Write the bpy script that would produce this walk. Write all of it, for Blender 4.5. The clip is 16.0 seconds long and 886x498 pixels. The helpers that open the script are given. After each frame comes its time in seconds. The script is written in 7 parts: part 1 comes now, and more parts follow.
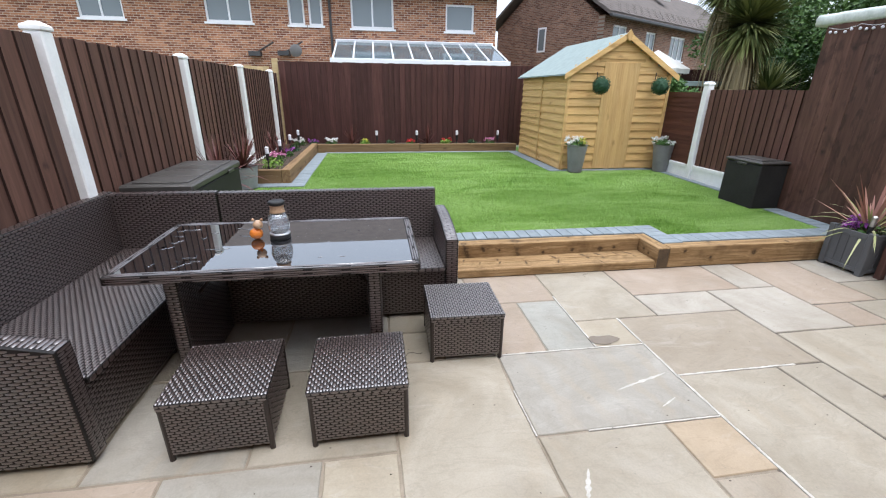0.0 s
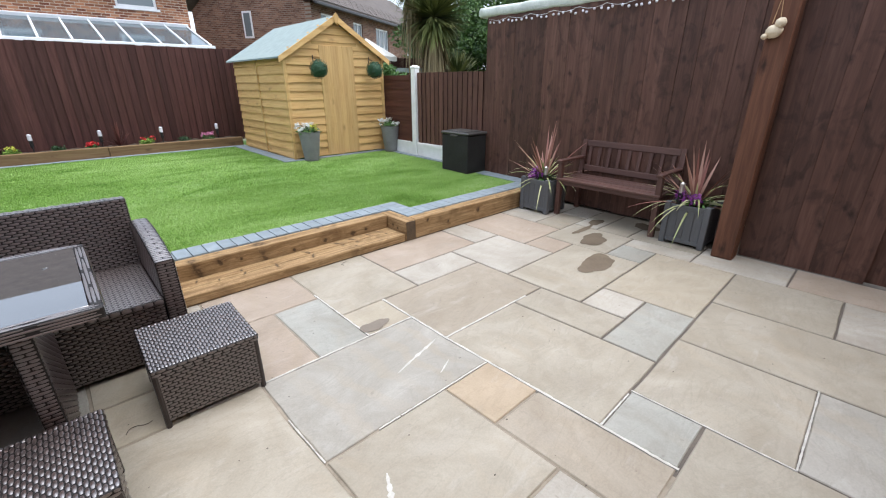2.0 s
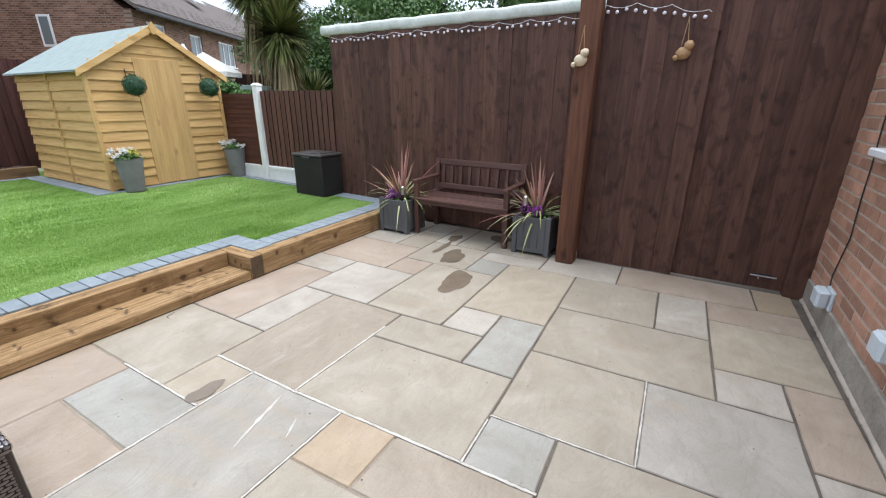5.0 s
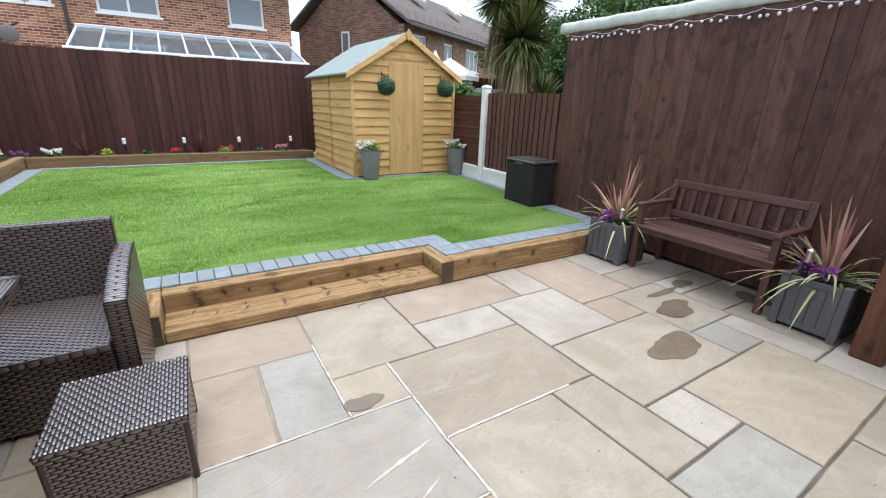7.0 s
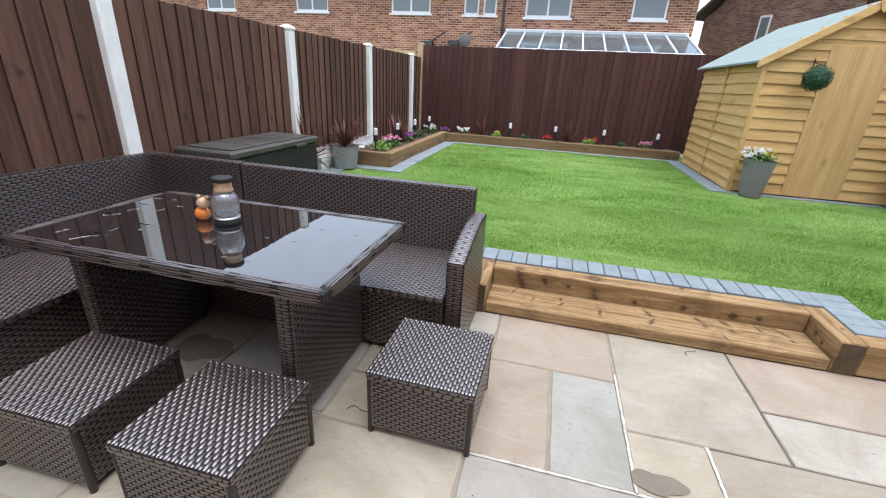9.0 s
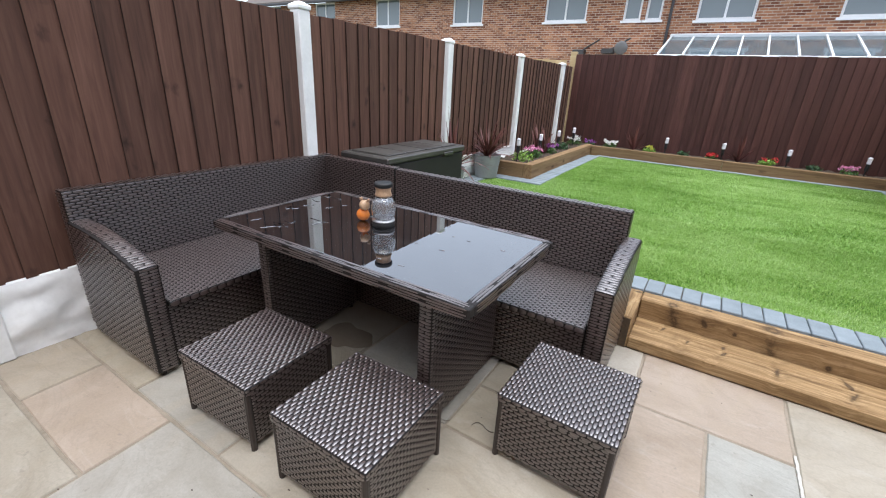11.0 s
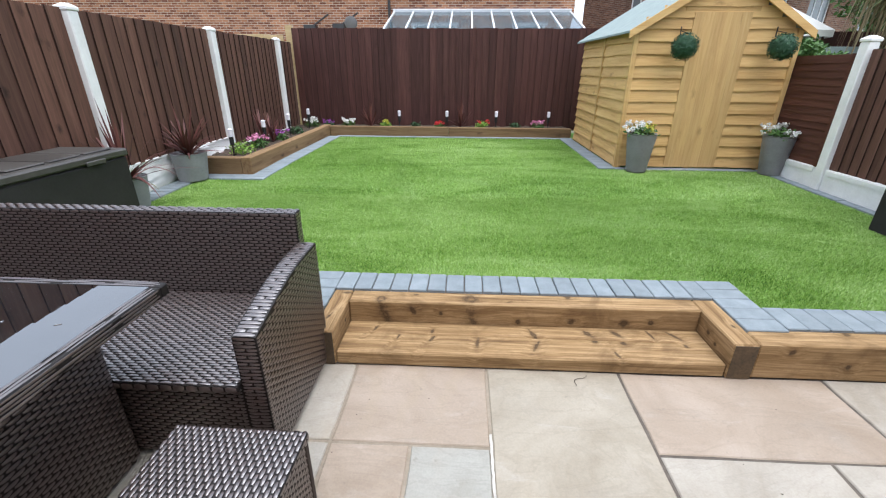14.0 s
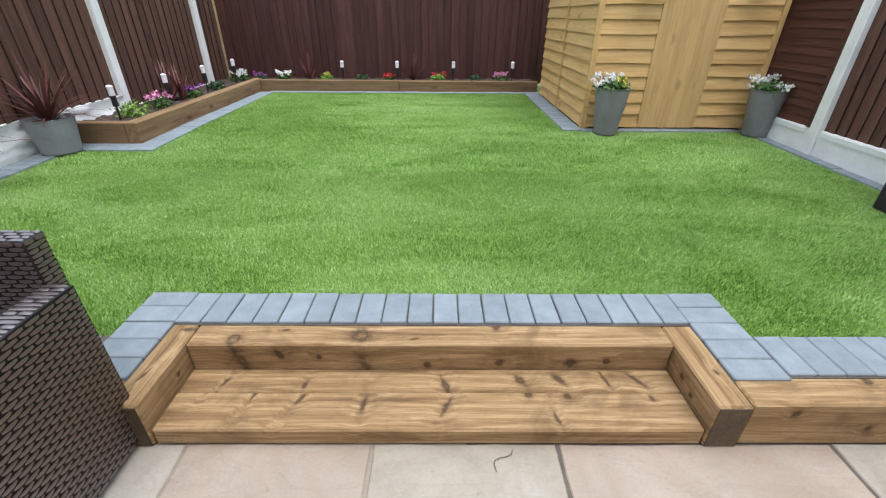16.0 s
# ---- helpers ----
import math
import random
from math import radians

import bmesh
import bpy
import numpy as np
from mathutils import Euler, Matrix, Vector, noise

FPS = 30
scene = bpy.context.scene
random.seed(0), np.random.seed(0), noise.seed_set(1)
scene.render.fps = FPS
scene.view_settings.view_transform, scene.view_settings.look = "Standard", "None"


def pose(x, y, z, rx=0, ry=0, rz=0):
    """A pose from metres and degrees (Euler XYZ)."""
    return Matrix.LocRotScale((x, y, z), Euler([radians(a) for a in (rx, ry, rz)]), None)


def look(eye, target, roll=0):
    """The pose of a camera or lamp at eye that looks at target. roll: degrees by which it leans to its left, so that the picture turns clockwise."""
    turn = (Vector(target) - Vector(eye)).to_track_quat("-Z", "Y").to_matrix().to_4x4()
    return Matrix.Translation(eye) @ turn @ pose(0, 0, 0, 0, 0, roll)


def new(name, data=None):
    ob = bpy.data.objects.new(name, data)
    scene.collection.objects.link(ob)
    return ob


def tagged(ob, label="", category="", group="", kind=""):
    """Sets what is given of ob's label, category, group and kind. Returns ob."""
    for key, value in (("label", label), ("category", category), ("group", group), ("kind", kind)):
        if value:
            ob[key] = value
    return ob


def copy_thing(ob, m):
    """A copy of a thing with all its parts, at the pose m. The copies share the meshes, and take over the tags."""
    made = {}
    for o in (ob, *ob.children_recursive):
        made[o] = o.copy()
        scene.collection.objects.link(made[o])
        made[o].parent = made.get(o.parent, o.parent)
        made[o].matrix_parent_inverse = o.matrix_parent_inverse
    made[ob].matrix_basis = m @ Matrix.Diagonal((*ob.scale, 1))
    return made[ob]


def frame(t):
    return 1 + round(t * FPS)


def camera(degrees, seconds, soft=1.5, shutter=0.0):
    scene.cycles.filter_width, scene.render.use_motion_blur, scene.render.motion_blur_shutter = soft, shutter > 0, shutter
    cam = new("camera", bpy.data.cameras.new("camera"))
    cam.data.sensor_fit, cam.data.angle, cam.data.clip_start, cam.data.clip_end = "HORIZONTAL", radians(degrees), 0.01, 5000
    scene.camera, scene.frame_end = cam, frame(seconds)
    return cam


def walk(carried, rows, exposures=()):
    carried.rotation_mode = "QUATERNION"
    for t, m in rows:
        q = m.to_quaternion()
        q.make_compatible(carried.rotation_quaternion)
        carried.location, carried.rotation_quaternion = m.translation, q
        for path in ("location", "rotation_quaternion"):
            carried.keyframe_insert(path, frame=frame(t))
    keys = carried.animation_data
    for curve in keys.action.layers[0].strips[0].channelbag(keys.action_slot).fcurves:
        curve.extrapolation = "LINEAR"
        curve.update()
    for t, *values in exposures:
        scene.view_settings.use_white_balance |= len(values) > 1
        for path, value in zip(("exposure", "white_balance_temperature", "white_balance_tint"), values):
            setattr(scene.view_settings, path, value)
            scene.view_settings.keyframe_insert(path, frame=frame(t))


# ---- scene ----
cam = camera(93.1, 16.0, 1.15)
PATH = [
    (0, (-0.895, -0.095, 1.457), (-0.607, 1.752, 0.748), 0.7),
    (0.5, (-0.86, 0.037, 1.385), (-0.379, 1.859, 0.714), 0.8),
    (1, (-0.828, 0.109, 1.366), (-0.072, 1.826, 0.673), -0.3),
    (1.5, (-0.775, 0.124, 1.366), (0.26, 1.673, 0.639), -0.2),
    (2, (-0.715, 0.104, 1.363), (0.543, 1.472, 0.624), -0.1),
    (2.5, (-0.669, 0.082, 1.355), (0.766, 1.272, 0.632), -0.5),
    (3, (-0.656, 0.039, 1.376), (0.906, 1.066, 0.666), -0.6),
    (3.6, (-0.624, 0.046, 1.378), (1.026, 0.936, 0.681), -0.47),
    (4.25, (-0.544, 0.061, 1.382), (1.131, 0.913, 0.698), -0.19),
    (4.9, (-0.465, 0.077, 1.386), (1.178, 1.0, 0.715), 0.19),
    (5.5, (-0.433, 0.084, 1.388), (1.122, 1.157, 0.731), 0.6),
    (6, (-0.287, 0.131, 1.383), (1.143, 1.37, 0.735), 1.0),
    (6.5, (-0.188, 0.257, 1.362), (1.063, 1.677, 0.715), 1.5),
    (7, (-0.106, 0.401, 1.37), (0.886, 2.006, 0.706), 1.9),
    (7.5, (-0.062, 0.509, 1.352), (0.597, 2.266, 0.661), 2.5),
    (8, (0.006, 0.622, 1.334), (0.279, 2.47, 0.618), 2.8),
    (8.5, (-0.021, 0.684, 1.335), (-0.134, 2.539, 0.594), 2.7),
    (9, (-0.088, 0.706, 1.321), (-0.522, 2.512, 0.579), 3.1),
    (9.5, (-0.144, 0.695, 1.33), (-0.833, 2.422, 0.592), 3.1),
    (10.1, (-0.156, 0.702, 1.33), (-1.047, 2.336, 0.598), 3.02),
    (10.75, (-0.185, 0.72, 1.331), (-1.162, 2.304, 0.598), 3.05),
    (11.4, (-0.214, 0.739, 1.332), (-1.149, 2.343, 0.59), 2.81),
    (12, (-0.226, 0.746, 1.332), (-1.007, 2.423, 0.572), 2.0),
    (12.5, (-0.123, 0.898, 1.326), (-0.722, 2.643, 0.554), 1.2),
    (13, (0.034, 1.025, 1.313), (-0.374, 2.825, 0.543), 0.8),
    (13.5, (0.142, 1.182, 1.311), (-0.084, 3.011, 0.534), 0.4),
    (14, (0.24, 1.362, 1.326), (0.153, 3.197, 0.536), 0.3),
    (14.5, (0.344, 1.552, 1.312), (0.347, 3.378, 0.494), 0.5),
    (15, (0.477, 1.735, 1.302), (0.516, 3.541, 0.444), 0.7),
    (15.5, (0.546, 1.91, 1.277), (0.587, 3.686, 0.358), 0.6),
    (16, (0.599, 2.082, 1.269), (0.612, 3.828, 0.293), 0.4),
]
walk(cam, [(t, look(eye, target, roll)) for t, eye, target, roll in PATH], [(0.0, 1.12, 6000, 10), (14.0, 1.12, 6000, 10), (16.0, 1.01, 6000, 10)])

# ---- world, sun, exposure ----
world = bpy.data.worlds.new("overcast_sky")
scene.world = world
world.use_nodes = True
wn = world.node_tree.nodes
sky = wn.new("ShaderNodeTexSky")
sky.sky_type = "NISHITA"
sky.sun_disc = False
sky.sun_elevation = radians(68)
sky.sun_rotation = radians(155)
sky.air_density = 1.0
sky.dust_density = 4.0
sky.ozone_density = 0.3
wn["Background"].inputs["Strength"].default_value = 0.124
cloud = wn.new("ShaderNodeMix")
cloud.data_type = "RGBA"
cloud.inputs[0].default_value = 0.6
cloud.inputs[7].default_value = (6.6, 6.9, 7.3, 1)
world.node_tree.links.new(sky.outputs["Color"], cloud.inputs[6])
world.node_tree.links.new(cloud.outputs[2], wn["Background"].inputs["Color"])

sun = new("sun", bpy.data.lights.new("sun", "SUN"))
sun.data.energy = 1.5
sun.data.angle = radians(60)
sun.data.color = (1.0, 0.98, 0.96)
sun.matrix_world = look((0, 0, 20), (-2.5, 1.5, 0.0))


# ---- materials ----
def ramp(nt, fac, stops):
    node = nt.nodes.new("ShaderNodeValToRGB")
    el = node.color_ramp.elements
    while len(el) < len(stops):
        el.new(0.5)
    for e, (p, c) in zip(el, stops):
        e.position, e.color = p, (*c, 1)
    nt.links.new(fac, node.inputs["Fac"])
    return node.outputs["Color"]


def noise_tex(nt, vec, scale, detail=4.0, rough=0.55, distortion=0.0):
    n = nt.nodes.new("ShaderNodeTexNoise")
    n.inputs["Scale"].default_value = scale
    n.inputs["Detail"].default_value = detail
    n.inputs["Roughness"].default_value = rough
    n.inputs["Distortion"].default_value = distortion
    nt.links.new(vec, n.inputs["Vector"])
    return n.outputs["Fac"]


def mix(nt, fac, a, b, kind="MIX"):
    m = nt.nodes.new("ShaderNodeMix")
    m.data_type, m.blend_type = "RGBA", kind
    if hasattr(fac, "links"):
        nt.links.new(fac, m.inputs[0])
    else:
        m.inputs[0].default_value = fac
    for sock, v in ((m.inputs[6], a), (m.inputs[7], b)):
        if hasattr(v, "links"):
            nt.links.new(v, sock)
        else:
            sock.default_value = (*v, 1)
    return m.outputs[2]


def maths(nt, op, a, b=0.0, clamp=False):
    m = nt.nodes.new("ShaderNodeMath")
    m.operation, m.use_clamp = op, clamp
    for sock, v in ((m.inputs[0], a), (m.inputs[1], b)):
        if hasattr(v, "links"):
            nt.links.new(v, sock)
        else:
            sock.default_value = v
    return m.outputs[0]


def mapping(nt, scale=(1, 1, 1), world_space=False, offset=True):
    """Coordinates, shifted at random from object to object."""
    if world_space:
        vec = nt.nodes.new("ShaderNodeNewGeometry").outputs["Position"]
    else:
        vec = nt.nodes.new("ShaderNodeTexCoord").outputs["Object"]
    mp = nt.nodes.new("ShaderNodeMapping")
    mp.inputs["Scale"].default_value = scale
    nt.links.new(vec, mp.inputs["Vector"])
    if offset and not world_space:
        info = nt.nodes.new("ShaderNodeObjectInfo").outputs["Random"]
        comb = nt.nodes.new("ShaderNodeCombineXYZ")
        for k, f in enumerate((37.0, 53.0, 71.0)):
            nt.links.new(maths(nt, "MULTIPLY", info, f), comb.inputs[k])
        nt.links.new(comb.outputs[0], mp.inputs["Location"])
    return mp.outputs[0]


def material(name, rough=0.7, metallic=0.0, spec=0.5):
    m = bpy.data.materials.new(name)
    m.use_nodes = True
    b = m.node_tree.nodes["Principled BSDF"]
    b.inputs["Roughness"].default_value = rough
    b.inputs["Metallic"].default_value = metallic
    b.inputs["Specular IOR Level"].default_value = spec
    return m, m.node_tree, b


def bump(nt, b, height, strength=0.3, dist=0.01):
    n = nt.nodes.new("ShaderNodeBump")
    n.inputs["Strength"].default_value = strength
    n.inputs["Distance"].default_value = dist
    nt.links.new(height, n.inputs["Height"])
    nt.links.new(n.outputs[0], b.inputs["Normal"])


def plain(name, a, c, scale=8.0, rough=0.6, bumps=0.15, metallic=0.0, spec=0.5, stretch=(1, 1, 1), world_space=False, vary=0.0, dist=0.005):
    """Two tones of one surface at two scales, with a fine relief."""
    m, nt, b = material(name, rough, metallic, spec)
    vec = mapping(nt, stretch, world_space)
    big = noise_tex(nt, vec, scale, 5.0)
    fine = noise_tex(nt, vec, scale * 9, 3.0)
    both = maths(nt, "ADD", maths(nt, "MULTIPLY", big, 0.7), maths(nt, "MULTIPLY", fine, 0.3))
    col = ramp(nt, both, ((0.3, a), (0.7, c)))
    if vary:
        info = nt.nodes.new("ShaderNodeObjectInfo").outputs["Random"]
        col = mix(nt, 1.0, col, ramp(nt, info, ((0.0, (1 - vary,) * 3), (1.0, (1 + vary,) * 3))), "MULTIPLY")
    nt.links.new(col, b.inputs["Base Color"])
    nt.links.new(maths(nt, "ADD", maths(nt, "MULTIPLY", big, 0.25), rough - 0.12), b.inputs["Roughness"])
    if bumps:
        bump(nt, b, both, bumps, dist)
    return m


def timber(name, dark, mid, light, along="z", rough=0.75, knots=0.6, vary=0.15, spec=0.3, grain=1.0, stain=0.0, knot_len=2.6):
    """Sawn timber with long grain, scattered knots and a tone of its own per board."""
    m, nt, b = material(name, rough, 0.0, spec)
    k = {"x": 0, "y": 1, "z": 2}[along]
    s = [14.0 * grain] * 3
    s[k] = 0.9 * grain
    vec = mapping(nt, s)
    fibre = noise_tex(nt, vec, 3.0, 6.0, 0.6, 0.6)
    wide = noise_tex(nt, vec, 0.6, 3.0)
    both = maths(nt, "ADD", maths(nt, "MULTIPLY", fibre, 0.55), maths(nt, "MULTIPLY", wide, 0.45))
    col = ramp(nt, both, ((0.3, dark), (0.5, mid), (0.72, light)))
    if knots:
        s2 = [6.0] * 3
        s2[k] = knot_len
        v = nt.nodes.new("ShaderNodeTexVoronoi")
        v.inputs["Scale"].default_value = 1.0
        nt.links.new(mapping(nt, s2), v.inputs["Vector"])
        ragged = maths(nt, "MULTIPLY", maths(nt, "SUBTRACT", noise_tex(nt, mapping(nt, tuple(6 * q for q in s2)), 1.0, 4.0, 0.65), 0.5), 0.34)
        spot = ramp(nt, maths(nt, "ADD", v.outputs["Distance"], ragged), ((0.02, (1, 1, 1)), (0.09, (0.55,) * 3), (0.20, (0, 0, 0))))
        col = mix(nt, maths(nt, "MULTIPLY", spot, knots), col, tuple(c * 0.4 for c in dark))
    if stain:
        s3 = [6.0] * 3
        s3[k] = 3.4
        blot = ramp(nt, noise_tex(nt, mapping(nt, s3), 1.0, 5.0, 0.6, 1.5), ((0.51, (0, 0, 0)), (0.65, (1, 1, 1))))
        col = mix(nt, maths(nt, "MULTIPLY", blot, stain), col, tuple(c * 0.5 for c in dark))
    info = nt.nodes.new("ShaderNodeObjectInfo").outputs["Random"]
    tone = ramp(nt, info, ((0.0, (1 - vary,) * 3), (1.0, (1 + vary,) * 3)))
    col = mix(nt, 1.0, col, tone, "MULTIPLY")
    nt.links.new(col, b.inputs["Base Color"])
    bump(nt, b, both, 0.35, 0.004)
    return m


def knotted(name, dark, mid, light, knots, along="x"):
    """Sawn softwood: fine growth lines that bend round the given knots (centre, branch axis, radius)."""
    m, nt, b = material(name, 0.8, 0.0, 0.3)

    def vmath(op, p, q):
        n = nt.nodes.new("ShaderNodeVectorMath")
        n.operation = op
        for sock, v in ((n.inputs[0], p), (n.inputs[1], q)):
            if hasattr(v, "links"):
                nt.links.new(v, sock)
            else:
                sock.default_value = v
        return n

    pos = nt.nodes.new("ShaderNodeTexCoord").outputs["Object"]
    wob = maths(nt, "MULTIPLY", maths(nt, "SUBTRACT", noise_tex(nt, pos, 34.0, 5.0, 0.65), 0.5), 2.6)
    bend, knot = None, None
    for c, d, r in knots:
        rel = vmath("SUBTRACT", pos, c).outputs[0]
        off = vmath("LENGTH", vmath("CROSS_PRODUCT", rel, tuple(Vector(d).normalized())).outputs[0], (0, 0, 0)).outputs["Value"]
        deep = vmath("LENGTH", rel, (0, 0, 0)).outputs["Value"]
        t = maths(nt, "ADD", maths(nt, "MULTIPLY", off, 1 / r), wob)
        t = maths(nt, "ADD", t, maths(nt, "MULTIPLY", deep, 22.0 if r < 0.02 else 5.0))
        f = ramp(nt, maths(nt, "MULTIPLY", t, 0.3), ((0.0, (0.35 if r > 0.02 else 0.9,) * 3), (0.14, (0.55 if r > 0.02 else 1.0,) * 3), (0.24, (1,) * 3), (0.36, (0.6,) * 3), (0.50, (0.2,) * 3), (0.85, (0, 0, 0))))
        g = ramp(nt, maths(nt, "MULTIPLY", off, 0.22 / r), ((0.0, (1, 1, 1)), (1.0, (0, 0, 0))))
        bend = g if bend is None else maths(nt, "ADD", bend, g)
        knot = f if knot is None else maths(nt, "MAXIMUM", knot, f)
    push = nt.nodes.new("ShaderNodeCombineXYZ")
    for k in ((1, 2) if along == "x" else (0, 2)):
        nt.links.new(maths(nt, "MULTIPLY", bend, 0.012), push.inputs[k])
    grain = vmath("ADD", pos, push.outputs[0]).outputs[0]
    sc = (1.1, 26.0, 26.0) if along == "x" else (26.0, 1.1, 26.0)
    lines = noise_tex(nt, vmath("MULTIPLY", grain, sc).outputs[0], 2.4, 7.0, 0.68, 0.5)
    wide = noise_tex(nt, vmath("MULTIPLY", grain, tuple(0.22 * q for q in sc)).outputs[0], 1.4, 4.0, 0.6, 0.8)
    both = maths(nt, "ADD", maths(nt, "MULTIPLY", lines, 0.6), maths(nt, "MULTIPLY", wide, 0.4))
    col = ramp(nt, both, ((0.34, dark), (0.47, mid), (0.62, light)))
    damp = ramp(nt, noise_tex(nt, pos, 4.0, 5.0, 0.65, 1.2), ((0.50, (0, 0, 0)), (0.68, (1, 1, 1))))
    col = mix(nt, maths(nt, "MULTIPLY", damp, 0.5), col, tuple(0.8 * q for q in dark))
    col = mix(nt, maths(nt, "MULTIPLY", knot, 0.85), col, tuple(0.34 * q for q in dark))
    nt.links.new(col, b.inputs["Base Color"])
    bump(nt, b, both, 0.5, 0.004)
    return m


def sandstone(name, a, c, e, vary=0.06):
    """Riven sandstone: drifting tones, thin mineral veins, fine pitting."""
    m, nt, b = material(name, 0.72, 0.0, 0.35)
    a, c, e = (tuple(p * q for p, q in zip(t, (0.950, 0.945, 0.937))) for t in (a, c, e))
    vec = mapping(nt, (1, 1, 1))
    broad = noise_tex(nt, vec, 2.2, 6.0, 0.6, 1.2)
    vein = noise_tex(nt, mapping(nt, (1.0, 2.4, 1.0)), 1.5, 6.0, 0.6, 2.6)
    grit = noise_tex(nt, vec, 120.0, 3.0)
    col = ramp(nt, broad, ((0.3, a), (0.52, c), (0.72, e)))
    lines = ramp(nt, vein, ((0.47, (0, 0, 0)), (0.5, (1, 1, 1)), (0.53, (0, 0, 0))))
    col = mix(nt, maths(nt, "MULTIPLY", lines, 0.2), col, tuple(x * 0.72 for x in a))
    # flowing iron-stained bands, only here and there
    wave = nt.nodes.new("ShaderNodeTexWave")
    for k, v in (("Scale", 2.6), ("Distortion", 9.0), ("Detail", 4.0), ("Detail Scale", 0.7), ("Detail Roughness", 0.6)):
        wave.inputs[k].default_value = v
    nt.links.new(mapping(nt, (0.7, 1.0, 1.0)), wave.inputs["Vector"])
    where = ramp(nt, noise_tex(nt, vec, 1.3, 3.0), ((0.46, (0, 0, 0)), (0.62, (1, 1, 1))))
    band = ramp(nt, wave.outputs["Fac"], ((0.55, (0, 0, 0)), (0.9, (1, 1, 1))))
    col = mix(nt, maths(nt, "MULTIPLY", maths(nt, "MULTIPLY", band, where), 0.24), col, (0.33, 0.265, 0.185))
    pale = ramp(nt, noise_tex(nt, mapping(nt, (1.0, 3.0, 1.0)), 3.0, 6.0, 0.7, 1.0), ((0.58, (0, 0, 0)), (0.74, (1, 1, 1))))
    col = mix(nt, maths(nt, "MULTIPLY", pale, 0.30), col, (0.47, 0.44, 0.40))
    pit = ramp(nt, noise_tex(nt, vec, 26.0, 2.0), ((0.70, (0, 0, 0)), (0.76, (1, 1, 1))))
    col = mix(nt, maths(nt, "MULTIPLY", pit, 0.35), col, (0.16, 0.135, 0.11))
    stain = ramp(nt, noise_tex(nt, vec, 5.0, 4.0), ((0.55, (0, 0, 0)), (0.75, (1, 1, 1))))
    col = mix(nt, maths(nt, "MULTIPLY", stain, 0.26), col, (0.30, 0.27, 0.23))
    speck = ramp(nt, grit, ((0.35, (0.95,) * 3), (0.65, (1.04,) * 3)))
    col = mix(nt, 1.0, col, speck, "MULTIPLY")
    info = nt.nodes.new("ShaderNodeObjectInfo").outputs["Random"]
    col = mix(nt, 1.0, col, ramp(nt, info, ((0.0, (1 - vary,) * 3), (1.0, (1 + vary,) * 3))), "MULTIPLY")
    nt.links.new(col, b.inputs["Base Color"])
    nt.links.new(maths(nt, "ADD", maths(nt, "MULTIPLY", broad, 0.35), 0.42), b.inputs["Roughness"])
    h = maths(nt, "ADD", maths(nt, "MULTIPLY", broad, 0.8), maths(nt, "MULTIPLY", grit, 0.06))
    bump(nt, b, h, 0.75, 0.016)
    return m


STONE = {
    "buff": sandstone("sandstone_buff", (0.267, 0.230, 0.173), (0.326, 0.289, 0.227), (0.382, 0.341, 0.275)),
    "grey": sandstone("sandstone_grey", (0.252, 0.231, 0.190), (0.307, 0.285, 0.244), (0.359, 0.337, 0.296)),
    "blue": sandstone("sandstone_blue", (0.260, 0.244, 0.205), (0.317, 0.308, 0.269), (0.371, 0.364, 0.328)),
    "pink": sandstone("sandstone_pink", (0.283, 0.223, 0.166), (0.345, 0.280, 0.218), (0.403, 0.330, 0.265)),
    "tan": sandstone("sandstone_tan", (0.290, 0.223, 0.147), (0.355, 0.280, 0.193), (0.415, 0.330, 0.234)),
    "pale": sandstone("sandstone_pale", (0.310, 0.274, 0.221), (0.378, 0.345, 0.291), (0.442, 0.407, 0.354)),
    "sand": sandstone("sandstone_sand", (0.287, 0.244, 0.180), (0.350, 0.305, 0.231), (0.410, 0.360, 0.280)),
    "brown": sandstone("sandstone_brown", (0.252, 0.209, 0.153), (0.307, 0.262, 0.201), (0.359, 0.310, 0.245)),
}
MORTAR = plain("dark_mortar", (0.055, 0.045, 0.036), (0.15, 0.125, 0.10), 6.0, 0.9, 0.5, world_space=True)
MORTAR_TAN = plain("sandy_mortar", (0.17, 0.14, 0.10), (0.31, 0.26, 0.20), 6.0, 0.9, 0.5, world_space=True)
LIME = plain("pale_lime_mortar", (0.32, 0.30, 0.26), (0.58, 0.55, 0.50), 14.0, 0.9, 0.5)
WET = plain("wet_stone", (0.135, 0.105, 0.075), (0.20, 0.16, 0.115), 5.0, 0.22, 0.1, spec=0.5)
FENCE = timber("brown_stained_boards", (0.052, 0.026, 0.018), (0.110, 0.053, 0.036), (0.170, 0.090, 0.063), "z", 0.78, 0.8, 0.28, knot_len=4.0)
FENCE_BACK = timber("red_brown_stained_boards", (0.036, 0.013, 0.010), (0.064, 0.025, 0.020), (0.10, 0.043, 0.035), "z", 0.75, 0.35, 0.22)
FENCE_LOW = timber("warm_brown_stained_boards", (0.058, 0.027, 0.019), (0.115, 0.055, 0.039), (0.175, 0.092, 0.069), "z", 0.78, 0.6, 0.2, knot_len=4.0)
# shadow lines between the fence boards, put into the colour of their edges
FENCE_EDGE_SHADE = timber("shaded_board_edge", (0.018, 0.009, 0.006), (0.032, 0.016, 0.012), (0.050, 0.027, 0.020), "z", 0.85, 0.0, 0.1)
FENCE_TALL = timber("dark_stained_boards", (0.050, 0.024, 0.016), (0.092, 0.044, 0.031), (0.148, 0.079, 0.058), "z", 0.6, 0.9, 0.24, stain=0.55, knot_len=4.4)
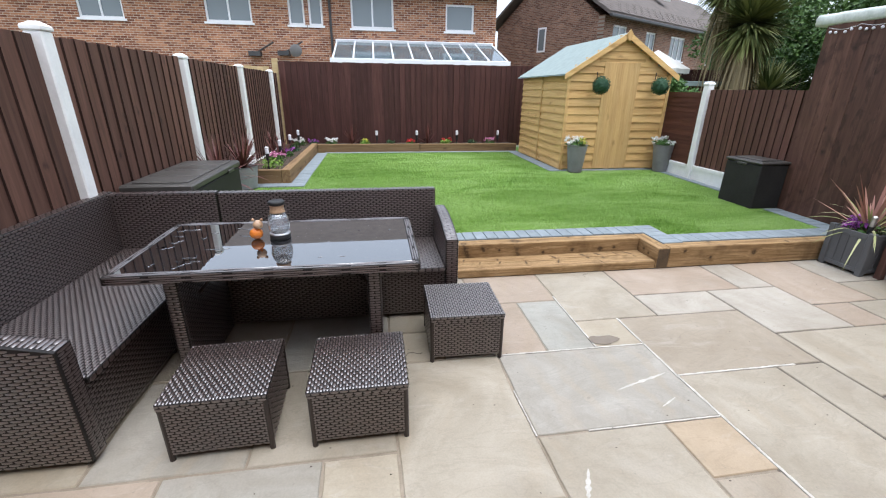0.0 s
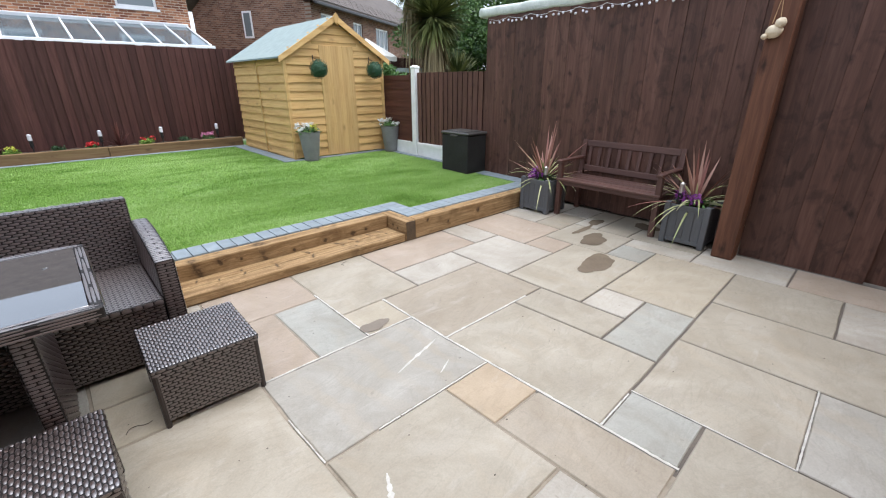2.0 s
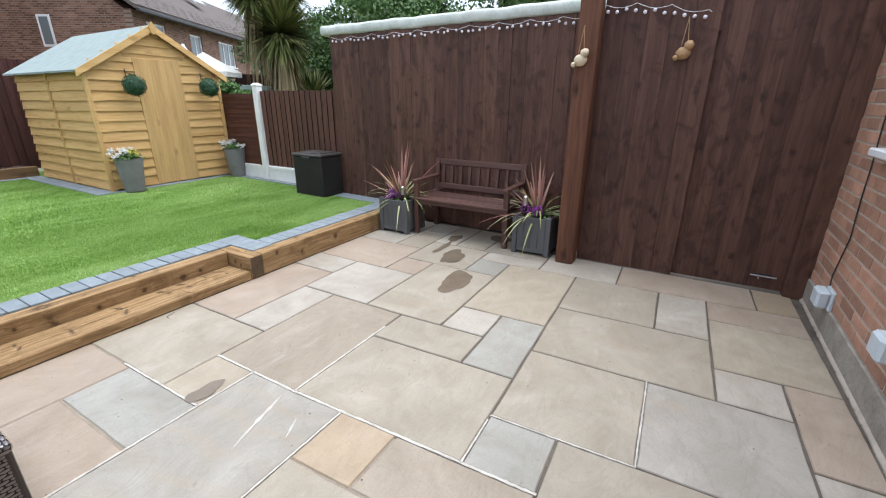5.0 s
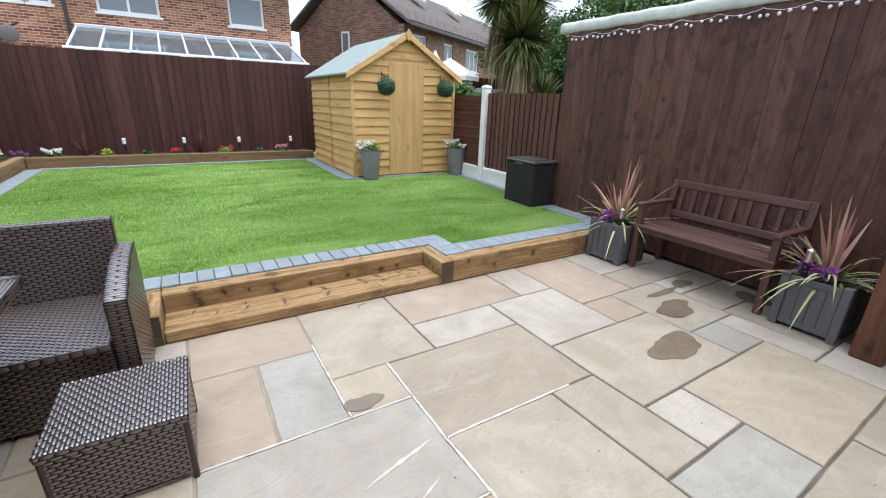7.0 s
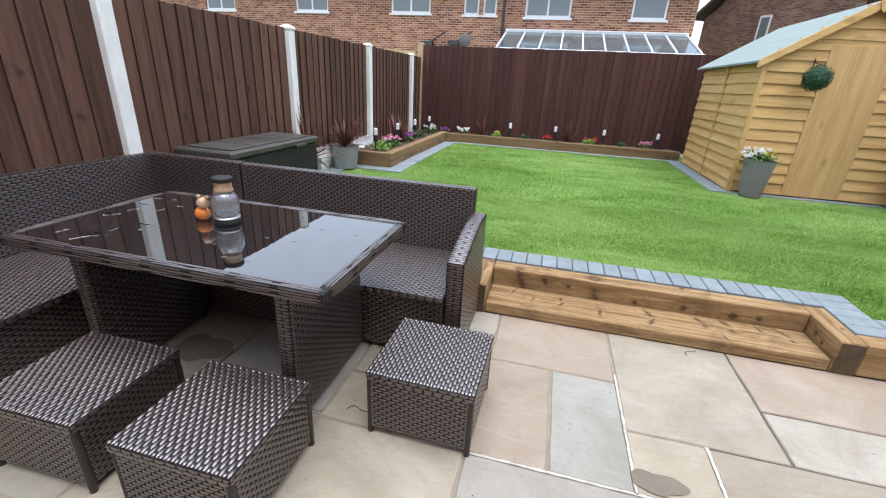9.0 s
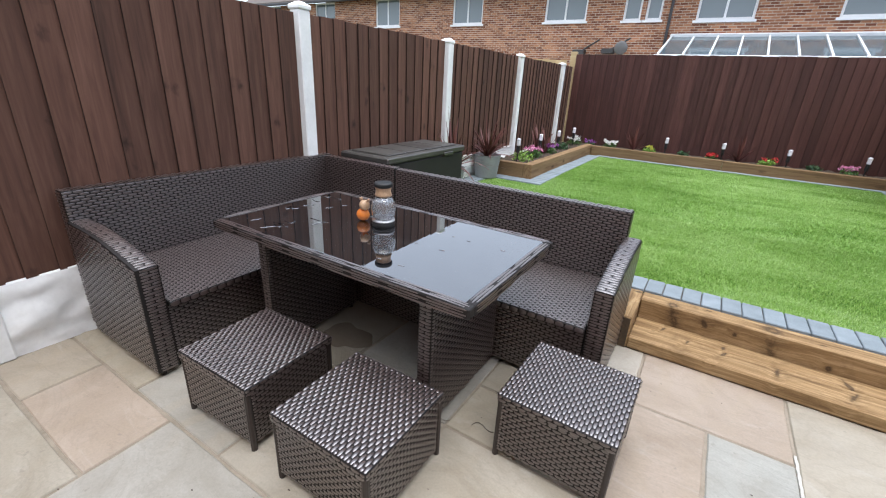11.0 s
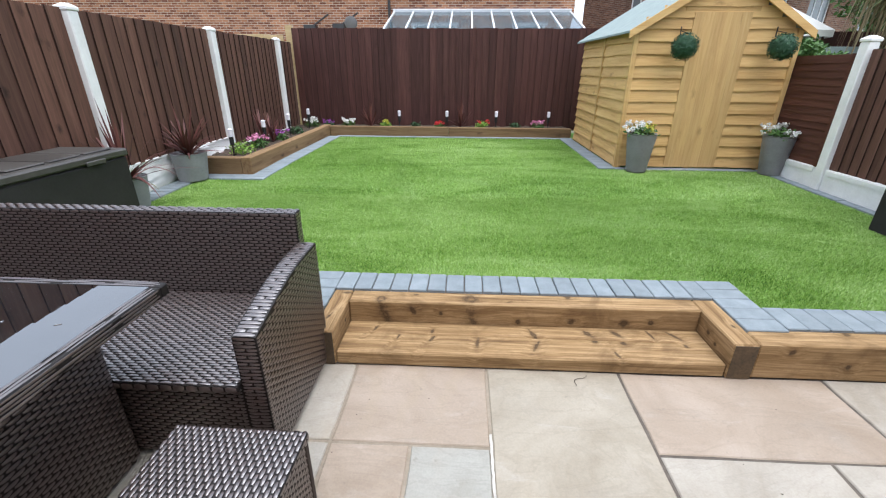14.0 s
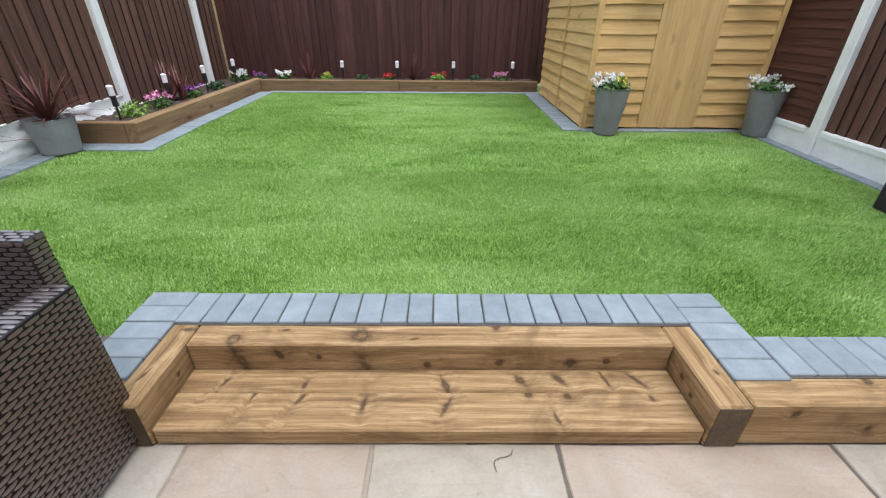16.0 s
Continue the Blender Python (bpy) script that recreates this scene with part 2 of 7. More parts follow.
POST_BROWN = timber("brown_stained_post", (0.050, 0.022, 0.013), (0.105, 0.044, 0.024), (0.175, 0.080, 0.046), "z", 0.65, 0.9, 0.1)
PINE = timber("honey_pine_boards", (0.44, 0.25, 0.085), (0.60, 0.38, 0.15), (0.70, 0.48, 0.21), "x", 0.7, 0.55, 0.10)
PINE_UP = timber("honey_pine_uprights", (0.44, 0.25, 0.085), (0.60, 0.38, 0.15), (0.70, 0.48, 0.21), "z", 0.7, 0.55, 0.10)
PINE_DOOR = timber("warm_pine_door_boards", (0.40, 0.235, 0.085), (0.54, 0.345, 0.140), (0.62, 0.425, 0.185), "z", 0.7, 0.6, 0.07)
SLEEPER_X = timber("treated_sleeper", (0.105, 0.056, 0.026), (0.255, 0.158, 0.078), (0.46, 0.315, 0.175), "x", 0.8, 1.0, 0.12, grain=1.0, stain=0.6, knot_len=3.6)
SLEEPER_Y = timber("treated_sleeper_end", (0.105, 0.056, 0.026), (0.255, 0.158, 0.078), (0.46, 0.315, 0.175), "y", 0.8, 1.0, 0.12, grain=1.0, stain=0.5, knot_len=3.6)
SLEEPER_DARK_X = timber("weathered_bed_sleeper", (0.085, 0.045, 0.022), (0.185, 0.115, 0.056), (0.285, 0.185, 0.098), "x", 0.85, 0.8, 0.12, grain=0.7)
SLEEPER_DARK_Y = timber("weathered_bed_sleeper_side", (0.085, 0.045, 0.022), (0.205, 0.128, 0.062), (0.31, 0.205, 0.11), "y", 0.85, 0.8, 0.12, grain=0.7)
BENCHWOOD = timber("red_brown_bench_wood", (0.052, 0.022, 0.016), (0.088, 0.040, 0.030), (0.125, 0.064, 0.049), "y", 0.5, 0.2, 0.12, 0.5)
BENCHWOOD_UP = timber("red_brown_bench_uprights", (0.052, 0.022, 0.016), (0.088, 0.040, 0.030), (0.125, 0.064, 0.049), "z", 0.5, 0.2, 0.12, 0.5)
PALEWOOD = timber("fresh_pale_timber", (0.40, 0.28, 0.13), (0.52, 0.39, 0.21), (0.60, 0.48, 0.29), "x", 0.8, 0.5)
WHITE = plain("white_masonry_paint", (0.70, 0.70, 0.68), (0.86, 0.86, 0.84), 5.0, 0.75, 0.3)
COPING = plain("weathered_white_coping", (0.36, 0.40, 0.36), (0.70, 0.73, 0.68), 5.0, 0.85, 0.5)
UPVC = plain("white_upvc", (0.74, 0.75, 0.76), (0.82, 0.83, 0.84), 3.0, 0.35, 0.0)
BLOCK = plain("charcoal_blue_paver", (0.150, 0.180, 0.195), (0.235, 0.27, 0.29), 14.0, 0.78, 0.3, vary=0.08)
FELT = plain("grey_green_roof_felt", (0.20, 0.25, 0.24), (0.29, 0.345, 0.33), 10.0, 0.9, 0.4)
RATTAN = plain("dark_brown_rattan", (0.028, 0.016, 0.013), (0.078, 0.049, 0.042), 30.0, 0.34, 0.1, spec=1.0, world_space=True)
RATTAN.node_tree.nodes["Principled BSDF"].inputs["Coat Weight"].default_value = 1.0
RATTAN.node_tree.nodes["Principled BSDF"].inputs["Coat Roughness"].default_value = 0.33
RATTAN.node_tree.nodes["Principled BSDF"].inputs["Coat IOR"].default_value = 1.9
# much darker rattan: shade between the strands, painted on the cores
RATTAN_GAP_SHADE = plain("rattan_gap_shade", (0.004, 0.0025, 0.002), (0.010, 0.007, 0.006), 20.0, 0.6, 0.1)
STEEL_BROWN = plain("brown_coated_steel", (0.02, 0.014, 0.012), (0.035, 0.024, 0.02), 10.0, 0.45, 0.05)
RESIN = plain("charcoal_resin", (0.017, 0.016, 0.015), (0.034, 0.032, 0.030), 6.0, 0.6, 0.1, spec=0.25)
RESIN_LID = plain("dusty_charcoal_resin_lid", (0.036, 0.033, 0.030), (0.075, 0.069, 0.062), 4.0, 0.42, 0.12)
PLANTER = plain("slate_grey_planter_plastic", (0.075, 0.077, 0.08), (0.115, 0.117, 0.12), 6.0, 0.6, 0.1, stretch=(4, 4, 0.6))
POT = plain("ribbed_grey_pot", (0.165, 0.16, 0.16), (0.24, 0.235, 0.235), 6.0, 0.6, 0.1)
POT_PALE = plain("pale_grey_pot", (0.19, 0.195, 0.20), (0.28, 0.285, 0.29), 6.0, 0.6, 0.1)
SOIL = plain("dark_soil", (0.035, 0.024, 0.016), (0.085, 0.06, 0.042), 25.0, 0.95, 0.8, dist=0.02)
IRON = plain("black_iron", (0.02, 0.02, 0.02), (0.04, 0.04, 0.04), 20.0, 0.5, 0.05, metallic=0.6)
ZINC = plain("galvanised_steel", (0.45, 0.45, 0.46), (0.62, 0.62, 0.63), 20.0, 0.35, 0.05, metallic=1.0)
ROPE = plain("cream_resin", (0.55, 0.45, 0.30), (0.72, 0.62, 0.45), 20.0, 0.6, 0.3)
TANRESIN = plain("tan_resin", (0.34, 0.20, 0.09), (0.50, 0.33, 0.17), 20.0, 0.6, 0.3)
ORANGE = plain("orange_glazed_pottery", (0.62, 0.17, 0.025), (0.78, 0.26, 0.04), 12.0, 0.25, 0.05)
CERAMIC = plain("brown_and_cream_pottery", (0.16, 0.065, 0.025), (0.58, 0.40, 0.25), 22.0, 0.3, 0.05)
BULB = plain("frosted_bulb_plastic", (0.68, 0.66, 0.72), (0.82, 0.80, 0.86), 10.0, 0.3, 0.0)
SOCKET = plain("pale_blue_grey_plastic", (0.50, 0.56, 0.60), (0.60, 0.66, 0.70), 6.0, 0.4, 0.0)
TILE = plain("brown_roof_tiles", (0.075, 0.062, 0.055), (0.15, 0.125, 0.11), 3.0, 0.9, 0.5, vary=0.15)
GUTTER = plain("dark_gutter", (0.03, 0.03, 0.032), (0.05, 0.05, 0.052), 6.0, 0.5, 0.0)
BARK = plain("grey_brown_bark", (0.07, 0.055, 0.04), (0.16, 0.13, 0.10), 9.0, 0.95, 0.9, stretch=(1, 1, 0.2), dist=0.03)


def leafy(name, a, c, rough=0.55, spec=0.35):
    m, nt, b = material(name, rough, 0.0, spec)
    isl = nt.nodes.new("ShaderNodeNewGeometry").outputs["Random Per Island"]
    nt.links.new(ramp(nt, isl, ((0.0, a), (1.0, c))), b.inputs["Base Color"])
    b.inputs["Subsurface Weight"].default_value = 0.0
    return m


LEAF = leafy("green_leaves", (0.035, 0.085, 0.018), (0.10, 0.20, 0.045))
LEAF_LIME = leafy("lime_leaves", (0.12, 0.24, 0.03), (0.24, 0.38, 0.06))
LEAF_DARK = leafy("dark_green_leaves", (0.022, 0.055, 0.022), (0.06, 0.12, 0.045))
TREELEAF = leafy("tree_leaves", (0.028, 0.07, 0.014), (0.095, 0.175, 0.04))
TOPIARY = leafy("plastic_box_leaves", (0.012, 0.045, 0.022), (0.045, 0.115, 0.055))
PALM = leafy("cordyline_leaves", (0.045, 0.068, 0.018), (0.24, 0.255, 0.085))
PALM_DRY = leafy("dry_cordyline_leaves", (0.20, 0.15, 0.07), (0.34, 0.27, 0.15))
RED_BLADE = leafy("dark_red_cordyline_leaves", (0.07, 0.022, 0.020), (0.17, 0.065, 0.052))
PINK_BLADE = leafy("pink_red_blade_leaves", (0.22, 0.085, 0.065), (0.46, 0.27, 0.20))
STRIPE_BLADE = leafy("cream_green_blade_leaves", (0.24, 0.27, 0.09), (0.55, 0.53, 0.30))
WHITE_PETAL = leafy("white_petals", (0.70, 0.69, 0.66), (0.86, 0.85, 0.83))
RED_PETAL = leafy("red_petals", (0.45, 0.02, 0.025), (0.65, 0.05, 0.05))
PINK_PETAL = leafy("pink_petals", (0.55, 0.16, 0.33), (0.75, 0.36, 0.52))
PURPLE_PETAL = leafy("purple_petals", (0.22, 0.04, 0.27), (0.42, 0.12, 0.46))
YELLOW_PETAL = leafy("yellow_green_petals", (0.42, 0.45, 0.05), (0.65, 0.62, 0.10))


def grass_material():
    m, nt, b = material("artificial_grass_blades", 0.6, 0.0, 0.25)
    pos = mapping(nt, (0.6, 1.5, 1.0), True)
    patch = noise_tex(nt, pos, 1.5, 5.0, 0.65, 0.8)
    isl = nt.nodes.new("ShaderNodeNewGeometry").outputs["Random Per Island"]
    tuft = noise_tex(nt, mapping(nt, (1, 1, 1), True), 34.0, 3.0, 0.65, 0.3)
    f = maths(nt, "ADD", maths(nt, "MULTIPLY", patch, 0.50), maths(nt, "MULTIPLY", isl, 0.30))
    f = maths(nt, "ADD", f, maths(nt, "MULTIPLY", tuft, 0.20))
    col = ramp(nt, f, ((0.30, (0.045, 0.125, 0.008)), (0.42, (0.195, 0.352, 0.050)), (0.54, (0.33, 0.49, 0.13)), (0.66, (0.46, 0.60, 0.26))))
    nt.links.new(col, b.inputs["Base Color"])
    return m


GRASS = grass_material()
TURF = plain("artificial_turf_base", (0.06, 0.14, 0.015), (0.15, 0.27, 0.04), 3.0, 0.9, 0.3, world_space=True)


def brick_material(name, a, c, mortar, scale=1.0, rough=0.9, along="X"):
    m, nt, b = material(name, rough, 0.0, 0.2)
    vec = nt.nodes.new("ShaderNodeTexCoord").outputs["Object"]
    sep = nt.nodes.new("ShaderNodeSeparateXYZ")
    nt.links.new(vec, sep.inputs[0])
    mp = nt.nodes.new("ShaderNodeCombineXYZ")
    nt.links.new(sep.outputs[along], mp.inputs[0])
    nt.links.new(sep.outputs["Z"], mp.inputs[1])
    bt = nt.nodes.new("ShaderNodeTexBrick")
    bt.inputs["Color1"].default_value = (*a, 1)
    bt.inputs["Color2"].default_value = (*c, 1)
    bt.inputs["Mortar"].default_value = (*mortar, 1)
    for k, v in (("Scale", scale), ("Mortar Size", 0.008), ("Brick Width", 0.225), ("Row Height", 0.075), ("Bias", -0.1)):
        bt.inputs[k].default_value = v
    nt.links.new(mp.outputs[0], bt.inputs["Vector"])
    big = noise_tex(nt, vec, 0.7, 5.0)
    tone = ramp(nt, big, ((0.3, (0.8, 0.78, 0.76)), (0.7, (1.12, 1.1, 1.08))))
    nt.links.new(mix(nt, 1.0, bt.outputs["Color"], tone, "MULTIPLY"), b.inputs["Base Color"])
    bump(nt, b, bt.outputs["Fac"], -0.4, 0.01)
    return m


BRICK_FAR = brick_material("red_brown_house_brick", (0.165, 0.062, 0.035), (0.46, 0.222, 0.122), (0.50, 0.43, 0.36))
BRICK_H2 = brick_material("dark_red_house_brick", (0.14, 0.070, 0.048), (0.31, 0.175, 0.12), (0.30, 0.26, 0.22))
BRICK_END = brick_material("dark_red_gable_brick", (0.14, 0.070, 0.048), (0.31, 0.175, 0.12), (0.30, 0.26, 0.22), along="Y")
BRICK_ONE = plain("orange_red_brick", (0.31, 0.155, 0.10), (0.50, 0.285, 0.195), 9.0, 0.9, 0.5, vary=0.25)
BRICK_ROW = plain("orange_red_brick_courses", (0.31, 0.155, 0.10), (0.50, 0.285, 0.195), 9.0, 0.9, 0.5)
WALL_MORTAR = plain("pale_wall_mortar", (0.38, 0.32, 0.26), (0.54, 0.47, 0.39), 12.0, 0.95, 0.4)


def glass_material(name, tint=(0.9, 0.95, 0.95), rough=0.02):
    m, nt, b = material(name, rough, 0.0, 0.5)
    b.inputs["Base Color"].default_value = (*tint, 1)
    b.inputs["Transmission Weight"].default_value = 1.0
    b.inputs["IOR"].default_value = 1.45
    return m


JARGLASS = glass_material("clear_jar_glass", (0.96, 0.98, 1.0), 0.04)
JARGLASS.node_tree.nodes["Principled BSDF"].inputs["IOR"].default_value = 1.45
JARGLASS.node_tree.nodes["Principled BSDF"].inputs["Coat Weight"].default_value = 1.0
JARGLASS.node_tree.nodes["Principled BSDF"].inputs["Transmission Weight"].default_value = 0.94
_jn = JARGLASS.node_tree
bump(_jn, _jn.nodes["Principled BSDF"], noise_tex(_jn, mapping(_jn, (1, 1, 1)), 75.0, 3.0, 0.6), 0.7, 0.004)
TABLEGLASS, _nt, _b = material("black_backed_table_glass", 0.03, 0.0, 1.0)
_b.inputs["Coat Weight"].default_value = 0.5
_b.inputs["Coat Roughness"].default_value = 0.02
_v = mapping(_nt, (1, 1, 1), False, False)
_smear = noise_tex(_nt, _v, 9.0, 5.0)
_nt.links.new(ramp(_nt, _smear, ((0.45, (0.008, 0.008, 0.009)), (0.75, (0.02, 0.02, 0.021)))), _b.inputs["Base Color"])
_nt.links.new(maths(_nt, "MULTIPLY", ramp(_nt, noise_tex(_nt, _v, 22.0, 4.0), ((0.55, (0, 0, 0)), (0.7, (1, 1, 1)))), 0.06), _b.inputs["Roughness"])
_b.inputs["IOR"].default_value = 1.95
WINDOWGLASS, _nt, _b = material("dark_window_glass", 0.04, 0.0, 0.8)
_b.inputs["Base Color"].default_value = (0.16, 0.19, 0.205, 1)
ROOFGLASS, _nt, _b = material("blue_grey_roof_glazing", 0.12, 0.0, 0.8)
_b.inputs["Base Color"].default_value = (0.07, 0.10, 0.115, 1)


# ---- builders ----
def box(bm, x0, y0, z0, x1, y1, z1, bev=0.0, turn=None):
    """A block between two corners, with softened edges where bev is given."""
    mat = Matrix.LocRotScale(((x0 + x1) / 2, (y0 + y1) / 2, (z0 + z1) / 2), None, (abs(x1 - x0), abs(y1 - y0), abs(z1 - z0)))
    made = bmesh.ops.create_cube(bm, size=1.0, matrix=(turn @ mat) if turn else mat)["verts"]
    if bev:
        edges = list({e for v in made for e in v.link_edges})
        bmesh.ops.bevel(bm, geom=edges, offset=bev, segments=1, affect="EDGES")


def tube(bm, p0, p1, r0, r1=None, n=10):
    """A round bar from p0 to p1."""
    r1 = r0 if r1 is None else r1
    p0, p1 = Vector(p0), Vector(p1)
    d = p1 - p0
    m = Matrix.Translation((p0 + p1) / 2) @ d.to_track_quat("Z", "Y").to_matrix().to_4x4()
    bmesh.ops.create_cone(bm, cap_ends=True, segments=n, radius1=r0, radius2=r1, depth=d.length, matrix=m)


def lathe(bm, profile, n=24, centre=(0, 0)):
    """Turn a profile of (radius, height) round the upright axis."""
    rings = []
    for r, z in profile:
        rings.append([bm.verts.new((centre[0] + r * math.cos(2 * math.pi * k / n), centre[1] + r * math.sin(2 * math.pi * k / n), z)) for k in range(n)])
    for lo, hi in zip(rings, rings[1:]):
        for k in range(n):
            bm.faces.new((lo[k], lo[(k + 1) % n], hi[(k + 1) % n], hi[k]))
    bm.faces.new(rings[0][::-1])
    bm.faces.new(rings[-1])


def mesh_of(bm, name, mats, smooth=False):
    bmesh.ops.recalc_face_normals(bm, faces=bm.faces)
    me = bpy.data.meshes.new(name)
    bm.to_mesh(me)
    bm.free()
    for m in (mats if isinstance(mats, (list, tuple)) else [mats]):
        me.materials.append(m)
    if smooth:
        for p in me.polygons:
            p.use_smooth = True
    return me


def part(name, bm, mat, parent, label="", smooth=False):
    ob = new(name, mesh_of(bm, name, mat, smooth))
    ob.parent = parent
    if label:
        tagged(ob, label)
    return ob


def piece(name, me, parent, m):
    """One more object on a shared mesh, as a part of parent."""
    ob = new(name, me)
    ob.parent = parent
    ob.matrix_basis = m
    return ob


def raw(name, verts, faces, mat, parent=None, smooth=False):
    me = bpy.data.meshes.new(name)
    me.from_pydata(verts, [], faces)
    me.materials.append(mat)
    if smooth:
        for p in me.polygons:
            p.use_smooth = True
    ob = new(name, me)
    if parent:
        ob.parent = parent
    return ob


def thing(name, at, label, category, group="", turn=0.0):
    ob = new(name)
    ob.empty_display_size = 0.1
    ob.matrix_basis = pose(*at, 0, 0, turn)
    return tagged(ob, label, category, group)


def structure(name, bm, mat, label="", smooth=False):
    ob = new(name, mesh_of(bm, name, mat, smooth))
    return tagged(ob, label, "", "", "structure")


def block(name, size, mat, bev=0.0):
    """A shared mesh: a block standing on its base centre."""
    bm = bmesh.new()
    box(bm, -size[0] / 2, -size[1] / 2, 0, size[0] / 2, size[1] / 2, size[2], bev)
    return mesh_of(bm, name, mat)


rng = random.Random(7)
LAWN_Z = 0.195


def lawn_height(y):
    return LAWN_Z + 0.055 * min(1.0, max(0.0, (y - 3.4) / 3.2))

# ---- ground, patio base, lawn ----
bm = bmesh.new()
bmesh.ops.create_grid(bm, x_segments=1, y_segments=1, size=150)
for v in bm.verts:
    v.co.z = -0.05
structure("ground", bm, plain("far_ground", (0.10, 0.11, 0.06), (0.18, 0.17, 0.11), 0.4, 0.95, 0.2), "bare ground around the gardens")

bm = bmesh.new()
box(bm, 0.69, -0.83, -0.04, 3.80, 3.05, -0.006)
structure("patio_base", bm, MORTAR, "dark mortar bed between the patio slabs")
bm = bmesh.new()
box(bm, -3.0, -0.83, -0.04, 0.69, 3.05, -0.006)
structure("patio_base", bm, MORTAR_TAN, "sandy mortar bed between the patio slabs")

bm = bmesh.new()
pts = [(-2.95, 3.12), (-0.458, 3.12), (-0.458, 3.394), (1.602, 3.394), (1.602, 3.12), (4.0, 3.12), (4.0, 6.6), (4.0, 9.5), (-2.95, 9.5), (-2.95, 6.6), (-2.95, 3.394), (4.0, 3.394)]
vs = [bm.verts.new((x, y, lawn_height(y) - 0.012)) for x, y in pts]
for ids in ((0, 1, 2, 10), (4, 5, 11, 3), (10, 2, 3, 11, 6, 9), (9, 6, 7, 8)):
    bm.faces.new([vs[k] for k in ids])
lows = [bm.verts.new((x, y, -0.04)) for x, y in pts]
order = (0, 1, 2, 3, 4, 5, 11, 6, 7, 8, 9, 10)
for a, c in zip(order, order[1:] + order[:1]):
    bm.faces.new((vs[a], vs[c], lows[c], lows[a]))
structure("lawn", bm, TURF, "raised artificial lawn, bright green")

# ---- own house wall ----
wall = new("wall_house")
tagged(wall, "orange-red brick rear wall of the house", "", "", "structure")
bm = bmesh.new()
box(bm, -3.2, -1.15, -0.05, 4.3, -0.833, 2.75)
part("wall_core", bm, WALL_MORTAR, wall)

# ---- patio slabs ----
SX, SY, MOD = 0.685, 1.605, 0.3115
slab_no = [0]
patio = new("patio_slabs")
tagged(patio, "riven sandstone patio in mixed buff, grey and pink slabs", "", "", "structure")


def drift(x, y):
    """The paving lines run a little out of square towards the house and the gate."""
    f = min(1.0, max(0.0, (SY - y) / 0.9))
    return x + 0.034 * max(0.0, SY - y), y + 0.027 * f * max(0.0, x - SX)


def slab(i0, j0, i1, j1, tone):
    """One sandstone slab between lines of the paving module."""
    x0, x1 = SX + i0 * MOD, SX + i1 * MOD
    y0, y1 = SY + j0 * MOD, SY + j1 * MOD
    gap = 0.0065
    x0, x1, y0, y1 = x0 + gap, min(x1 - gap, 3.70 if y1 > 1.1 else 3.32), max(y0 + gap, -0.825), min(y1 - gap, 3.0)
    bm = bmesh.new()
    w, d = (x1 - x0) / 2, (y1 - y0) / 2
    nx, ny = max(2, int(w / 0.05)), max(2, int(d / 0.05))
    r = random.Random(slab_no[0] * 13 + 5)
    edge = []
    for k in range(nx):
        edge.append((-w + 2 * w * k / nx, -d))
    for k in range(ny):
        edge.append((w, -d + 2 * d * k / ny))
    for k in range(nx):
        edge.append((w - 2 * w * k / nx, d))
    for k in range(ny):
        edge.append((-w, d - 2 * d * k / ny))
    top, rim, foot = [], [], []
    mx, my = (x0 + x1) / 2, (y0 + y1) / 2
    for x, y in edge:
        e = 0.0022 * r.uniform(-1, 1)
        for ring, sx, sy, z in ((top, 1 - 0.004 / w, 1 - 0.004 / d, 0.0), (rim, 1, 1, -0.004), (foot, 1, 1, -0.03)):
            px, py = drift(mx + x * sx + e, my + y * sy + e)
            ring.append(bm.verts.new((min(px, 3.70 if py > 1.1 else 3.33) - mx, max(py, -0.795) - my, z)))
    n = len(edge)
    bm.faces.new(top)
    for a, c in ((top, rim), (rim, foot)):
        for k in range(n):
            bm.faces.new((a[k], c[k], c[(k + 1) % n], a[(k + 1) % n]))
    ob = part("slab", bm, STONE[tone], patio)
    ob.location = ((x0 + x1) / 2, (y0 + y1) / 2, r.uniform(-0.0012, 0.0012))
    slab_no[0] += 1


TOP = 4.55
for row in (
    (-4, 3, -3, TOP, "pale"), (-3, 3, -1, TOP, "pink"), (-1, 2, 1, TOP, "buff"), (1, 3, 4, TOP, "pink"),
    (4, 3, 5, TOP, "pale"), (5, 2, 6.9, TOP, "pink"), (6.9, 3, 9.7, TOP, "pale"), (6.9, 2, 8.5, 3, "buff"), (8.5, 2, 9.7, 3, "pale"),
    (-3, 1, -2, 3, "pink"), (-2, 1, -1, 3, "blue"), (-1, 1, 0, 2, "sand"), (0, 0, 3, 2, "brown"),
    (1, 2, 3, 3, "pale"), (3, 1, 5, 3, "pale"), (5, 1, 6, 2, "pink"), (6, 0, 7.7, 2, "buff"),
    (7.7, 1.2, 8.6, 2, "pale"), (7.7, 0.2, 9.7, 1.2, "buff"), (8.6, 1.2, 9.7, 2, "buff"), (3, -1, 6, 1, "buff"),
):
    slab(*row)
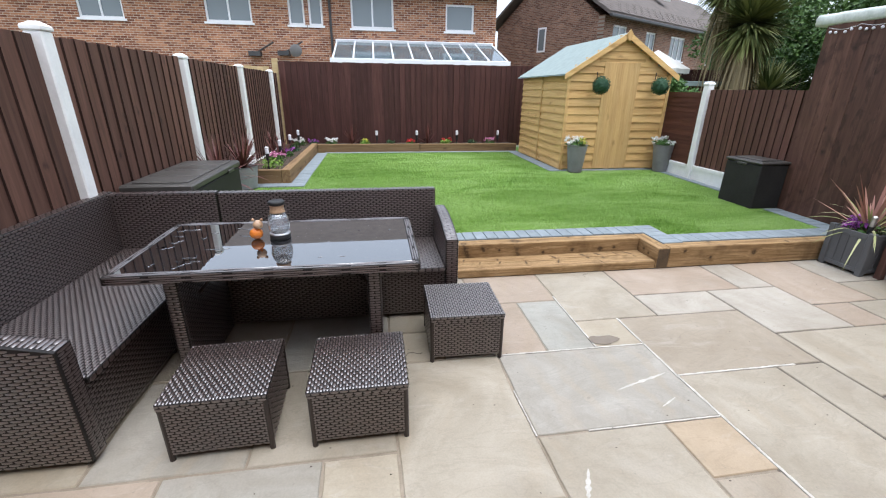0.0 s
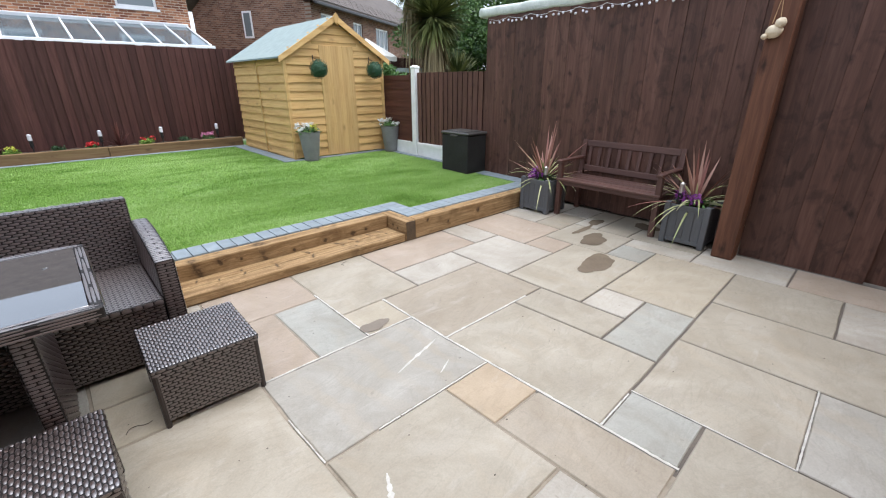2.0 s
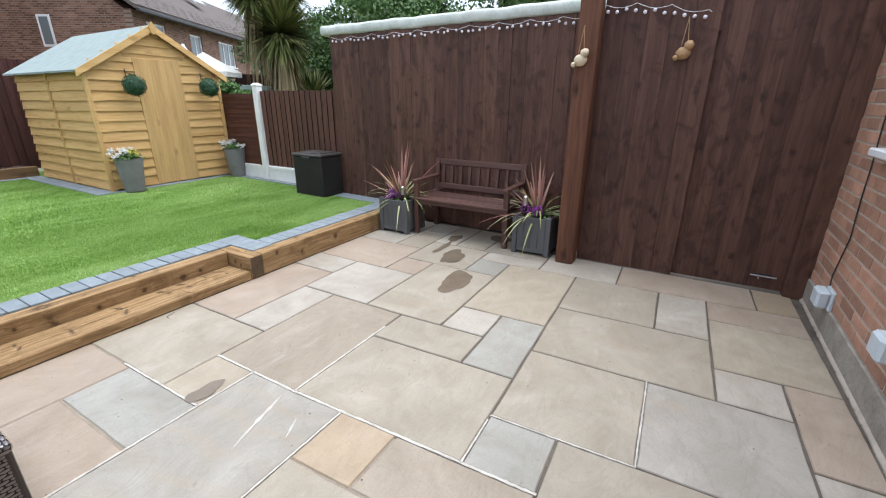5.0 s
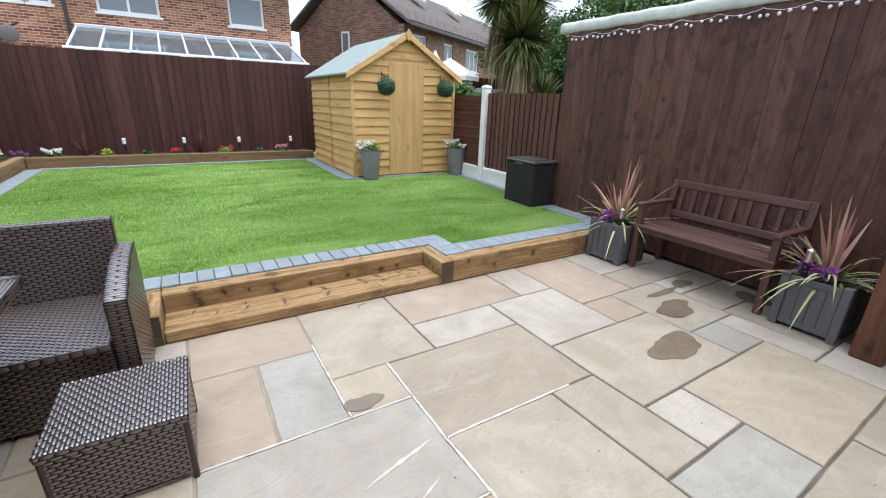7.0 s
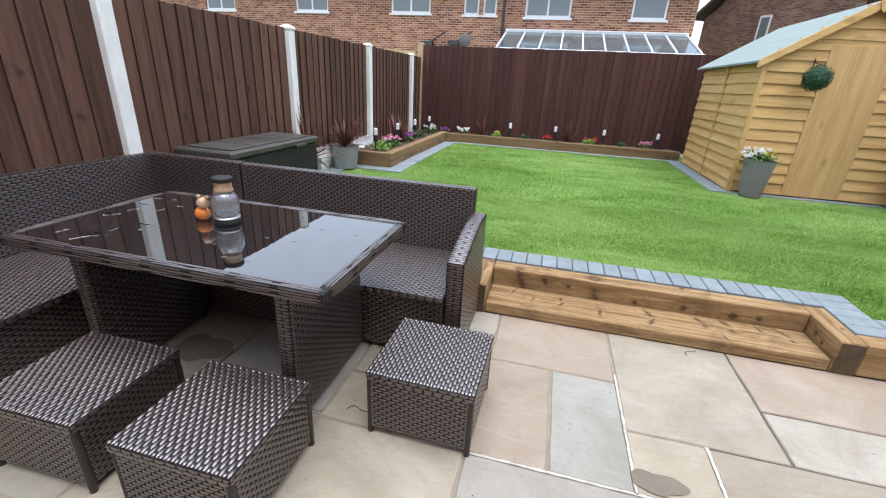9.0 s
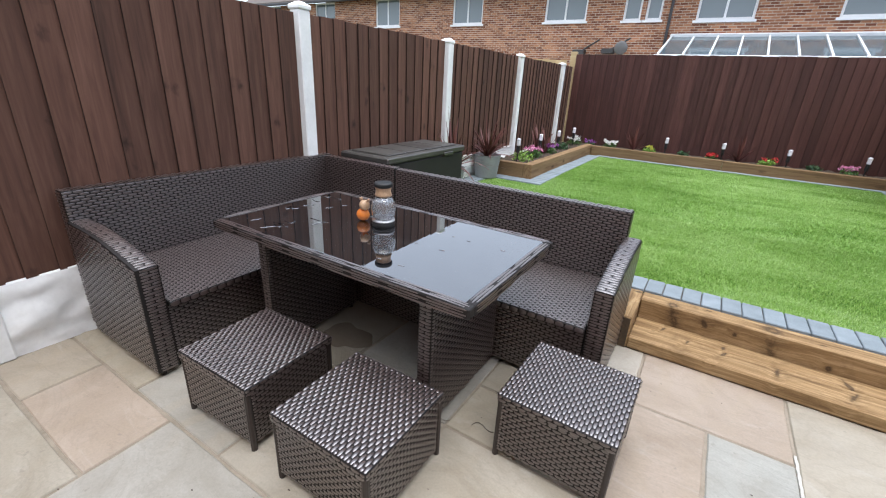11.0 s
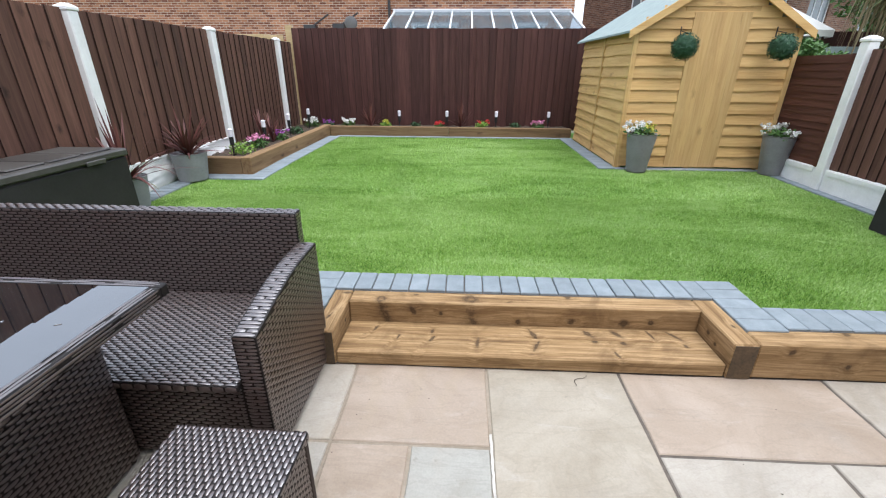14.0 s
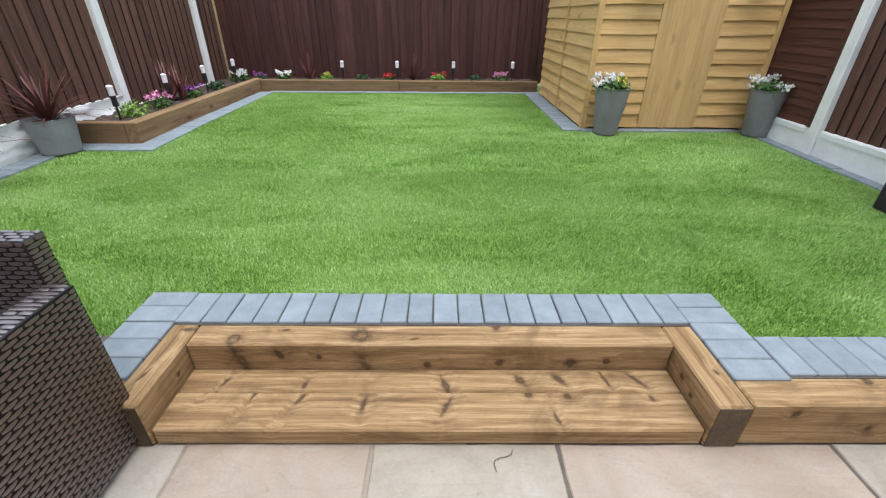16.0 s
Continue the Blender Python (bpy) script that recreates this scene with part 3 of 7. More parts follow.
for row in (
    (6, -1, 7, 0, "blue"), (7, -1.9, 7.7, 0.0, "pale"), (7.7, -1.9, 9.7, 0.2, "buff"), (4, -3, 7, -1, "sand"), (3, -2, 4, -1, "pale"), (2, -3, 4, -2, "blue"),
    (2, -2, 3, 0, "buff"), (0, -3, 2, 0, "buff"), (3, -6, 5, -3, "buff"), (5, -5, 7, -3, "buff"), (5, -6, 7, -5, "pale"),
    (7, -4, 8.6, -1.9, "pale"), (7, -7, 8.6, -4, "pink"), (7, -7.8, 8.6, -7, "tan"), (6, -7.8, 7, -6, "pink"),
    (4, -7.8, 6, -6, "sand"), (3, -7, 4, -6, "pale"), (1, -5, 3, -3, "buff"), (1, -7, 3, -5, "grey"), (0, -4, 1, -3, "blue"),
):
    slab(*row)
for row in (
    (-1, -6, 1, -4, "buff"), (-1, -7.8, 1, -6, "pink"), (1, -7.8, 2, -7, "pale"), (2, -7.8, 4, -7, "pink"),
    (-3, -1, 0, 1, "grey"), (-1, -2, 0, -1, "tan"), (-1, -4, 0, -2, "brown"), (-3, -3, -1, -1, "buff"),
    (-3, -5, -1, -3, "pale"), (-3, -7.8, -1, -5, "buff"), (-5, -2, -3, 1, "buff"), (-5, -4, -3, -2, "sand"),
    (-5, -7.8, -3, -4, "buff"), (-5, 1, -4, 2, "sand"), (-4, 1, -3, 3, "grey"), (-5, 2, -4, TOP, "buff"),
    (-7, -1, -5, 1, "buff"), (-6, -3, -5, -1, "sand"), (-8, -3, -6, -1, "grey"), (-8, -7.8, -5, -3, "buff"),
):
    slab(*row)
for row in (
    (-9, -1, -7, 1, "grey"), (-11.4, -1, -9, 1, "sand"), (-10, -2, -8, -1, "pink"), (-11.4, -2, -10, -1, "brown"),
    (-11.4, -5, -8, -2, "buff"), (-11.4, -7.8, -8, -5, "grey"), (-7, 1, -5, TOP, "grey"), (-9, 1, -7, TOP, "buff"), (-11.4, 1, -9, TOP, "buff"),
):
    slab(*row)


def joint(x0, y0, x1, y1, w=0.011):
    """A raised, ragged strip of pale mortar along one joint."""
    bm = bmesh.new()
    d = Vector((x1 - x0, y1 - y0, 0))
    n = max(3, int(d.length / 0.02))
    side = Vector((-d.y, d.x, 0)).normalized()
    a, c = [], []
    r = random.Random(int(1000 * (x0 + y0 * 3)))
    for k in range(n + 1):
        p = Vector((*drift(x0 + d.x * k / n, y0 + d.y * k / n), 0.0016))
        a.append(bm.verts.new(p + side * (w * r.uniform(0.4, 0.85))))
        c.append(bm.verts.new(p - side * (w * r.uniform(0.4, 0.85))))
    for k in range(n):
        bm.faces.new((a[k], c[k], c[k + 1], a[k + 1]))
    ext = bmesh.ops.extrude_face_region(bm, geom=bm.faces[:])
    for v in ext["geom"]:
        if isinstance(v, bmesh.types.BMVert):
            v.co.z -= 0.012
    part("mortar_joint", bm, LIME, patio)


def gx(i):
    return SX + i * MOD


def gy(j):
    return SY + j * MOD


joint(gx(0), gy(-4), gx(0), gy(2), 0.010)
joint(gx(0), gy(0), gx(2.4), gy(0), 0.009)
joint(gx(-3), gy(1), gx(0), gy(1), 0.008)
joint(gx(-1), gy(1), gx(-1), gy(3.2), 0.008)
joint(gx(-2.2), gy(-1), gx(0), gy(-1), 0.006)
joint(gx(0), gy(-3), gx(0.9), gy(-3), 0.006)
joint(gx(1), gy(-5), gx(1), gy(-3), 0.006)
joint(gx(1), gy(-5), gx(3), gy(-5), 0.006)
joint(gx(-3), gy(-1), gx(-3), gy(0), 0.005)


def puddle(x, y, rx, ry, seed):
    """A shallow wet patch with a wandering edge."""
    r = random.Random(seed)
    bm = bmesh.new()
    ph = [r.uniform(0, 6.28) for _ in range(4)]
    n = 48
    ring = []
    for k in range(n):
        a = 2 * math.pi * k / n
        q = 1 + 0.16 * math.sin(2 * a + ph[0]) + 0.10 * math.sin(3 * a + ph[1]) + 0.06 * math.sin(5 * a + ph[2]) + 0.03 * math.sin(9 * a + ph[3])
        ring.append(bm.verts.new((rx * q * math.cos(a), ry * q * math.sin(a), 0.0)))
    bm.faces.new(ring)
    ob = new("puddle", mesh_of(bm, "puddle", WET))
    ob.location = (x, y, 0.0042)
    tagged(ob, "small brown puddle of rainwater on a sandstone slab", "puddle", "puddles on the patio")


puddle(2.30, 1.55, 0.20, 0.12, 1)
puddle(2.79, 1.85, 0.18, 0.10, 2)
puddle(3.28, 2.09, 0.10, 0.07, 3)
puddle(3.50, 1.66, 0.11, 0.11, 6)
puddle(2.97, 2.06, 0.16, 0.035, 8)
puddle(0.455, 1.985, 0.085, 0.055, 4)
puddle(-1.66, 2.15, 0.13, 0.12, 4)


def streak(x, y, length, w, turn, seed):
    """A thin white salt bloom drawn across a slab."""
    r = random.Random(seed)
    bm = bmesh.new()
    a, c = [], []
    n = 14
    for k in range(n + 1):
        s = (k / n - 0.5) * length
        wob = 0.02 * math.sin(6 * s + seed)
        ww = w * (0.25 + math.sin(math.pi * k / n)) * r.uniform(0.3, 0.9)
        a.append(bm.verts.new((s, wob + ww, 0)))
        c.append(bm.verts.new((s, wob - ww, 0)))
    for k in range(n):
        bm.faces.new((a[k], c[k], c[k + 1], a[k + 1]))
    ob = part("salt_bloom", bm, LIME, patio)
    ob.matrix_basis = pose(x, y, 0.0026, 0, 0, turn)


streak(0.46, 1.58, 0.36, 0.011, 22, 3)
streak(0.50, 1.42, 0.12, 0.006, 20, 6)
streak(-0.12, 1.02, 0.16, 0.014, 70, 9)

# ---- step and retaining sleepers ----


WOOD = ((0.120, 0.066, 0.026), (0.255, 0.158, 0.070), (0.435, 0.298, 0.155))


def sleeper(x0, y0, z0, x1, y1, z1, along, label, category="sleeper", mat=None, knots=None):
    bm = bmesh.new()
    cx, cy = (x0 + x1) / 2, (y0 + y1) / 2
    box(bm, x0 - cx, y0 - cy, 0, x1 - cx, y1 - cy, z1 - z0, 0.007)
    ob = new("timber_sleeper", mesh_of(bm, "timber_sleeper", mat or (SLEEPER_X if along == "x" else SLEEPER_Y)))
    ob.location = (cx, cy, z0)
    if knots:
        ob.data.materials[0] = knotted("knotty_sleeper", *WOOD, [((p[0] - cx, p[1] - cy, p[2] - z0), d, r) for p, d, r in knots], along)
    return tagged(ob, label, category, "timber sleepers round the lawn")


tread_knots = [
    ((-0.24, 3.17, 0.07), (0.2, 1, 0.2), 0.006), ((-0.06, 3.165, 0.07), (0.3, 1, 0), 0.007), ((0.10, 3.12, 0.07), (0.5, 1, 0.1), 0.007),
    ((0.33, 3.10, 0.07), (0.15, 1, 0.2), 0.011), ((0.62, 3.09, 0.07), (0.5, 1, 0.1), 0.012), ((0.92, 3.15, 0.07), (-0.3, 0.5, 1), 0.017),
    ((1.06, 3.14, 0.07), (-0.3, 0.5, 1), 0.016), ((1.00, 3.04, 0.07), (-0.3, 1, 0.2), 0.007), ((1.36, 3.13, 0.07), (-0.3, 0.6, 1), 0.009),
]
rear_knots = [
    ((0.10, 3.19, 0.07), (0.2, 1, 0.4), 0.008), ((0.62, 3.19, 0.07), (-0.4, 1, 0.1), 0.012), ((0.90, 3.215, 0.07), (-0.55, 0.8, 0.2), 0.015),
    ((1.05, 3.215, 0.07), (-0.55, 0.8, 0.2), 0.015), ((1.22, 3.22, 0.07), (-0.25, 1, 0.1), 0.008), ((1.34, 3.215, 0.07), (-0.6, 0.8, 0.1), 0.011), ((-0.20, 3.20, 0.07), (0.4, 1, 0.2), 0.006),
]
riser_knots = [
    ((-0.18, 3.305, 0.19), (0.28, -0.25, -1), 0.024), ((0.295, 3.33, 0.19), (0.12, -0.35, -1), 0.036), ((0.82, 3.38, 0.19), (0.1, -0.6, -1), 0.018),
    ((-0.01, 3.277, 0.14), (0.5, 0.4, -1), 0.013), ((0.14, 3.277, 0.13), (0.05, 1, -0.6), 0.011), ((0.83, 3.277, 0.10), (0.3, 1, -0.2), 0.019),
    ((0.55, 3.277, 0.09), (0.2, 1, 0.1), 0.014), ((1.10, 3.277, 0.10), (-0.4, 1, 0.1), 0.020), ((1.24, 3.277, 0.11), (-0.4, 1, 0.1), 0.014), ((0.50, 3.31, 0.19), (1, 0.2, 0.1), 0.004), ((0.0, 3.36, 0.19), (1, 0.2, -0.3), 0.005),
]
sleeper(-0.352, 2.998, 0, 1.482, 3.160, 0.072, "x", "low front tread board of the garden step", knots=tread_knots)
sleeper(-0.352, 3.1625, 0, 1.482, 3.275, 0.071, "x", "rear tread board of the garden step", knots=rear_knots)
sleeper(-0.352, 3.277, 0, 1.482, 3.392, 0.190, "x", "knotty brown sleeper behind the garden step", knots=riser_knots)
sleeper(-0.455, 2.992, 0, -0.354, 3.392, 0.192, "y", "short brown sleeper beside the garden step", knots=[((-0.38, 3.36, 0.19), (1, 0.2, -0.6), 0.013), ((-0.41, 3.12, 0.19), (0.3, 1, 0), 0.005), ((-0.354, 3.2, 0.12), (1, 0, 0.2), 0.009)])
sleeper(1.484, 2.992, 0, 1.598, 3.392, 0.190, "y", "short brown sleeper with a dark wet end beside the step", knots=[((1.56, 3.14, 0.19), (-0.3, 1, 0.8), 0.010), ((1.484, 3.19, 0.12), (1, 0, 0.3), 0.012), ((1.484, 3.12, 0.10), (1, 0, 0.3), 0.009)])
# dark sleeper ends: right one wet, left one shade painted as colour
WET_AND_SHADED_END = plain("dark_wet_and_shaded_end_grain", (0.012, 0.008, 0.005), (0.15, 0.098, 0.05), 9.0, 0.6, 0.3)
for x0, x1 in ((-0.450, -0.359), (1.489, 1.593)):
    bm = bmesh.new()
    box(bm, x0, 2.9885, 0.004, x1, 2.9915, 0.182)
    part("wet_end", bm, WET_AND_SHADED_END, patio)
sleeper(1.602, 3.0, 0, 3.70, 3.118, 0.190, "x", "long brown sleeper holding back the raised lawn", knots=[((1.75, 3.0, 0.15), (0.2, 1, -0.1), 0.016), ((2.05, 3.1, 0.19), (0.1, 0.6, 1), 0.014), ((2.02, 3.0, 0.08), (0.5, 1, 0.1), 0.012), ((2.45, 3.0, 0.11), (0.2, 1, 0.3), 0.02), ((2.8, 3.03, 0.19), (0.2, -0.4, 1), 0.018), ((3.2, 3.0, 0.10), (0.2, 1, 0.1), 0.02)])
sleeper(-2.78, 3.0, 0, -0.458, 3.118, 0.190, "x", "long brown sleeper behind the rattan sofa")
# raised flower bed
sleeper(-2.08, 8.75, 0.22, -0.03, 8.85, 0.405, "x", "weathered sleeper edging the flower bed", mat=SLEEPER_DARK_X)
sleeper(-0.025, 8.75, 0.22, 2.045, 8.85, 0.40, "x", "weathered sleeper edging the flower bed", mat=SLEEPER_DARK_X)
sleeper(-2.20, 5.86, 0.20, -2.085, 8.85, 0.42, "y", "weathered sleeper edging the side flower bed", mat=SLEEPER_DARK_Y)
sleeper(-2.78, 5.86, 0.20, -2.205, 5.96, 0.415, "x", "short sleeper closing the end of the flower bed", mat=SLEEPER_DARK_X)

# soil in the bed
bm = bmesh.new()
for x0, y0, x1, y1 in ((-2.78, 5.96, -2.2, 9.3), (-2.2, 8.85, 2.05, 9.3)):
    nx, ny = int((x1 - x0) / 0.05), int((y1 - y0) / 0.05)
    grid = {}
    for i in range(nx + 1):
        for j in range(ny + 1):
            x, y = x0 + (x1 - x0) * i / nx, y0 + (y1 - y0) * j / ny
            grid[i, j] = bm.verts.new((x, y, 0.365 + 0.03 * noise.noise((x * 9, y * 9, 3)) + 0.02 * noise.noise((x * 30, y * 30, 1))))
    for i in range(nx):
        for j in range(ny):
            bm.faces.new((grid[i, j], grid[i + 1, j], grid[i + 1, j + 1], grid[i, j + 1]))
soil = new("bed_soil", mesh_of(bm, "bed_soil", SOIL))
tagged(soil, "dark crumbly soil filling the raised flower bed", "soil", "", "stuff")

# ---- block paving round the lawn ----
edging = new("lawn_edging")
tagged(edging, "charcoal blue block paving edging the lawn", "", "", "structure")
BLOCKME = block("paver", (0.0975, 0.197, 0.05), BLOCK, 0.004)


def paver(x, y, across, z=None):
    zz = (lawn_height(y) if z is None else z) - 0.046 + rng.uniform(-0.0015, 0.0015)
    piece("paver", BLOCKME, edging, pose(x, y, zz, rng.uniform(-0.4, 0.4), rng.uniform(-0.4, 0.4), (0 if across else 90) + rng.uniform(-0.5, 0.5)))


bm = bmesh.new()
for x0, y0, x1, y1 in ((-0.652, 3.394, 1.792, 3.600), (1.60, 3.119, 3.68, 3.33), (-2.76, 3.119, -0.458, 3.33)):
    box(bm, x0, y0, 0.05, x1, y1, LAWN_Z - 0.0085)
part("edging_bed", bm, MORTAR, edging)
for k in range(20):
    paver(-0.406 + 0.10275 * k, 3.497, True)
for k in range(5):
    paver(1.696, 3.552 - 0.1005 * k, False)
    paver(-0.556, 3.552 - 0.1005 * k, False)
for k in range(18):
    paver(1.85 + 0.1005 * k, 3.222, True)
for k in range(20):
    paver(-0.735 - 0.1005 * k, 3.222, True)
for k in range(30):
    paver(-1.985, 5.71 + 0.1005 * k, False)
for k in range(8):
    paver(-2.08 - 0.1005 * k + 0.195, 5.755, True) if k > 1 else None
for k in range(24):
    paver(-2.66, 3.38 + 0.1005 * k, False)
for k in range(22):
    paver(1.945, 6.46 + 0.1005 * k, False)
for k in range(8):
    paver(2.14 + 0.2 * k, 6.425, False)
for k in range(12):
    paver(3.715, 4.15 + 0.201 * k, True)
for k in range(7):
    paver(3.60, 3.37 + 0.1005 * k, False)
for k in range(20):
    paver(-1.84 + 0.2 * k, 8.70, False)


# ---- fences ----
def feather_board(name, w, h, mat, flip=False, t0=0.021, t1=0.005):
    """A wedge-shaped upright fence board that faces -y."""
    bm = bmesh.new()
    if flip:
        t0, t1 = t1, t0
    pts = [(-w / 2, 0.0), (w / 2, 0.0), (w / 2, -t0), (-w / 2, -t1)]
    lo = [bm.verts.new((x, y, 0)) for x, y in pts]
    hi = [bm.verts.new((x, y, h)) for x, y in pts]
    bm.faces.new(lo)
    bm.faces.new(hi[::-1])
    for k in range(4):
        f = bm.faces.new((lo[k], lo[(k + 1) % 4], hi[(k + 1) % 4], hi[k]))
        # thick edge takes the near-black colour that stands for the overlap's shadow
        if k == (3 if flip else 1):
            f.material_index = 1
    return mesh_of(bm, name, [mat, FENCE_EDGE_SHADE])


def fence_panel(p0, p1, z0, z1, label, mat=FENCE, step=0.115, group="feather-edge fence panels", flip=False):
    """Overlapping feather-edge boards between two points; faces to the right of the line p0 to p1 turned back."""
    p0, p1 = Vector((*p0, 0)), Vector((*p1, 0))
    d = p1 - p0
    turn = math.degrees(math.atan2(d.y, d.x))
    ob = thing("fence_panel", (p0.x, p0.y, z0), label, "fence panel", group, turn)
    L = d.length
    n = max(1, round(L / step))
    me = feather_board("fence_board", L / n + 0.018, z1 - z0, mat, flip)
    for k in range(n):
        piece("fence_board", me, ob, pose((k + 0.5) * L / n, rng.uniform(-0.002, 0.002), rng.uniform(-0.006, 0.004), 0, rng.uniform(-0.25, 0.25), rng.uniform(-1.0, 1.0)))
    for z in (0.2, (z1 - z0) / 2, z1 - z0 - 0.2):
        bm = bmesh.new()
        box(bm, 0.0, 0.004, z - 0.035, L, 0.045, z + 0.035)
        part("back_rail", bm, mat, ob)
    return ob


def rock_board(y0, y1, x, z0, z1, face):
    """A white rock-faced concrete gravel board that faces +x or -x."""
    bm = bmesh.new()
    ny, nz = max(4, int((y1 - y0) / 0.03)), max(3, int((z1 - z0) / 0.025))
    g = {}
    for i in range(ny + 1):
        for j in range(nz + 1):
            y, z = y0 + (y1 - y0) * i / ny, z0 + (z1 - z0) * j / nz
            bulge = 0.016 + 0.045 * abs(noise.noise((y * 3.0, z * 13.0, 5))) + 0.014 * noise.noise((y * 18, z * 32, 2))
            g[i, j] = bm.verts.new((face * bulge, y, z))
    for i in range(ny):
        for j in range(nz):
            bm.faces.new((g[i, j], g[i + 1, j], g[i + 1, j + 1], g[i, j + 1]))
    box(bm, -face * 0.05, y0, z0, -face * 0.004, y1, z1)
    ob = new("gravel_board", mesh_of(bm, "gravel_board", WHITE, True))
    ob.location = (x, 0, 0)
    tagged(ob, "white-painted rock-faced concrete gravel board under the fence", "gravel board", "gravel boards under the fences")


def flat_gravel_board(y0, y1, x, z0, z1):
    bm = bmesh.new()
    box(bm, x, y0, z0, x + 0.05, y1, z1, 0.004)
    box(bm, x - 0.008, y0 + 0.04, z1 - 0.05, x, y1 - 0.04, z1 - 0.01)
    ob = new("gravel_board", mesh_of(bm, "gravel_board", WHITE))
    tagged(ob, "smooth white-painted concrete gravel board under the fence", "gravel board", "gravel boards under the fences")


def post_mesh(h):
    bm = bmesh.new()
    box(bm, -0.05, -0.05, 0, 0.05, 0.05, h, 0.008)
    return mesh_of(bm, "post_shaft", WHITE)


def cap_mesh():
    bm = bmesh.new()
    box(bm, -0.057, -0.057, 0, 0.057, 0.057, 0.03, 0.006)
    lo = [bm.verts.new((x * 0.05, y * 0.05, 0.03)) for x, y in ((-1, -1), (1, -1), (1, 1), (-1, 1))]
    tip = [bm.verts.new((x * 0.02, y * 0.02, 0.05)) for x, y in ((-1, -1), (1, -1), (1, 1), (-1, 1))]
    bm.faces.new(tip)
    for k in range(4):
        bm.faces.new((lo[k], lo[(k + 1) % 4], tip[(k + 1) % 4], tip[k]))
    return mesh_of(bm, "post_cap", WHITE)


CAP = cap_mesh()


def concrete_post(x, y, z0, z1):
    ob = thing("concrete_post", (x, y, z0), "white-painted concrete fence post with a shallow cap", "fence post", "white fence posts")
    piece("post_shaft", post_mesh(z1 - z0 - 0.05), ob, Matrix())
    piece("post_cap", CAP, ob, pose(0, 0, z1 - z0 - 0.05))


LEFT_X = -2.82
POST_Y = (-0.72, 1.03, 2.955, 4.885, 6.83, 8.74)
for k, y in enumerate(POST_Y):
    concrete_post(LEFT_X, y, 0.0, 1.80 if y < 4 else 1.77)
for a, c in zip(POST_Y, POST_Y[1:]):
    fence_panel((LEFT_X - 0.01, a + 0.055), (LEFT_X - 0.01, c - 0.055), 0.36, 1.735, "dark brown feather-edge fence panel between white posts", step=0.128, flip=True)
    rock_board(a + 0.05, c - 0.05, LEFT_X + 0.01, 0.0, 0.50 if 4.5 < a < 5 else 0.37, 1)
fence_panel((LEFT_X - 0.01, 8.795), (LEFT_X - 0.01, 9.36), 0.36, 1.735, "short dark brown feather-edge fence panel in the corner", step=0.14, flip=True)

# back fence, faces the house
for a, c in ((-2.76, -0.95), (-0.94, 0.88), (0.89, 2.7), (2.71, 4.2)):
    fence_panel((a, 9.33), (c, 9.33), 0.30, 1.95, "reddish brown feather-edge fence panel behind the flower bed", FENCE_BACK, flip=a > -1.5)

# corner post of fresh timber and the neighbour's pale boards
bm = bmesh.new()
box(bm, -2.90, 9.39, 0.0, -2.79, 9.49, 2.0, 0.006)
ob = new("timber_post", mesh_of(bm, "timber_post", PALEWOOD))
tagged(ob, "fresh pale timber post in the fence corner", "fence post")
far_fence = thing("neighbour_fence", (-2.95, 9.46, 0), "pale new timber fence of the neighbouring garden", "fence", "", 180)
bm = bmesh.new()
box(bm, -0.055, -0.012, 0, 0.055, 0.012, 1.86, 0.002)
me = mesh_of(bm, "pale_board", PALEWOOD)
for k in range(46):
    piece("pale_board", me, far_fence, pose(0.08 + 0.116 * k, 0, rng.uniform(-0.01, 0.01)))

# low fence on the other side
RX = 3.80
concrete_post(RX, 5.66, 0.0, 1.61)
flat_gravel_board(4.11, 5.605, RX - 0.03, 0.05, 0.44)
flat_gravel_board(5.715, 9.3, RX - 0.03, 0.05, 0.44)
fence_panel((RX + 0.01, 5.605), (RX + 0.01, 4.11), 0.44, 1.50, "dark brown feather-edge fence panel above a white board", FENCE_LOW, 0.098)
pan = thing("slatted_panel", (RX, 5.72, 0.44), "dark red-brown horizontal overlap fence panel by the shed", "fence panel", "", 90)
bm = bmesh.new()
pts = [(0.0, 0.0), (0.0, 0.075), (0.006, 0.075), (0.014, 0.0)]
lo = [bm.verts.new((0, y, z)) for y, z in pts]
hi = [bm.verts.new((1.83, y, z)) for y, z in pts]
bm.faces.new(lo)
bm.faces.new(hi[::-1])
for k in range(4):
    bm.faces.new((lo[k], lo[(k + 1) % 4], hi[(k + 1) % 4], hi[k]))
RED_SLAT = timber("red_brown_slats", (0.05, 0.018, 0.012), (0.085, 0.032, 0.020), (0.12, 0.05, 0.035), "x", 0.75, 0.3)
me = mesh_of(bm, "slat", RED_SLAT)
for k in range(15):
    piece("slat", me, pan, pose(0, 0, 0.068 * k))
for x in (0.02, 0.9, 1.81):
    bm = bmesh.new()
    box(bm, x - 0.02, 0.014, 0, x + 0.02, 0.04, 1.03)
    part("batten", bm, RED_SLAT, pan)

# ---- tall boarded wall with coping ----
bm = bmesh.new()
box(bm, 3.78, 0.6, 0.0, 4.02, 4.05, 2.10)
structure("wall_boundary", bm, WALL_MORTAR, "rendered boundary wall behind the tall boards")
bm = bmesh.new()
n = 60
ring_pts = [(3.71, 2.115), (3.695, 2.135), (3.695, 2.195), (3.715, 2.222), (3.92, 2.23), (4.06, 2.20), (4.07, 2.11)]
rows = []
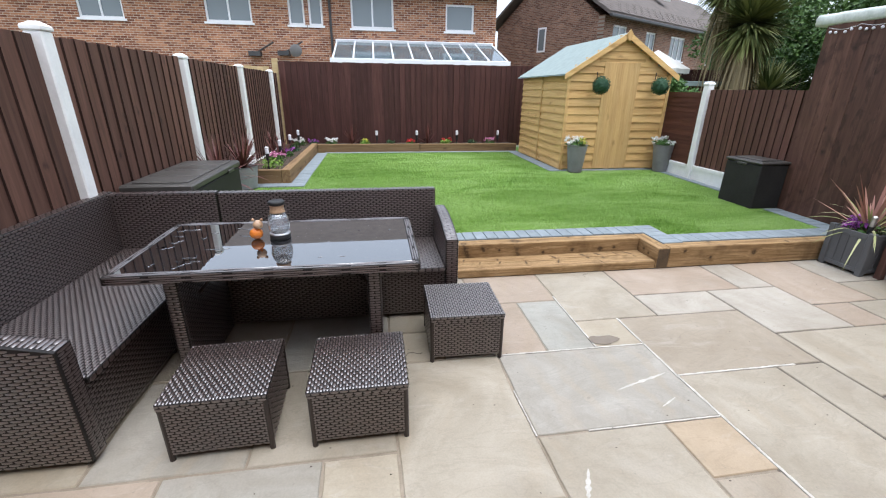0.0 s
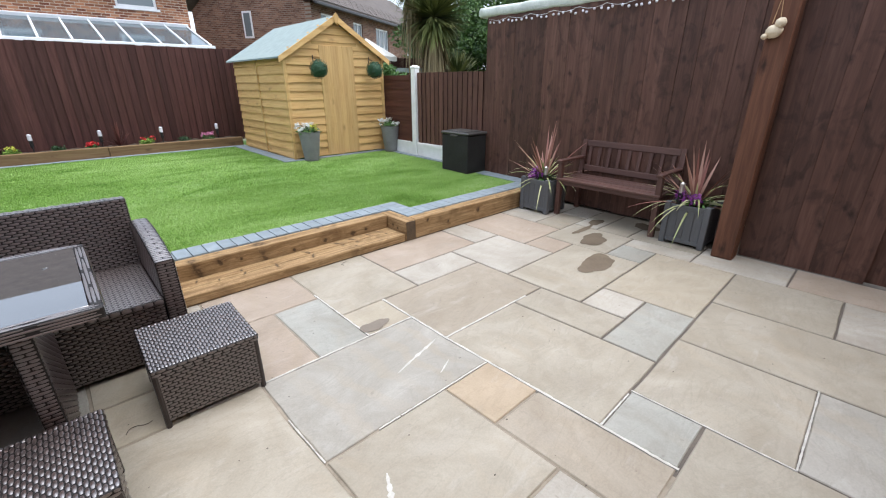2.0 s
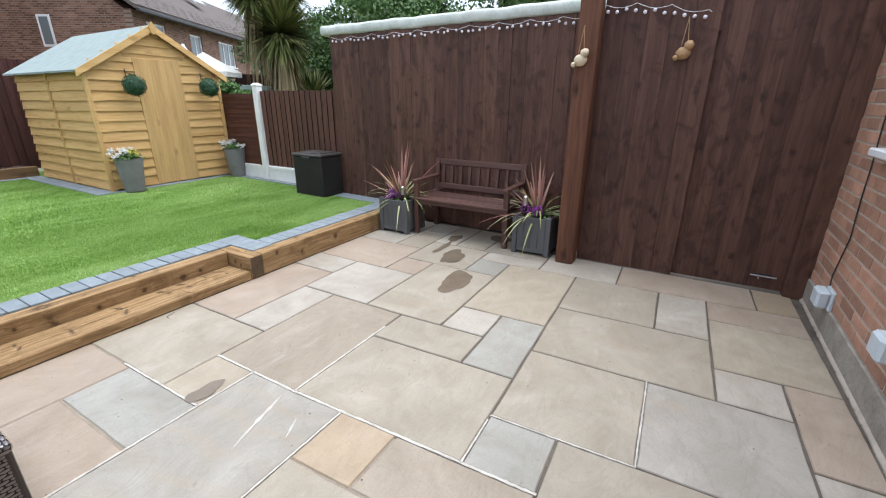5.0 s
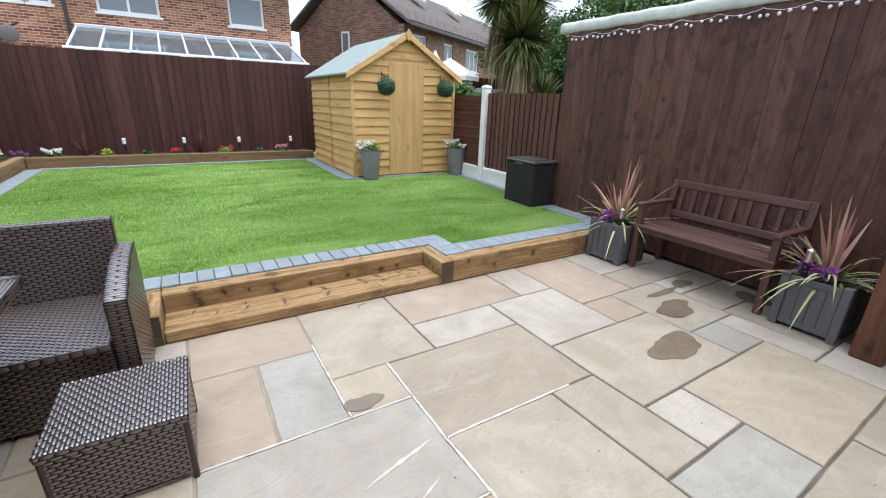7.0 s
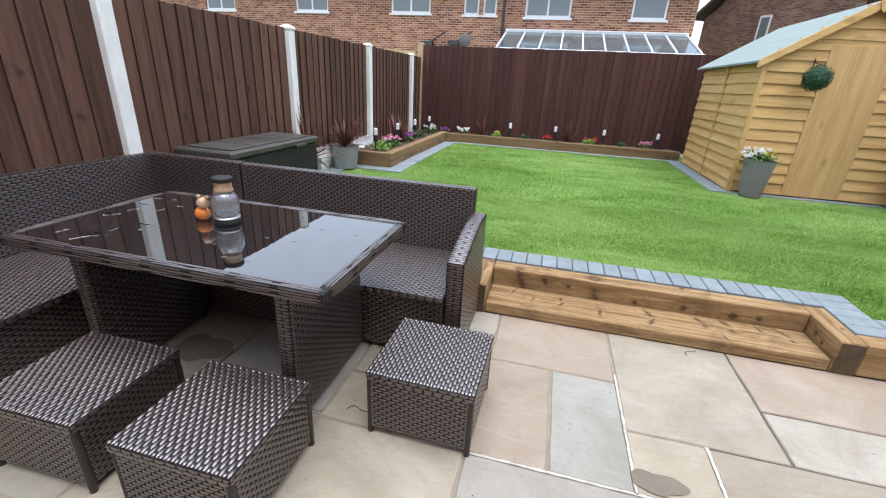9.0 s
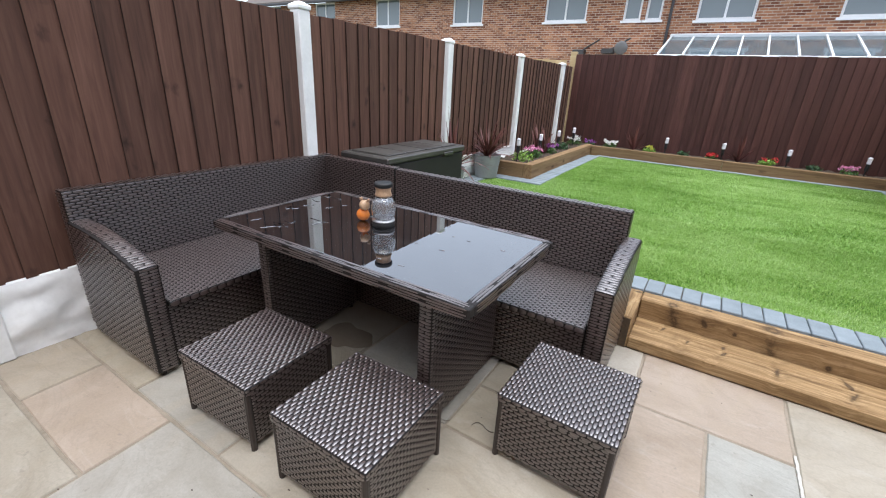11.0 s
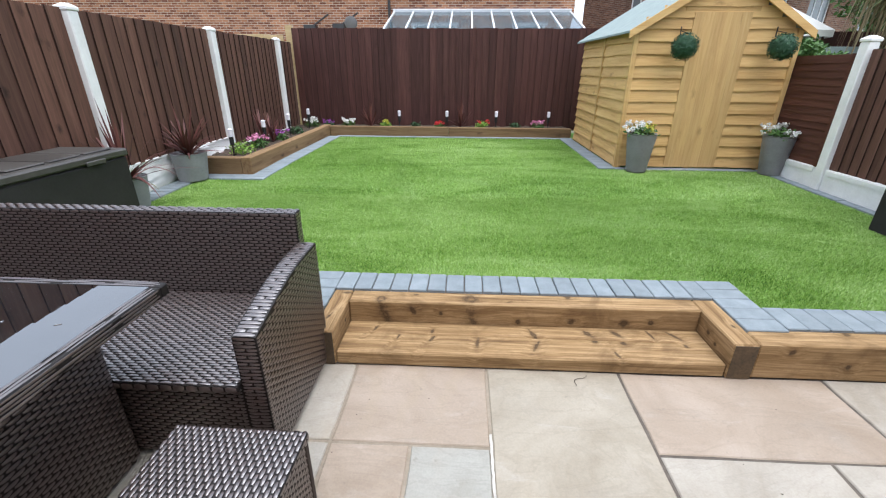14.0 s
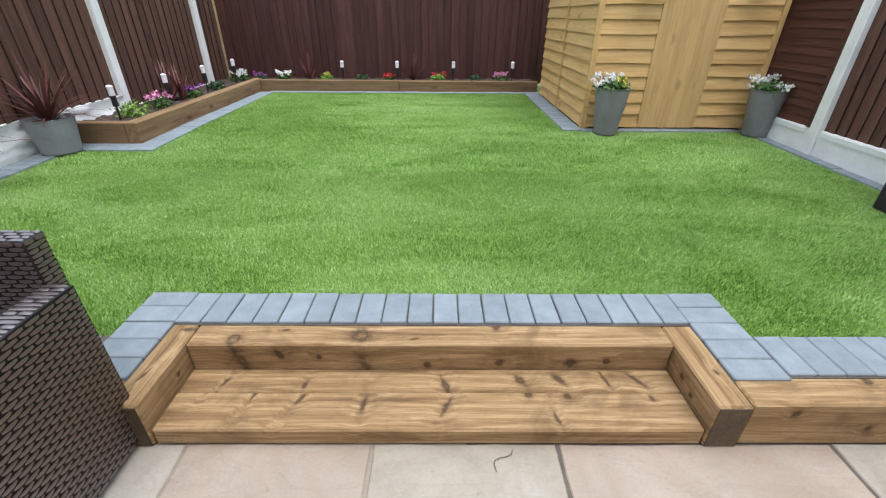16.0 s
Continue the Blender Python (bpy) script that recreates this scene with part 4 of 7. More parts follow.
for k in range(n + 1):
    y = 0.55 + 3.66 * k / n
    rows.append([bm.verts.new((x + 0.012 * noise.noise((y * 3, z * 9, 1)), y, z + 0.014 * noise.noise((y * 4, x * 7, 9)))) for x, z in ring_pts])
for a, c in zip(rows, rows[1:]):
    m_ = len(ring_pts)
    for k in range(m_):
        bm.faces.new((a[k], a[(k + 1) % m_], c[(k + 1) % m_], c[k]))
bm.faces.new(rows[0])
bm.faces.new(rows[-1][::-1])
structure("wall_coping", bm, COPING, "uneven white-painted coping along the boundary wall", True)

tall = thing("tall_fence", (3.73, 4.09, 0), "tall dark brown boards facing the boundary wall", "fence", "", -90)
bm = bmesh.new()
box(bm, -0.0733, -0.012, 0, 0.0733, 0.012, 2.10, 0.0015)
me = mesh_of(bm, "tall_board", FENCE_TALL)
for k in range(22):
    piece("tall_board", me, tall, pose(0.075 + 0.147 * k, rng.uniform(-0.003, 0.003), 0.015 + rng.uniform(-0.008, 0.008), 0, rng.uniform(-0.1, 0.1), rng.uniform(-0.8, 0.8)))
for z in (0.3, 1.05, 1.8):
    bm = bmesh.new()
    box(bm, 0, 0.014, z - 0.04, 3.1, 0.05, z + 0.04)
    part("back_rail", bm, FENCE_TALL, tall)
# short return of boards between the tall fence and the post
bm = bmesh.new()
box(bm, 3.29, 0.90, 0.0, 3.71, 0.925, 2.1, 0.003)
ob = new("return_panel", mesh_of(bm, "return_panel", FENCE_TALL))
tagged(ob, "dark brown board closing the corner behind the post", "fence panel")

bm = bmesh.new()
box(bm, 3.15, 0.83, 0.0, 3.29, 0.985, 2.45, 0.008)
ob = new("timber_post", mesh_of(bm, "timber_post", POST_BROWN))
tagged(ob, "thick red-brown stained timber post beside the gate", "post")

side = thing("side_fence", (3.33, 0.83, 0), "dark brown board screen between the post and the gate", "fence", "", -90)
bm = bmesh.new()
box(bm, -0.0774, -0.011, 0, 0.0774, 0.011, 2.3, 0.0015)
me = mesh_of(bm, "screen_board", FENCE_TALL)
for k in range(5):
    piece("screen_board", me, side, pose(0.078 + 0.155 * k, rng.uniform(-0.004, 0.004), 0.012, 0, 0, rng.uniform(-0.8, 0.8)))
for z in (0.3, 1.1, 1.9):
    bm = bmesh.new()
    box(bm, 0, 0.013, z - 0.04, 0.79, 0.05, z + 0.04)
    part("back_rail", bm, FENCE_TALL, side)

gate = thing("side_gate", (3.385, 0.115, 0), "closed dark brown ledged side gate", "gate", "", -90)
bm = bmesh.new()
box(bm, -0.0604, -0.010, 0, 0.0604, 0.010, 2.3, 0.002)
me = mesh_of(bm, "gate_board", FENCE_TALL)
for k in range(7):
    piece("gate_board", me, gate, pose(0.06 + 0.1195 * k, rng.uniform(-0.002, 0.002), 0.012))
for z in (0.3, 1.1, 1.85):
    bm = bmesh.new()
    box(bm, 0, 0.012, z - 0.05, 0.74, 0.04, z + 0.05)
    part("ledge", bm, FENCE_TALL, gate)
bm = bmesh.new()
box(bm, 0.62, -0.020, 0.104, 0.735, -0.0115, 0.132, 0.002)
part("bolt_plate", bm, IRON, gate)
bm = bmesh.new()
tube(bm, (0.60, -0.03, 0.118), (0.765, -0.03, 0.118), 0.006)
tube(bm, (0.65, -0.03, 0.118), (0.65, -0.06, 0.105), 0.006)
part("bolt", bm, ZINC, gate, "galvanised sliding bolt low on the gate")
bm = bmesh.new()
box(bm, 3.30, -0.835, 0.0, 3.42, -0.70, 2.35, 0.006)
ob = new("gate_post", mesh_of(bm, "gate_post", FENCE_TALL))
tagged(ob, "dark brown gate post against the house wall", "post")

# fairy lights along the tall fence
lights = thing("fairy_lights", (3.70, 0.0, 2.085), "string of small white globe fairy lights along the fence top", "string lights")
bm = bmesh.new()
npt = 140
prev = None
for k in range(npt + 1):
    y = 4.05 - 3.1 * k / npt
    p = Vector((0.01 * math.sin(k * 1.7), y, 0.005 - 0.028 * abs(math.sin(math.pi * k / 14))))
    if prev is not None:
        tube(bm, prev, p, 0.0022, n=5)
    prev = p
part("cable", bm, UPVC, lights)
bm = bmesh.new()
bmesh.ops.create_uvsphere(bm, u_segments=10, v_segments=7, radius=0.0135)
me = mesh_of(bm, "bulb", BULB, True)
for k in range(44):
    y = 4.03 - 0.07 * k
    piece("bulb", me, lights, pose(rng.uniform(-0.012, 0.0), y + rng.uniform(-0.015, 0.015), -0.03 - rng.uniform(0, 0.025)))

lights2 = thing("fairy_lights", (3.305, 0.0, 2.06), "short string of white fairy lights looped along the gate screen", "string lights")
bm = bmesh.new()
prev = None
for k in range(41):
    y = 0.84 - 0.72 * k / 40
    p = Vector((0.006 * math.sin(k * 1.9), y, 0.02 - 0.10 * (k / 40) ** 2 - 0.03 * abs(math.sin(math.pi * k / 13))))
    if prev is not None:
        tube(bm, prev, p, 0.0022, n=5)
    prev = p
part("cable", bm, UPVC, lights2)
for k in range(11):
    q = (k + 0.5) / 11
    piece("bulb", me, lights2, pose(rng.uniform(-0.012, -0.004), 0.84 - 0.72 * q, -0.022 - 0.10 * q * q - rng.uniform(0, 0.02)))

# ---- shed ----
shed = thing("garden_shed", (2.06, 6.50, 0.235), "honey-coloured wooden garden shed with overlapping boards and a felt roof", "shed")
SW, SD, SH, AP = 1.70, 2.12, 1.46, 1.99   # width, depth, wall height, apex


def lap_board(name, length, h, mat, seed=0):
    """An overlapping board with a thick, slightly wandering lower edge."""
    bm = bmesh.new()
    n = max(2, int(length / 0.14))
    rings = []
    for k in range(n + 1):
        x = length * k / n
        dz = 0.009 * noise.noise((x * 2.3, seed * 3.1, 0.5)) + 0.004 * noise.noise((x * 7.0, seed * 5.7, 2.5))
        rings.append([bm.verts.new((x, y, z)) for y, z in ((0.0, dz), (0.0, h), (-0.005, h), (-0.027, dz))])
    bm.faces.new(rings[0])
    bm.faces.new(rings[-1][::-1])
    for lo, hi in zip(rings, rings[1:]):
        for k in range(4):
            bm.faces.new((lo[k], lo[(k + 1) % 4], hi[(k + 1) % 4], hi[k]))
    return mesh_of(bm, name, mat)


bm = bmesh.new()
box(bm, 0.012, 0.012, 0.03, SW - 0.012, SD - 0.012, SH)
part("inner_walls", bm, PINE_UP, shed)
for x in (0.02, SW / 2 - 0.025, SW - 0.07):
    bm = bmesh.new()
    box(bm, x, 0.01, 0, x + 0.05, SD - 0.01, 0.03)
    part("floor_bearer", bm, PINE_UP, shed)
ROWS = 12
RH = SH / ROWS
DOOR0, DOOR1, DOORH = 0.565, 1.15, 1.62
for k in range(ROWS):
    left = lap_board("front_board", DOOR0 - 0.03, RH + 0.012, PINE, k)
    right = lap_board("front_board", SW - DOOR1 - 0.03, RH + 0.012, PINE, k + 20)
    sidem = lap_board("side_board", SD - 0.02, RH + 0.012, PINE, k + 40)
    piece("front_board", left, shed, pose(0.03, 0.012, 0.03 + k * RH))
    piece("front_board", right, shed, pose(DOOR1, 0.012, 0.03 + k * RH))
    o = piece("side_board", sidem, shed, pose(0.012, SD - 0.01, 0.03 + k * RH, 0, 0, -90))
    piece("side_board", sidem, shed, pose(SW - 0.012, 0.01, 0.03 + k * RH, 0, 0, 90))
# gable boards
for k in range(5):
    z = SH + 0.03 + k * 0.105
    half = max(0.05, (AP - z - 0.02) / (AP - SH) * SW / 2)
    if z > AP - 0.06:
        break
    piece("gable_board", lap_board("gable_board", 2 * half, 0.115, PINE), shed, pose(SW / 2 - half, 0.010, z))
bm = bmesh.new()
a = [bm.verts.new(p) for p in ((0.02, 0.014, SH), (SW - 0.02, 0.014, SH), (SW / 2, 0.014, AP - 0.01))]
c = [bm.verts.new(p) for p in ((0.02, SD - 0.014, SH), (SW - 0.02, SD - 0.014, SH), (SW / 2, SD - 0.014, AP - 0.01))]
bm.faces.new(a)
bm.faces.new(c[::-1])
for i in range(3):
    bm.faces.new((a[i], a[(i + 1) % 3], c[(i + 1) % 3], c[i]))
part("gable_core", bm, PINE_UP, shed)
# trims
for x0, x1, y0 in ((-0.019, 0.032, -0.021), (SW - 0.032, SW + 0.019, -0.021)):
    bm = bmesh.new()
    box(bm, x0, y0, 0.0, x1, 0.03, SH + 0.02, 0.003)
    part("corner_trim", bm, PINE_UP, shed)
bm = bmesh.new()
box(bm, -0.024, 1.02, 0.0, 0.02, 1.065, SH, 0.003)
part("side_batten", bm, PINE_UP, shed)
# door
door = new("door")
door.parent = shed
door.matrix_basis = pose(DOOR0, -0.018, 0.025)
DW = DOOR1 - DOOR0
for k in range(6):
    bm = bmesh.new()
    box(bm, k * DW / 6 + 0.0003, 0, 0, (k + 1) * DW / 6 - 0.0003, 0.022, DOORH, 0.0008)
    part("door_board", bm, PINE_DOOR, door)
bm = bmesh.new()
box(bm, DOOR0 - 0.10, -0.006, DOORH + 0.03, DOOR1 + 0.08, 0.02, DOORH + 0.085, 0.003)
part("door_head", bm, PINE, shed)
bm = bmesh.new()
box(bm, 0.02, -0.008, 1.33, 0.05, 0.0, 1.36)
tube(bm, (-0.08, -0.012, 1.345), (0.06, -0.012, 1.345), 0.008)
part("bolt", bm, ZINC, door)
# roof
for sgn, nm in ((-1, "roof_slope"), (1, "roof_slope")):
    bm = bmesh.new()
    e0 = Vector((SW / 2 + sgn * (SW / 2 + 0.10), 0, SH - 0.012))
    top = Vector((SW / 2, 0, AP + 0.045))
    up = Vector((0, 0, 0.022))
    y0, y1 = -0.075, SD + 0.06
    q = []
    for p in (e0, top):
        for y in (y0, y1):
            q.append(bm.verts.new((p.x, y, p.z)))
            q.append(bm.verts.new((p.x, y, p.z + up.z)))
    f = ((0, 2, 6, 4), (1, 5, 7, 3), (0, 1, 3, 2), (4, 6, 7, 5), (0, 4, 5, 1), (2, 3, 7, 6))
    for i in f:
        bm.faces.new([q[k] for k in i])
    part(nm, bm, FELT, shed, "grey-green mineral felt")
    bm = bmesh.new()
    d = top - e0
    nrm = Vector((0, 0, 1))
    pts = [e0 + Vector((0, 0, 0.022)), top + Vector((0, 0, 0.028)), top + Vector((0, 0, -0.06)), e0 + Vector((0, 0, -0.055))]
    a = [bm.verts.new((p.x, -0.092, p.z)) for p in pts]
    c = [bm.verts.new((p.x, -0.072, p.z)) for p in pts]
    bm.faces.new(a)
    bm.faces.new(c[::-1])
    for i in range(4):
        bm.faces.new((a[i], a[(i + 1) % 4], c[(i + 1) % 4], c[i]))
    part("barge_board", bm, PINE, shed)
bm = bmesh.new()
pts = [(0, 0.075), (0.045, 0.02), (0.03, -0.05), (0, -0.085), (-0.03, -0.05), (-0.045, 0.02)]
a = [bm.verts.new((SW / 2 + x, -0.108, AP + z + 0.03)) for x, z in pts]
c = [bm.verts.new((SW / 2 + x, -0.093, AP + z + 0.03)) for x, z in pts]
bm.faces.new(a)
bm.faces.new(c[::-1])
for i in range(6):
    bm.faces.new((a[i], a[(i + 1) % 6], c[(i + 1) % 6], c[i]))
part("finial", bm, PINE_UP, shed)


def scatter_leaves(V, F, centre, rad, n, size, r, squash=1.0, shell=0.75, aspect=0.55):
    """Many small leaf blades in a rounded clump."""
    for _ in range(n):
        d = Vector((r.gauss(0, 1), r.gauss(0, 1), r.gauss(0, 1)))
        if d.length < 1e-3:
            continue
        d.normalize()
        q = rad * (shell + (1 - shell) * r.random()) * r.uniform(0.85, 1.08)
        p = Vector(centre) + Vector((d.x * q, d.y * q, d.z * q * squash))
        t = d.cross(Vector((r.gauss(0, 1), r.gauss(0, 1), r.gauss(0, 1)))).normalized()
        out = (d * r.uniform(0.1, 0.9) + t).normalized()
        w = out.cross(d).normalized() * size * aspect * 0.5
        s = size * r.uniform(0.7, 1.25)
        k = len(V)
        V += [p - w * 0.25, p + out * s * 0.5 - w + d * s * 0.08, p + out * s, p + out * s * 0.5 + w + d * s * 0.08]
        F.append((k, k + 1, k + 2, k + 3))


def blades(V, F, base, n, length, width, r, spread=1.0, droop=0.5, lift=0.6, tilt=None):
    """Arching strap leaves that fan out of one point."""
    for _ in range(n):
        a = r.uniform(0, 2 * math.pi)
        e = r.uniform(*tilt) if tilt else r.uniform(lift * 0.5, lift + 0.75)
        L = length * r.uniform(0.65, 1.1)
        d = Vector((math.cos(a) * math.cos(e) * spread, math.sin(a) * math.cos(e) * spread, math.sin(e)))
        side = Vector((-math.sin(a), math.cos(a), 0))
        dr = droop * r.uniform(0.4, 1.2)
        last = None
        N = 6
        for k in range(N + 1):
            s = k / N
            p = Vector(base) + d * L * s + Vector((0, 0, -dr * L * s * s * math.cos(e)))
            w = width * 0.5 * (1 - s ** 2.2) * (0.6 + 0.8 * min(1, s * 4)) + 0.0006
            i = len(V)
            V += [p - side * w, p + side * w]
            if last is not None:
                F.append((last, last + 1, i + 1, i))
            last = i


def foliage(name, V, F, mat, parent, label=""):
    ob = raw(name, [tuple(v) for v in V], F, mat, parent)
    if label:
        tagged(ob, label)
    if name in ("blossom", "purple_blossom", "leaves", "crown"):
        tagged(ob, "", "", "", "stuff")
    return ob


# topiary balls on the shed front
for x, lab in ((2.505, "dark green topiary ball hung beside the shed door"), (3.49, "dark green topiary ball hung on the shed front")):
    ball = thing("topiary_ball", (x, 6.31, 1.545), lab, "topiary ball", "topiary balls")
    bm = bmesh.new()
    bmesh.ops.create_icosphere(bm, subdivisions=3, radius=0.110)
    part("core", bm, TOPIARY, ball)
    V, F = [], []
    r = random.Random(int(x * 100))
    scatter_leaves(V, F, (0, 0, 0), 0.128, 1500, 0.022, r, 1.0, 0.86)
    foliage("leaves", V, F, TOPIARY, ball)
    bm = bmesh.new()
    tube(bm, (0, 0, 0.13), (0, 0.16, 0.16), 0.004, n=6)
    tube(bm, (0, 0.16, 0.10), (0, 0.16, 0.2), 0.006, n=6)
    part("bracket", bm, IRON, ball)


def flower_pot(x, y, z, r0, r1, h, mat, label, square=False):
    pot = thing("plant_pot", (x, y, z), label, "plant pot", "grey plant pots")
    bm = bmesh.new()
    prof = []
    for k in range(25):
        q = r0 + (r1 - r0) * k / 24
        prof.append((q + (0.0022 if k % 2 else 0.0), h * k / 24))
    prof += [(r1 + 0.004, h), (r1 - 0.010, h + 0.001), (r1 - 0.018, h - 0.05)]
    lathe(bm, prof, 32)
    part("pot_body", bm, mat, pot, smooth=False)
    for p in pot.children[-1].data.polygons:
        p.use_smooth = True
    bm = bmesh.new()
    bmesh.ops.create_circle(bm, cap_ends=True, segments=24, radius=r1 - 0.015, matrix=Matrix.Translation((0, 0, h - 0.035)))
    part("compost", bm, SOIL, pot)
    return pot


for k, (x, y) in enumerate(((2.235, 6.30), (3.70, 6.25))):
    pot = flower_pot(x, y, lawn_height(y) - 0.004, 0.105, 0.158, 0.43, POT, "tall tapered grey pot of white flowers by the shed")
    r = random.Random(30 + k)
    V, F = [], []
    scatter_leaves(V, F, (0, 0, 0.43), 0.16, 260, 0.05, r, 0.45, 0.3)
    foliage("leaves", V, F, LEAF, pot)
    V, F = [], []
    for _ in range(34):
        a, q = r.uniform(0, 6.28), 0.2 * math.sqrt(r.random())
        if k == 0 and math.cos(a) > 0.55 and r.random() < 0.7:
            continue
        scatter_leaves(V, F, (q * math.cos(a), q * math.sin(a), 0.50 + r.uniform(-0.05, 0.05)), 0.018, 12, 0.024, r, 0.6, 0.4, 0.9)
    foliage("blossom", V, F, WHITE_PETAL, pot, "white flower heads")
    if k == 0:
        V, F = [], []
        scatter_leaves(V, F, (0.06, -0.03, 0.49), 0.06, 60, 0.04, r, 0.7, 0.3)
        foliage("yellow_leaves", V, F, YELLOW_PETAL, pot, "yellow-green leaves")

# ---- pots and plants by the side fence ----
for k, (x, y, rr, h, n, lab) in enumerate((
    (-2.60, 5.60, 0.172, 0.28, 46, "pale grey pot with a wispy dark red cordyline"),
    (-2.58, 4.70, 0.145, 0.26, 40, "grey pot with a drooping dark red cordyline behind the storage box"),
)):
    pot = flower_pot(x, y, lawn_height(y) + 0.003, rr * 0.80, rr, h, POT_PALE, lab)
    r = random.Random(60 + k)
    V, F = [], []
    blades(V, F, (0, 0, h - 0.04), n + 16, 0.60 + 0.06 * k, 0.019, r, 1.0, 0.6, 0.7)
    foliage("red_foliage", V, F, RED_BLADE, pot, "dark red strap leaves")
    V, F = [], []
    blades(V, F, (0, 0, h - 0.04), 5, 0.34, 0.007, r, 1.0, 1.1, 0.3)
    foliage("dry_foliage", V, F, PALM_DRY, pot, "dried straw-coloured leaves")


# ---- planters beside the bench ----
def planter(x, y, seed, label):
    w, h = 0.36, 0.38
    pl = thing("planter_box", (x, y, 0), label, "planter", "square grey planters")
    for k in range(4):
        c, s = (1, 0, -1, 0)[k], (0, 1, 0, -1)[k]
        turn = pose(0, 0, 0, 0, 0, 90 * k)
        bm = bmesh.new()
        box(bm, -w / 2 + 0.03, -w / 2 + 0.012, 0.03, w / 2 - 0.03, -w / 2 + 0.03, h - 0.02, 0, turn)
        panel = part("side_panel", bm, PLANTER, pl)
        for q in range(4):
            x0 = -w / 2 + 0.045 + q * (w - 0.09) / 4
            bm = bmesh.new()
            box(bm, x0 + 0.002, -w / 2 + 0.006, 0.06, x0 + (w - 0.09) / 4 - 0.002, -w / 2 + 0.0118, h - 0.06, 0.002, turn)
            part("plank", bm, PLANTER, panel)
        for z0, z1 in ((0.025, 0.06), (h - 0.06, h - 0.015)):
            bm = bmesh.new()
            box(bm, -w / 2 + 0.046, -w / 2 + 0.002, z0, w / 2 - 0.046, -w / 2 + 0.0115, z1, 0.003, turn)
            part("rail", bm, PLANTER, panel)
        bm = bmesh.new()
        box(bm, -w / 2 - 0.004, -w / 2 - 0.004, 0, -w / 2 + 0.045, -w / 2 + 0.045, h, 0.005, turn)
        part("corner_post", bm, PLANTER, pl)
    bm = bmesh.new()
    box(bm, -w / 2 + 0.03, -w / 2 + 0.03, h - 0.09, w / 2 - 0.03, w / 2 - 0.03, h - 0.05)
    part("compost", bm, SOIL, pl)
    r = random.Random(seed)
    V, F = [], []
    blades(V, F, (0, 0, h - 0.06), 22, 0.70, 0.021, r, 0.95, 0.30, 0.62)
    foliage("pink_foliage", V, F, PINK_BLADE, pl, "tall pink-red strap leaves")
    V, F = [], []
    blades(V, F, (0, 0, h - 0.05), 38, 0.56, 0.014, r, 1.0, 0.85, 0.4)
    foliage("striped_foliage", V, F, STRIPE_BLADE, pl, "arching cream-striped leaves")
    V, F = [], []
    for _ in range(7):
        scatter_leaves(V, F, (r.uniform(-0.14, 0.02), r.uniform(-0.13, 0.13), h + 0.03 + r.uniform(-0.03, 0.03)), 0.05, 40, 0.03, r, 0.8, 0.3)
    foliage("purple_blossom", V, F, PURPLE_PETAL, pl, "purple trailing flowers")
    V, F = [], []
    scatter_leaves(V, F, (0, 0, h - 0.02), 0.15, 120, 0.05, r, 0.35, 0.3)
    foliage("green_leaves", V, F, LEAF, pl)
    return pl


planter(3.305, 2.785, 11, "slate grey square planter with red spiky leaves beside the bench")
planter(3.385, 1.25, 12, "slate grey square planter with spiky leaves by the timber post")


def solar_light(x, y, z, tall, lab, group, cap=0.026, head=BULB, head_label="white plastic lantern"):
    s = thing("solar_light", (x, y, z), lab, "garden light", group)
    bm = bmesh.new()
    tube(bm, (0, 0, -0.05), (0, 0, tall), 0.009, n=8)
    tube(bm, (0, 0, tall - 0.05 - cap), (0, 0, tall + 0.018), cap * 0.92, n=14)
    part("stake", bm, IRON, s)
    bm = bmesh.new()
    lathe(bm, [(cap * 0.9, tall + 0.018), (cap, tall + 0.022), (cap, tall + 0.085), (cap * 1.1, tall + 0.09), (cap * 1.1, tall + 0.10), (cap * 0.4, tall + 0.112)], 14)
    part("lantern", bm, head, s, head_label)
    return s


solar_light(3.2, 2.7, 0.34, 0.06, "small silver solar light in the planter", "planter lights", 0.020, ZINC, "brushed silver lantern")
solar_light(3.26, 1.34, 0.34, 0.10, "small silver solar light in the planter", "planter lights", 0.022, ZINC, "brushed silver lantern")
BL = "white-topped solar stake light in the flower bed"
for x in (-0.90, -0.065, 0.79, 1.69):
    solar_light(x, 9.0, 0.36, 0.18, BL, "solar lights in the bed")
for y, x in ((6.15, -2.42), (7.0, -2.42), (7.85, -2.42), (8.72, -2.42)):
    solar_light(x, y, 0.36, 0.22, BL, "solar lights in the bed")


def bed_plant(x, y, size, leaf, petal=None, seed=0, lab="", petals=14):
    p = thing("bedding_plant", (x, y, 0.365), lab, "plant", "bedding plants")
    r = random.Random(seed)
    V, F = [], []
    scatter_leaves(V, F, (0, 0, size * 0.35), size, int(130 + 400 * size), 0.045, r, 0.55, 0.25)
    foliage("leaves", V, F, leaf, p)
    if petal:
        V, F = [], []
        for _ in range(petals):
            a, q = r.uniform(0, 6.28), size * math.sqrt(r.random())
            scatter_leaves(V, F, (q * math.cos(a), q * math.sin(a), size * 0.7 + r.uniform(0, 0.05)), 0.018, 12, 0.026, r, 0.6, 0.4, 0.9)
        foliage("blossom", V, F, petal, p)


def spiky(x, y, length, seed, lab):
    p = thing("cordyline", (x, y, 0.36), lab, "plant", "bed cordylines")
    r = random.Random(seed)
    V, F = [], []
    blades(V, F, (0, 0, 0), 17, length * 1.35, 0.026, r, 0.8, 0.3, 0.95)
    foliage("spiky_foliage", V, F, RED_BLADE, p)


